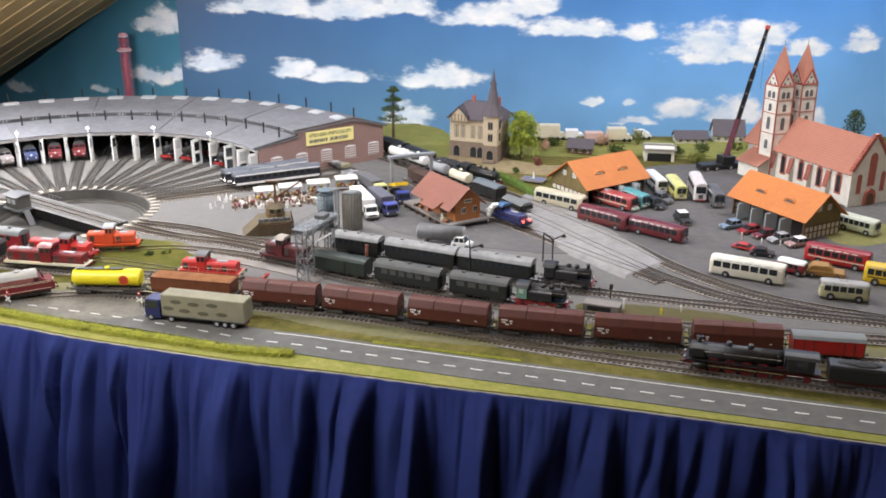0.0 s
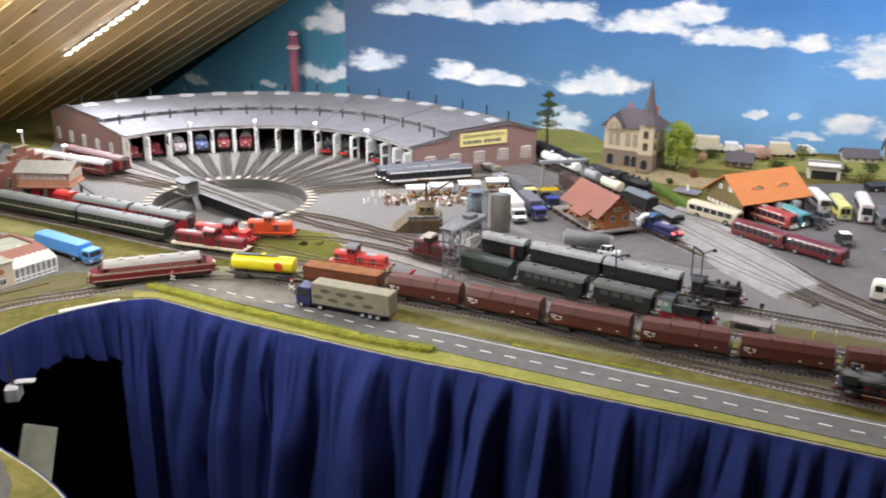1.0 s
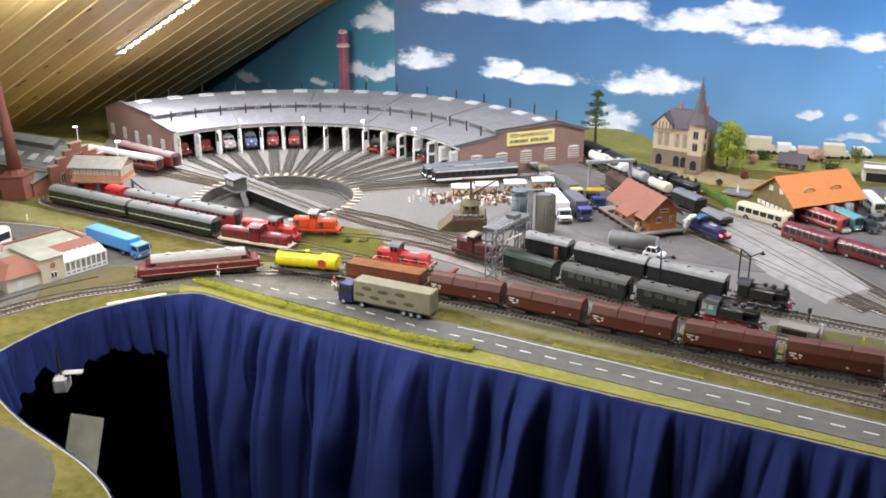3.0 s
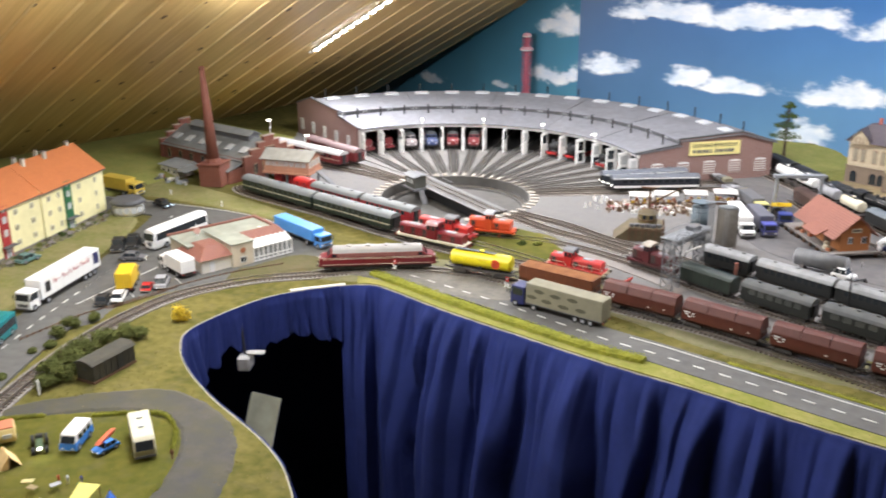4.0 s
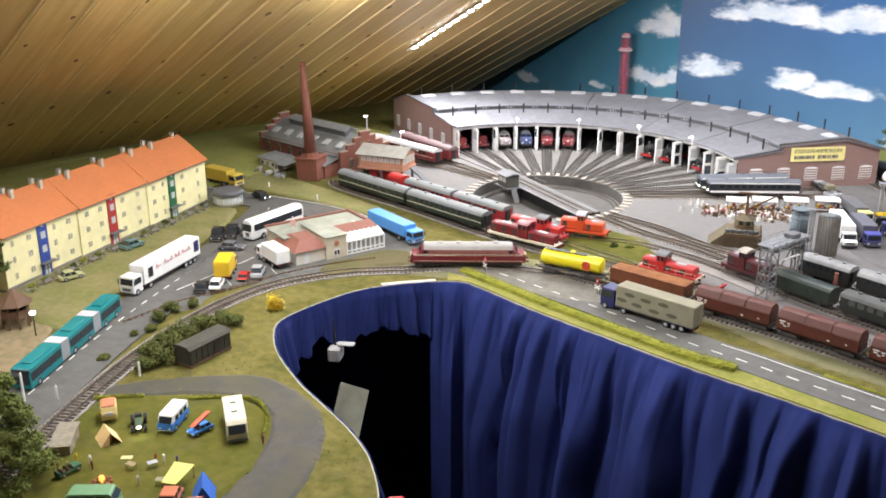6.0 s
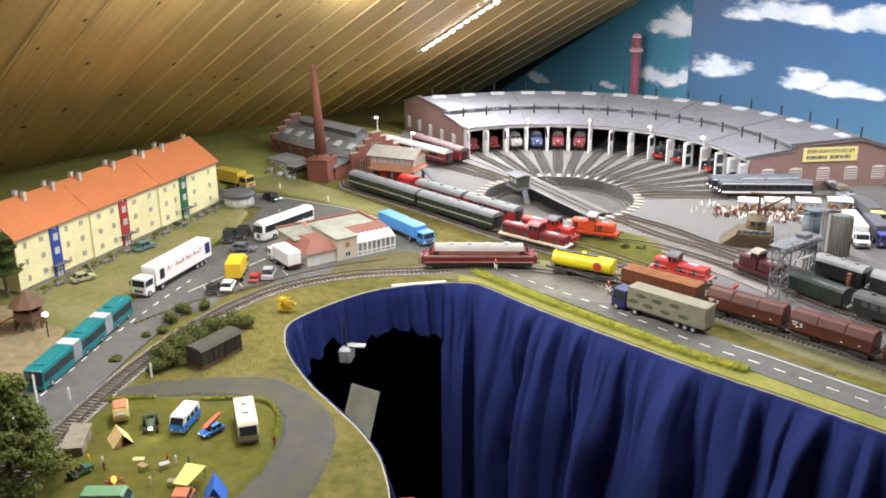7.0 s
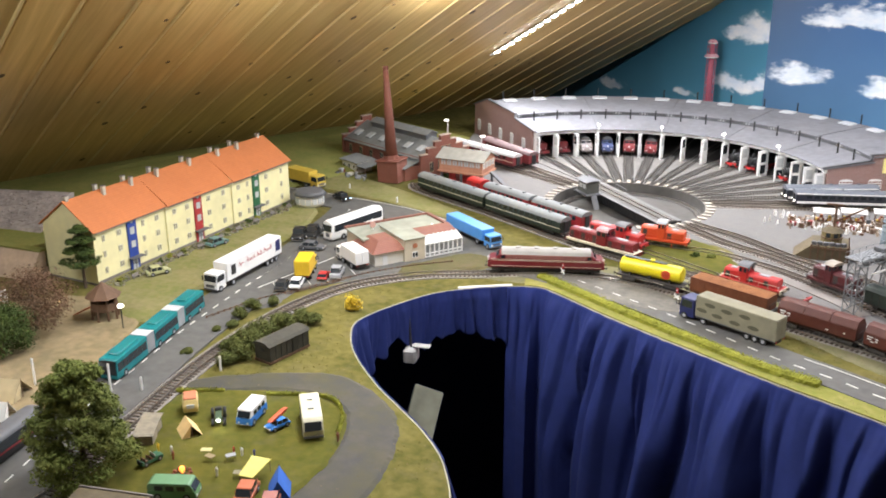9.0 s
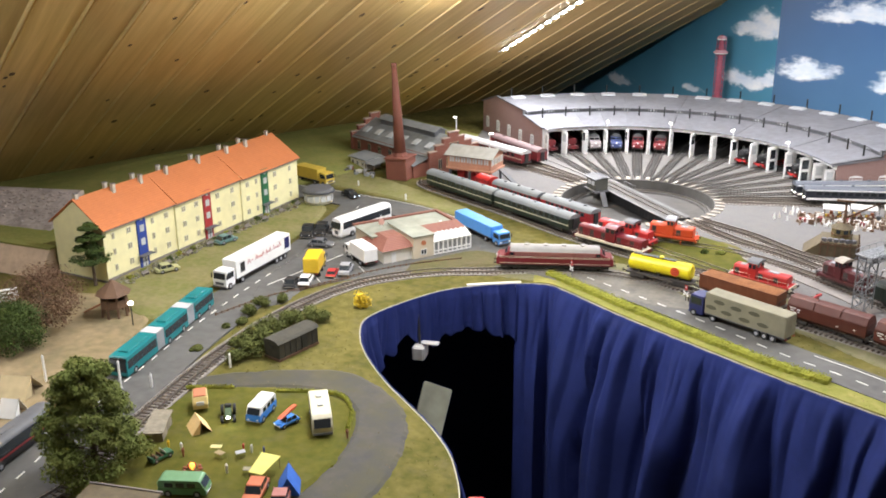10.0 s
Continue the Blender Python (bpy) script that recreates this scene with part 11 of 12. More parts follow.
willow = tree(0.215, 2.440, 0.120, 0.044, leaf_bright, "bright green weeping willow beside the villa", 17, leaves=3200, size=0.003, trunk_h=0.35)
wb = B()
rw = random.Random(18)
for k in range(60):
    a, r = rw.uniform(0, 6.28), rw.uniform(0.02, 0.044)
    top_z = rw.uniform(0.07, 0.11)
    x0, y0 = r * math.cos(a), r * math.sin(a)
    for j in range(10):
        leaf_mesh(wb, (x0 * (1 + 0.02 * j), y0 * (1 + 0.02 * j), top_z - j * 0.0065), 0.002, 0.002, 0.004, 3, 0.0024, rw)
part("trailing_foliage", wb, leaf_bright, willow)
tree(1.16, 2.64, 0.085, 0.035, leaf_dark, "dark tree by the backdrop", 19, leaves=900, size=0.003)
for k, (x, y, R, H, lf, lab) in enumerate(((-0.939, 1.141, 0.021, 0.030, leaf_yellow, "bright yellow flowering bush"), (0.285, 2.52, 0.022, 0.034, leaf_pink, "pink blossoming shrub on the rise"), (0.445, 2.57, 0.030, 0.040, leaf_pink, "pink blossoming shrub on the rise"),
                                         (0.545, 2.58, 0.028, 0.050, leaf_mid, "green shrub on the rise"), (0.25, 2.36, 0.014, 0.028, rust, "red-leaved shrub in the garden"), (0.19, 2.30, 0.010, 0.014, leaf_dark, "round dark clipped bush"),
                                         (0.62, 2.46, 0.03, 0.03, leaf_dark, "dark green shrub by the garage"), (0.66, 2.40, 0.03, 0.026, leaf_mid, "green shrub by the garage"), (0.47, 2.50, 0.03, 0.026, leaf_dark, "dark green shrub on the rise"), (0.31, 2.58, 0.03, 0.028, leaf_dark, "dark green shrub on the rise"), (0.39, 2.60, 0.028, 0.024, leaf_mid, "green shrub on the rise"),
                                         (-0.545, 1.705, 0.012, 0.012, leaf_dark, "small dark bush between the tracks"), (-0.515, 1.715, 0.012, 0.011, leaf_mid, "small green bush between the tracks"), (-1.255, 1.905, 0.018, 0.026, leaf_dark, "dark shrub beside the signal box"),
                                         (0.70, 2.50, 0.03, 0.03, leaf_dark, "dark green shrub by the houses"), (0.80, 2.52, 0.035, 0.03, leaf_mid, "green shrub by the houses"), (0.90, 2.58, 0.035, 0.034, leaf_dark, "dark green shrub by the houses"))):
    shrub(x, y, R, H, lf, lab, 30 + k, 420, 0.0024)
rs = random.Random(77)
for k, (x, y, R, H) in enumerate(((-0.972, 0.880, 0.020, 0.022), (-0.962, 0.905, 0.022, 0.028), (-0.985, 0.912, 0.024, 0.030), (-0.968, 0.940, 0.022, 0.034), (-0.995, 0.948, 0.024, 0.032), (-0.974, 0.975, 0.022, 0.034),
                                 (-1.000, 0.985, 0.024, 0.030), (-0.978, 1.010, 0.022, 0.032), (-0.996, 1.028, 0.022, 0.026), (-0.968, 1.042, 0.022, 0.028), (-0.985, 1.062, 0.018, 0.022), (-0.956, 1.066, 0.018, 0.020),
                                 (-1.012, 0.915, 0.014, 0.014), (-1.016, 0.955, 0.014, 0.014), (-1.075, 1.02, 0.018, 0.018), (-1.085, 1.055, 0.020, 0.018), (-1.062, 0.985, 0.014, 0.010), (-1.068, 1.085, 0.016, 0.014), (-1.068, 0.955, 0.012, 0.010), (-1.045, 0.872, 0.012, 0.008))):
    shrub(x, y, R, H, leaf_scrub, "straggly green bush beside the old van body", 60 + k, 1100, 0.0016, 0.001)
for k in range(16):
    t = (k + 0.5) / 16
    x, y = -1.393 + (-1.46 + 1.393) * t + 0.020 + rs.uniform(-0.004, 0.004), 0.995 + 0.55 * t
    shrub(x, y, rs.uniform(0.007, 0.012), rs.uniform(0.006, 0.011), (hedge_m, leaf_mid, khaki, leaf_dark)[k % 4], "small garden shrub below the apartment windows", 90 + k, 160, 0.0018, 0.003)
for k in range(9):
    t = (k + 0.5) / 9
    ob = thing("garden_bench", -1.393 - 0.067 * t + 0.034, 1.01 + 0.54 * t, 0.0034, 97, "small grey garden bench and table set", "bench", "garden benches")
    part("seat", bmbox(B(), -0.008, 0.008, -0.002, 0.002, 0.004, 0.005), concrete, ob)
    part("back", bmbox(B(), -0.008, 0.008, 0.0022, 0.003, 0.004, 0.009), concrete, ob)
    for u in (-0.006, 0.006):
        part("leg", bmbox(B(), u - 0.0006, u + 0.0006, -0.0018, 0.0018, 0, 0.004), concrete, ob)

# stones and low rubble in a strip along the facade
rk2 = random.Random(31)
rb_ = B()
for _ in range(620):
    t, v = rk2.random(), rk2.uniform(0.010, 0.040) * rk2.uniform(0.7, 1.0)
    bmball(rb_, (-1.393 - 0.067 * t + v, 0.985 + 0.575 * t + 0.11 * v, 0.0042), rk2.uniform(0.0012, 0.0034), rk2.uniform(0.0012, 0.003), rk2.uniform(0.001, 0.0026), 1, 0.25, rk2)
tagged(part("rockery", rb_, mat("rockery_stone", (0.27, 0.25, 0.18), 0.9, var=0.3, scale=160, bump=0.5, col2=(0.11, 0.11, 0.06))), "strip of grey-green garden stones along the facade", "rockery", kind="stuff")
# garden plots along the facade: stones and low plants
rp = random.Random(52)
for k in range(26):
    t = (k + 0.5) / 26
    ob = thing("garden_plot", -1.393 - 0.067 * t + 0.026 + rp.uniform(-0.006, 0.012), 0.990 + 0.565 * t, 0.0034, rp.uniform(0, 90), "small garden plot edged with pale stones", "garden plot", "garden plots")
    bm = B()
    part("soil", bmcyl(B(), (0, 0, 0), (0, 0, 0.0008), 0.007, 0.006, 9), earth, ob)
    for q in range(6):
        a = q * 1.05
        part("edge_stone", bmball(B(), (0.0066 * math.cos(a), 0.0066 * math.sin(a), 0.0009), rp.uniform(0.0012, 0.0024), rp.uniform(0.0012, 0.002), rp.uniform(0.001, 0.0022), 1, 0.2, rp), (stone_rim, concrete)[q % 2], ob)
    pb = B()
    leaf_mesh(pb, (0, 0, 0.0022), 0.0045, 0.0045, 0.002, 40, 0.0013, rp)
    part("low_plant", pb, (leaf_mid, hedge_dull, leaf_dark, leaf_purple)[k % 4], ob)

# grass tufts scattered on the verges and lawns
rg_ = random.Random(123)
tuft = B()
zones = [(-0.66, -0.10, 1.16, 1.46, 5200), (0.0, 0.9, 0.95, 1.32, 5200), (-0.92, -0.50, 0.45, 1.15, 3000), (-1.12, -0.85, 0.80, 1.25, 1800), (-1.45, -1.15, 0.90, 1.80, 3000), (-0.66, -0.42, 1.62, 1.78, 700)]
front_pts = resample(smooth_line([Vector((*p, 0)) for p in FRONT_ROAD], 8), 0.01)
keep_off = [front_pts, resample(smooth_line([Vector((*p, 0)) for p in TRAIN_LINE], 8), 0.01), resample(smooth_line([Vector((*p, 0)) for p in LEFT_ROAD], 8), 0.01), resample(smooth_line([Vector((*p, 0)) for p in FRONT_LINE], 8), 0.01)]
clear = [0.036, 0.020, 0.060, 0.020]
edge_pts = resample(edge_left + edge_right[1:], 0.01)
from mathutils.kdtree import KDTree
trees_ = []
for ln in keep_off + [edge_pts]:
    kd = KDTree(len(ln))
    for i, p in enumerate(ln):
        kd.insert(p, i)
    kd.balance()
    trees_.append(kd)
outer = [(p.x, p.y) for p in outline]


def inside_board(x, y):
    hit = False
    j = len(outer) - 1
    for i in range(len(outer)):
        if (outer[i][1] > y) != (outer[j][1] > y) and x < (outer[j][0] - outer[i][0]) * (y - outer[i][1]) / (outer[j][1] - outer[i][1]) + outer[i][0]:
            hit = not hit
        j = i
    return hit


for x0, x1, y0, y1, n in zones:
    for _ in range(int(n * 0.30)):
        x, y = rg_.uniform(x0, x1), rg_.uniform(y0, y1)
        if not inside_board(x, y) or trees_[4].find((x, y, 0))[2] < 0.006:
            continue
        if any(trees_[q].find((x, y, 0))[2] < clear[q] for q in range(4)):
            continue
        h = rg_.uniform(0.0002, 0.0010)
        a = rg_.uniform(0, 6.28)
        dx, dy = 0.0007 * math.cos(a), 0.0007 * math.sin(a)
        lx, ly = rg_.uniform(-0.0014, 0.0014), rg_.uniform(-0.0014, 0.0014)
        tuft.faces.new([tuft.verts.new((x - dx, y - dy, 0.0008)), tuft.verts.new((x + dx, y + dy, 0.0008)), tuft.verts.new((x + lx, y + ly, 0.003 + h))])
tagged(part("grass_tufts", tuft, grass), "scattered yellow-green grass tufts on the board", "grass", kind="stuff")
scat = B()
for _ in range(700):
    x, y = rg_.uniform(-0.95, -0.42), rg_.uniform(0.35, 1.2)
    if rg_.random() < 0.5:
        x, y = rg_.uniform(-0.7, 1.0), rg_.uniform(1.0, 1.5)
    if inside_board(x, y):
        s = rg_.uniform(0.0003, 0.0006)
        bmcyl(scat, (x, y, 0.002), (x, y, 0.0035 + s), s, 0.0, 4, False)
tagged(part("scatter_grit", scat, pale_sand), "fine pale grit and flower specks on the grass", "grit", kind="stuff")

# ---- small things ----
vb = thing("old_van_body", -0.927, 0.955, 0.0, 86, "grounded black goods van body used as a hut", "hut")
vb.matrix_basis = vb.matrix_basis @ Matrix.Diagonal((0.86, 0.92, 0.92, 1))
part("body", bmprism(B(), [(-0.0175, 0.004), (0.0175, 0.004), (0.0175, 0.032), (-0.0175, 0.032)], -0.047, 0.047, "x", 0.0006), mat("tarred_planks", (0.045, 0.040, 0.026), 0.8, var=0.2, scale=140, bump=0.4), vb)
part("roof", bmprism(B(), [(-0.0195, 0.0305)] + arc_roof(0.019, 0.031, 0.0055, 8) + [(0.0195, 0.0305)], -0.050, 0.050, "x"), mat("tar_roof", (0.052, 0.047, 0.032), 0.85, var=0.2, scale=120, bump=0.4), vb)
# Black plate on the solid side, the dark of the door opening painted in.
part("doorway", bmbox(B(), 0.008, 0.020, -0.0181, -0.0171, 0.006, 0.027), black, vb)
part("vent", bmbox(B(), -0.0476, -0.0466, -0.005, 0.004, 0.020, 0.026), black, vb)
part("sill", bmbox(B(), -0.048, 0.048, -0.0185, 0.0185, 0.0, 0.004), timber, vb)
for k in range(8):
    part("plank_batten", bmbox(B(), -0.0465 + k * 0.0131, -0.0455 + k * 0.0131, -0.0182, -0.0174, 0.004, 0.032), black, vb)

gz = thing("playground_hut", -1.262, 0.893, 0.0024, 20, "brown wooden playground hut with pointed roof", "playground hut")
for k in range(8):
    a = math.radians(k * 45)
    part("post", bmcyl(B(), (0.018 * math.cos(a), 0.018 * math.sin(a), 0), (0.016 * math.cos(a), 0.016 * math.sin(a), 0.034), 0.0018, seg=6), timber, gz)
part("floor", bmcyl(B(), (0, 0, 0.014), (0, 0, 0.0165), 0.019, seg=8), timber, gz)
part("parapet", bmcyl(B(), (0, 0, 0.0165), (0, 0, 0.025), 0.0185, 0.0175, 8, False), timber, gz)
part("roof", bmcyl(B(), (0, 0, 0.033), (0, 0, 0.053), 0.025, 0.0, 8), timber, gz)
part("slide", bmprism(B(), [(-0.018, 0.017), (-0.05, 0.0), (-0.047, 0.0), (-0.018, 0.0145)], -0.004, 0.004), timber_light, gz)
gz.matrix_basis = gz.matrix_basis @ Matrix.Diagonal((1.18, 1.18, 1.2, 1))

for x, y, h, glow in ((-1.203, 0.880, 0.036, True), (-1.02, 1.50, 0.034, False)):
    ob = thing("street_lamp", x, y, 0.002, 0, "black street lamp with round white globe", "street lamp", "street lamps")
    part("post", bmcyl(B(), (0, 0, 0), (0, 0, h), 0.0011, 0.0009, 8), black, ob)
    part("globe", bmball(B(), (0, 0, h + 0.003), 0.0048, 0.0048, 0.0036, 2), lamp_glow if glow else white, ob, "glowing white globe" if glow else "")
for x, y, h in ((-1.149, 0.682, 0.040), (-1.041, 0.727, 0.042), (-1.007, 0.753, 0.020), (-0.961, 0.859, 0.021), (-1.244, 1.688, 0.012), (-1.41, 1.723, 0.010), (-1.035, 0.705, 0.020)):
    ob = thing("marker_post", x, y, 0.001, 0, "slim white marker post beside the street", "post", "marker posts")
    part("post", bmbox(B(), -0.0013, 0.0013, -0.0013, 0.0013, 0, h, 0.0002), white, ob)
    part("post_tip", bmcyl(B(), (0, 0, h), (0, 0, h + 0.004), 0.0022, 0.0, 6), white, ob)
for x, y, a in ((-0.706, 1.461, -30), (-0.490, 1.458, -20), (-0.717, 1.478, 150)):
    ob = thing("level_crossing_sign", x, y, 0.003, a, "red and white level crossing warning sign", "railway sign", "crossing signs")
    part("post", bmcyl(B(), (0, 0, 0), (0, 0, 0.027), 0.0009, seg=8), dark_grey, ob)
    part("signal_plate", bmbox(B(), -0.0028, 0.0028, -0.0012, -0.0004, 0.020, 0.029, 0.0003), red, ob)
    part("signal_eye", bmcyl(B(), (0, -0.0020, 0.0255), (0, -0.0012, 0.0255), 0.0015, seg=10), white, ob)
    for s in (-1, 1):
        q = part("cross_arm", bmbox(B(), -0.007, 0.007, -0.0020, -0.0012, -0.0010, 0.0010), white, ob)
        q.matrix_basis = Matrix.Translation((0, 0, 0.014)) @ Matrix.Rotation(math.radians(s * 35), 4, "Y")
for x, y, a in ((-0.731, 1.561, 0), (0.29, 1.50, 30)):
    ob = thing("dwarf_signal", x, y, 0.001, a, "small black track signal on a post", "signal", "signals")
    part("post", bmcyl(B(), (0, 0, 0), (0, 0, 0.022), 0.0009, seg=8), black, ob)
    part("signal_head", bmbox(B(), -0.003, 0.003, -0.0016, 0.0016, 0.018, 0.027, 0.0005), black, ob)

fence = thing("board_fence", 0, 0, 0, 0, "low brown fence between the car park and the track", "fence")
fl = resample(smooth_line([Vector((*p, 0)) for p in [(-1.118, 0.98), (-1.10, 1.085), (-1.068, 1.16), (-1.03, 1.262), (-0.985, 1.345), (-0.92, 1.425)]], 8), 0.012)
post_me = mesh_of("fence_post", bmbox(B(), -0.0008, 0.0008, -0.0008, 0.0008, 0, 0.0065), timber)
for p in fl:
    piece("fence_post", post_me, fence, Matrix.Translation((p.x, p.y, 0.001)))
for z in (0.002, 0.005):
    part("fence_rail", ribbon(B(), fl, -0.0004, 0.0004, z, z + 0.0013), timber, fence)

for x, y, a, L in ((-0.908, 0.684, 30, 0.022), (-0.893, 0.664, 35, 0.022)):
    ob = thing("garden_shed", x, y, 0.002, a, "low weathered timber shed beside the track", "shed", "garden sheds")
    part("wall", bmbox(B(), -L / 2, L / 2, -0.011, 0.011, 0, 0.016, 0.0003), mat("weathered_wood", (0.27, 0.235, 0.17), 0.85, var=0.2, scale=140, bump=0.4) if "weathered_wood" not in bpy.data.materials else bpy.data.materials["weathered_wood"], ob)
    slab_roof("roof", [(-L / 2 - 0.002, -0.014, 0.015), (L / 2 + 0.002, -0.014, 0.015), (L / 2 + 0.002, 0.014, 0.020), (-L / 2 - 0.002, 0.014, 0.020)], 0.0012, bpy.data.materials["weathered_wood"], ob)

# retaining wall and rubble roof at the far left
rw_ = thing("retaining_wall", -1.60, 0.945, 0.0, 12, "sandy brown retaining wall beside the apartment block", "retaining wall")
part("wall_face", bmprism(B(), [(-0.034, 0), (0.012, 0), (0.012, 0.045), (-0.002, 0.045)], -0.11, 0.075, "x"), mat("pinkish_sand", (0.60, 0.45, 0.32), 0.95, var=0.12, scale=90, bump=0.5, dirt=0.15), rw_)
part("coping", bmbox(B(), -0.112, 0.077, -0.003, 0.015, 0.045, 0.049, 0.0006), hill_grass, rw_)
rr_ = thing("rubble_ramp", -1.855, 1.135, 0.003, 24, "grey rubble-covered ramp below the roof slope", "ramp")
part("ramp_slab", bmprism(B(), [(-0.090, -0.003), (0.06, -0.003), (0.06, 0.050), (0.045, 0.052), (-0.080, 0.012)], -0.30, 0.10, "x"), mat("rubble_grey", (0.56, 0.48, 0.43), 0.95, var=0.25, scale=90, bump=1.0, dirt=0.5), rr_)
rr2 = random.Random(6)
bm = B()
for _ in range(420):
    x, y = rr2.uniform(-0.29, 0.095), rr2.uniform(-0.078, 0.044)
    bmball(bm, (x, y, 0.0125 + 0.32 * (y + 0.08)), rr2.uniform(0.002, 0.007), rr2.uniform(0.002, 0.005), rr2.uniform(0.0010, 0.0028), 1, 0.3, rr2)
tagged(part("rubble", bm, bpy.data.materials["rubble_grey"], rr_), kind="stuff")

cfm = thing("cold_frame", -1.440, 0.806, 0.003, 62, "sloping white slatted cold frame on the sandy ground", "cold frame")
for k in range(6):
    sl_ = part("slat", bmbox(B(), -0.024, 0.024, -0.0028, 0.0028, 0, 0.0012, 0.0003), white, cfm)
    sl_.matrix_basis = pose(0, -0.020 + k * 0.008, 0.008 + k * 0.0034, 24, 0, 0)
for u in (-0.022, 0.022):
    part("bearer", bmprism(B(), [(-0.026, 0.0), (0.026, 0.0), (0.026, 0.0265), (-0.026, 0.0045)], u - 0.0012, u + 0.0012, "x"), timber, cfm)

# market stalls and white garden statues beside the yard
for k, (x, y, a) in enumerate(((-0.335, 2.085, 15), (-0.275, 2.115, 15), (-0.215, 2.150, 15), (-0.385, 2.055, 15))):
    ob = thing("market_stall", x, y, 0.002, a, "market stall with white canopy and stacked goods", "market stall", "market stalls")
    for u in (-0.022, 0.022):
        for v in (-0.010, 0.010):
            part("post", bmcyl(B(), (u, v, 0), (u, v, 0.028), 0.0006, seg=6), timber, ob)
    slab_roof("canopy", [(-0.026, -0.015, 0.027), (0.026, -0.015, 0.027), (0.026, 0.013, 0.031), (-0.026, 0.013, 0.031)], 0.0012, mat("canopy_white", (0.52, 0.50, 0.46), 0.8) if "canopy_white" not in bpy.data.materials else bpy.data.materials["canopy_white"], ob)
    part("counter", bmbox(B(), -0.022, 0.022, -0.011, -0.003, 0, 0.010, 0.0005), timber, ob)
    rm = random.Random(k)
    for q in range(9):
        u = -0.019 + q * 0.0047
        part("goods_box", bmbox(B(), u - 0.0018, u + 0.0018, -0.010, -0.0045, 0.010, 0.010 + rm.uniform(0.002, 0.006), 0.0003), (amber, timber_light, cream, rust, white)[q % 5], ob)
    for q in range(5):
        u = -0.017 + q * 0.0085
        part("goods_box", bmbox(B(), u - 0.003, u + 0.003, 0.003, 0.009, 0, rm.uniform(0.008, 0.018), 0.0004), (amber, timber_light, cream)[q % 3], ob)
goods_m = mat("mixed_goods", (0.42, 0.34, 0.25), 0.8, var=0.2, scale=150, rand=0.5, col2=(0.16, 0.09, 0.06))
rg0 = random.Random(77)
for mname, paint, n in (("market_goods", goods_m, 150), ("market_goods", timber, 70), ("market_goods", white, 60), ("market_goods", crimson, 22)):
    bm = B()
    for _ in range(n):
        u, v = rg0.uniform(-0.085, 0.115), rg0.uniform(-0.075, 0.02) * rg0.uniform(0.4, 1.0)
        x, y = -0.375 + u * 0.966 - v * 0.259, 2.068 + u * 0.259 + v * 0.966
        w, d, hh = rg0.uniform(0.0015, 0.0055), rg0.uniform(0.0015, 0.004), rg0.uniform(0.003, 0.012)
        if rg0.random() < 0.6:
            bmbox(bm, x - w, x + w, y - d, y + d, 0.0012, 0.0012 + hh)
        else:
            bmcyl(bm, (x, y, 0.0012), (x, y, 0.0012 + hh * 1.1), d * 0.9, d * 0.5, 7)
    tagged(part(mname, bm, paint), "jumble of small boxes, furniture and bric-a-brac at the market", "market goods", kind="stuff")
for x, y, h in ((-0.484, 2.300, 0.036), (-0.453, 2.292, 0.032)):
    ob = thing("water_tank", x, y, 0.001, 0, "white upright water tank beside the shed doors", "tank", "white tanks")
    part("shell", bmcyl(bmcyl(B(), (0, 0, 0), (0, 0, h), 0.0095, seg=20), (0, 0, h), (0, 0, h + 0.004), 0.0095, 0.003, 20), white, ob)
    part("hoop", bmcyl(B(), (0, 0, h * 0.55), (0, 0, h * 0.6), 0.0099, seg=20), grey, ob)
rf = random.Random(41)


def statue_mesh(material, seed):
    rq = random.Random(seed)
    h = rq.uniform(0.009, 0.0135)
    if seed < 100:
        bm = bmcyl(B(), (0, 0, 0), (0, 0, h * 0.8), h * 0.24, h * 0.13, 8)
    else:
        bm = bmcyl(B(), (0, 0, 0), (0, 0, h * 0.48), h * 0.085, h * 0.11, 8)
        bmcyl(bm, (0, 0, h * 0.46), (0, 0, h * 0.80), h * 0.12, h * 0.15, 8)
    bmball(bm, (0, 0, h * 0.9), h * 0.10, h * 0.10, h * 0.11, 1)
    return bm


for k in range(36):
    x, y = -0.50 + rf.uniform(0, 0.20), 1.985 + rf.uniform(0, 0.09)
    if k > 27:
        x, y = rf.uniform(-0.34, -0.24), rf.uniform(2.03, 2.07)
    ob = part("garden_statue", statue_mesh(white, k), (white, figure_pale)[k % 3 == 2])
    ob.location = (x, y, 0.002)
    tagged(ob, "small plain white garden statue on the gravel", "statue", "garden statues")
for k, (x, y, paint) in enumerate(((-0.778, 0.703, red), (-0.766, 0.705, white), (-0.752, 0.712, violet_blue), (-0.688, 0.796, rust), (-0.758, 0.655, figure_pale), (-0.83, 0.652, rust), (-0.842, 0.66, white), (-0.600, 1.722, orange), (0.075, 1.832, grey), (-0.02, 1.86, khaki), (0.60, 1.80, figure_pale), (0.63, 1.77, white), (0.665, 1.765, white), (0.31, 1.50, grey), (0.275, 1.525, dark_grey), (0.36, 1.43, yellow), (0.395, 1.44, cream), (-0.745, 0.70, green), (-0.86, 0.655, amber))):
    ob = part("figurine", statue_mesh(paint, 100 + k), paint)
    ob.location = (x, y, 0.003)
    tagged(ob, "tiny plain model figure standing on the layout", "figurine", "model figures")
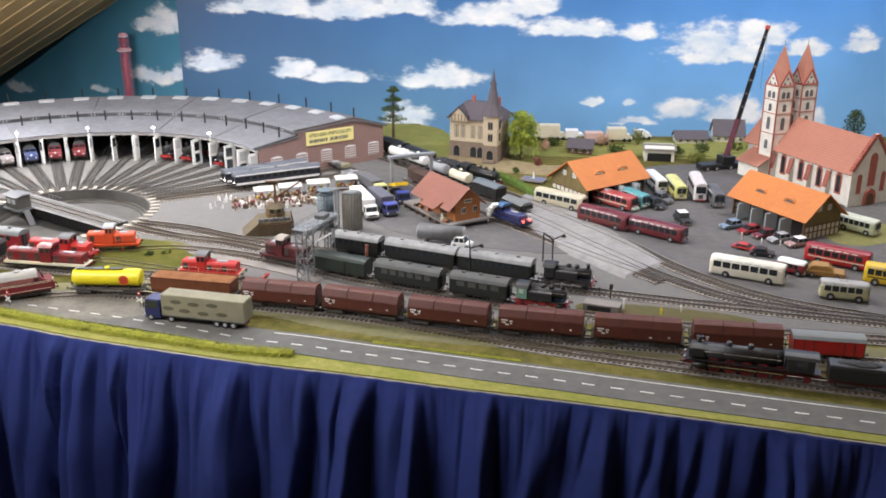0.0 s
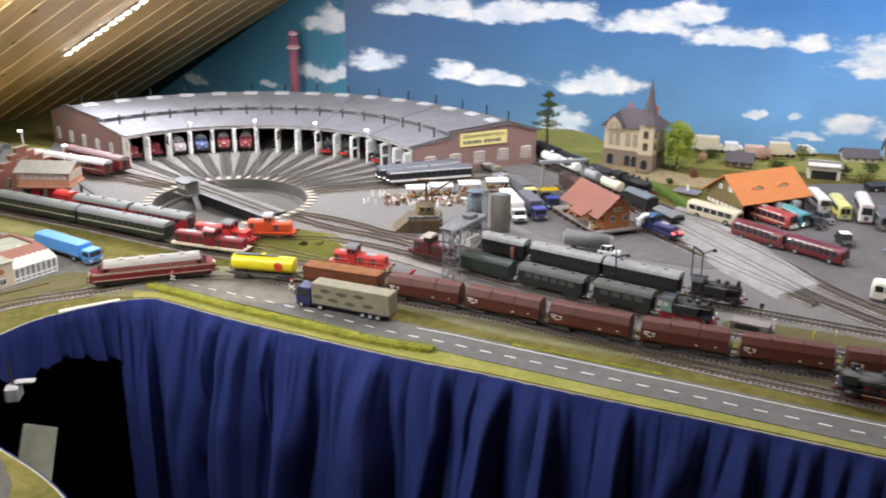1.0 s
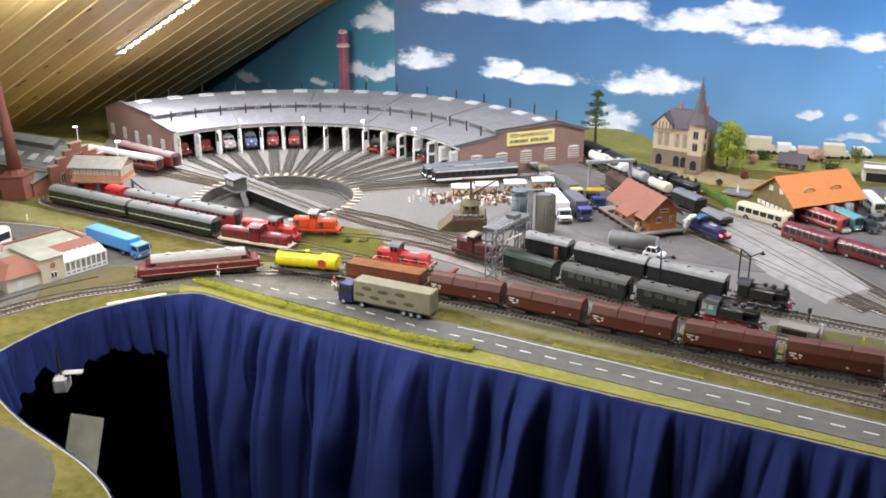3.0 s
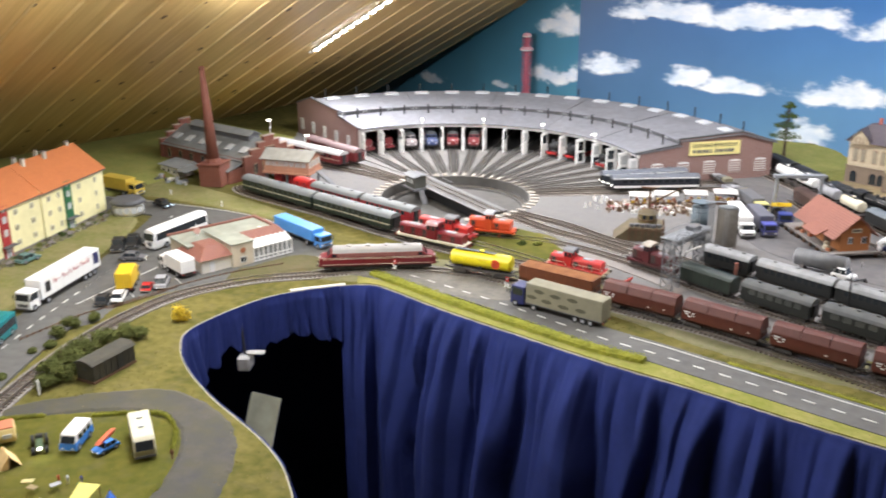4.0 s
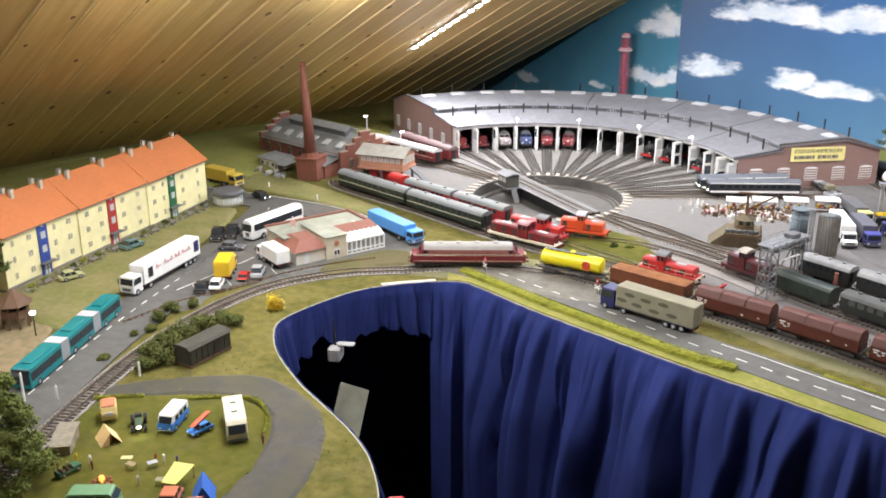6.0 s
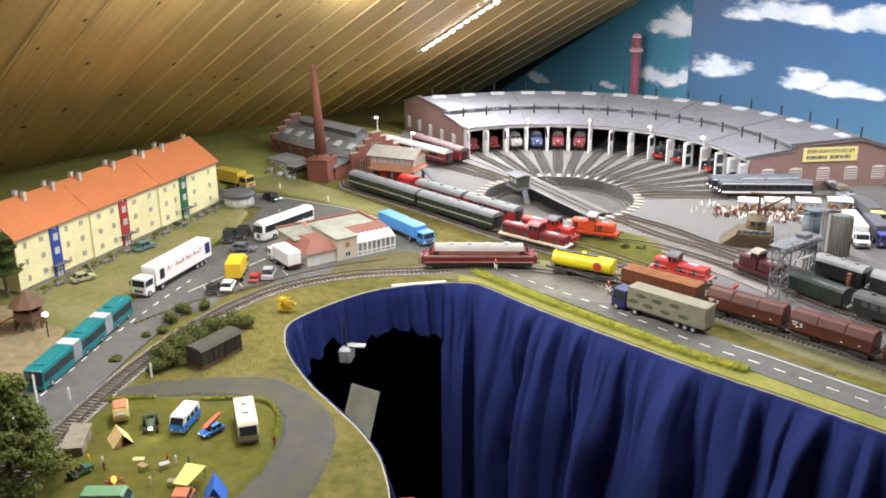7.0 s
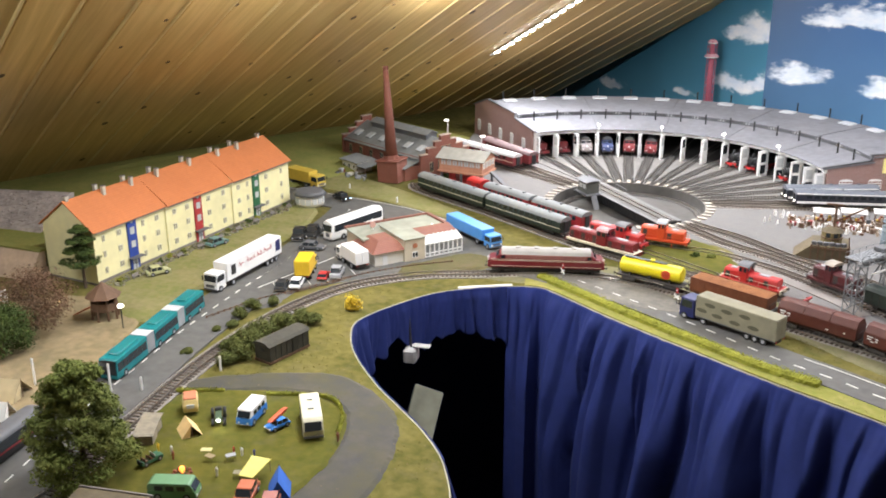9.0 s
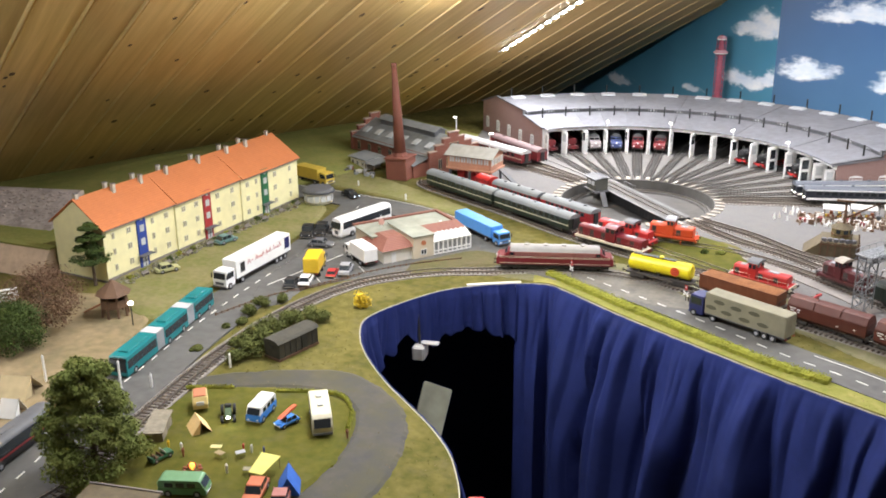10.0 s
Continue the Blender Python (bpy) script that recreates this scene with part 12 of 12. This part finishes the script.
for k, (x, y) in enumerate(((-0.79, 0.675), (-0.735, 0.668), (-0.77, 0.690))):
    ob = thing("camping_table", x, y, 0.003, 30 * k, "small folding camping table with pale top", "table", "camping tables")
    part("tabletop", bmbox(B(), -0.006, 0.006, -0.004, 0.004, 0.0065, 0.0073), (pale_sand, khaki, grey)[k], ob)
    for u in (-0.005, 0.005):
        for v in (-0.003, 0.003):
            part("leg", bmcyl(B(), (u, v, 0), (u, v, 0.0065), 0.0004, seg=5), chrome, ob)
ob = part("picnic_blanket", bmbox(B(), -0.007, 0.007, -0.004, 0.004, 0, 0.0006, 0.0002), mat("blanket_yellow", (0.55, 0.48, 0.22), 0.9))
ob.matrix_basis = pose(-0.813, 0.690, 0.0031, 0, 0, 30)
tagged(ob, "small yellow picnic blanket on the lawn", "blanket")
hw = thing("greenhouse", -0.8000, 0.5360, 0.003, 20.5, "low grey-green shed roof with glazed front", "greenhouse")
part("roof_slab", bmbox(B(), -0.045, 0.045, -0.025, 0.011, 0.020, 0.0226, 0.0008), moss_concrete, hw)
part("roof_edge", bmbox(B(), -0.046, 0.046, 0.011, 0.0135, 0.0195, 0.0240, 0.0005), concrete, hw)
part("wall", bmbox(B(), -0.042, 0.042, -0.022, 0.010, 0.0, 0.020, 0.0004), concrete, hw)
for k in range(4):
    part("pane", bmbox(B(), -0.038 + k * 0.0195, -0.022 + k * 0.0195, 0.010, 0.0108, 0.003, 0.018), glass_pale, hw)

# fountain garden near the villa, flat wagon loads, lamp over the yard
fo = thing("garden_pond", 0.226, 2.220, 0.003, -25, "small stone pond with white figure fountain", "pond")
part("rim", bmbox(B(), -0.030, 0.030, -0.018, 0.018, 0, 0.005, 0.001), concrete, fo)
part("water", bmbox(B(), -0.026, 0.026, -0.014, 0.014, 0.005, 0.0056), mat("pond_water", (0.20, 0.20, 0.30), 0.15, var=0.05), fo)
part("fountain", bmcyl(B(), (0, 0, 0.005), (0, 0, 0.020), 0.003, 0.0015, 8), white, fo)
for x, y, a, L in ((-0.235, 2.300, -57, 0.12), (-0.185, 2.215, -57, 0.10)):
    ob = thing("flat_wagon", x, y, 0.003, a, "old flat wagon loaded with scrap beside the shed", "flat wagon", "flat wagons")
    part("deck", bmbox(B(), -L / 2, L / 2, -0.014, 0.014, 0.010, 0.013, 0.0005), chassis, ob)
    wheelset(ob, (-L * 0.3, L * 0.3))
    for k in range(4):
        part("load", bmbox(B(), -L * 0.42 + k * L * 0.22, -L * 0.42 + k * L * 0.22 + L * 0.16, -0.011, 0.010, 0.013, 0.017 + 0.003 * (k % 3), 0.0012), (grey, dark_grey, khaki, chassis)[k], ob)
ob = thing("buffer_stop", -0.306, 1.569, 0.002, 165, "small timber buffer stop at the track end", "buffer stop")
for s in (-0.008, 0.008):
    part("post", bmbox(B(), -0.002, 0.002, s - 0.0015, s + 0.0015, 0, 0.014), timber, ob)
part("beam", bmbox(B(), -0.004, -0.001, -0.015, 0.015, 0.010, 0.014), red, ob)
pitb = thing("inspection_dock", 0.268, 1.452, 0.001, -20, "grey concrete loading dock beside the engine", "loading dock")
part("dock_wall", bmbox(B(), -0.03, 0.03, -0.012, 0.012, 0, 0.014, 0.0006), concrete, pitb)
# No recess is cut; a black plate paints the shade of the opening.
part("dock_opening_shade", bmbox(B(), -0.022, 0.016, -0.0126, -0.0118, 0.003, 0.011), black, pitb)
part("white_post", bmbox(B(), 0.033, 0.0355, -0.002, 0.002, 0, 0.026), white, pitb)
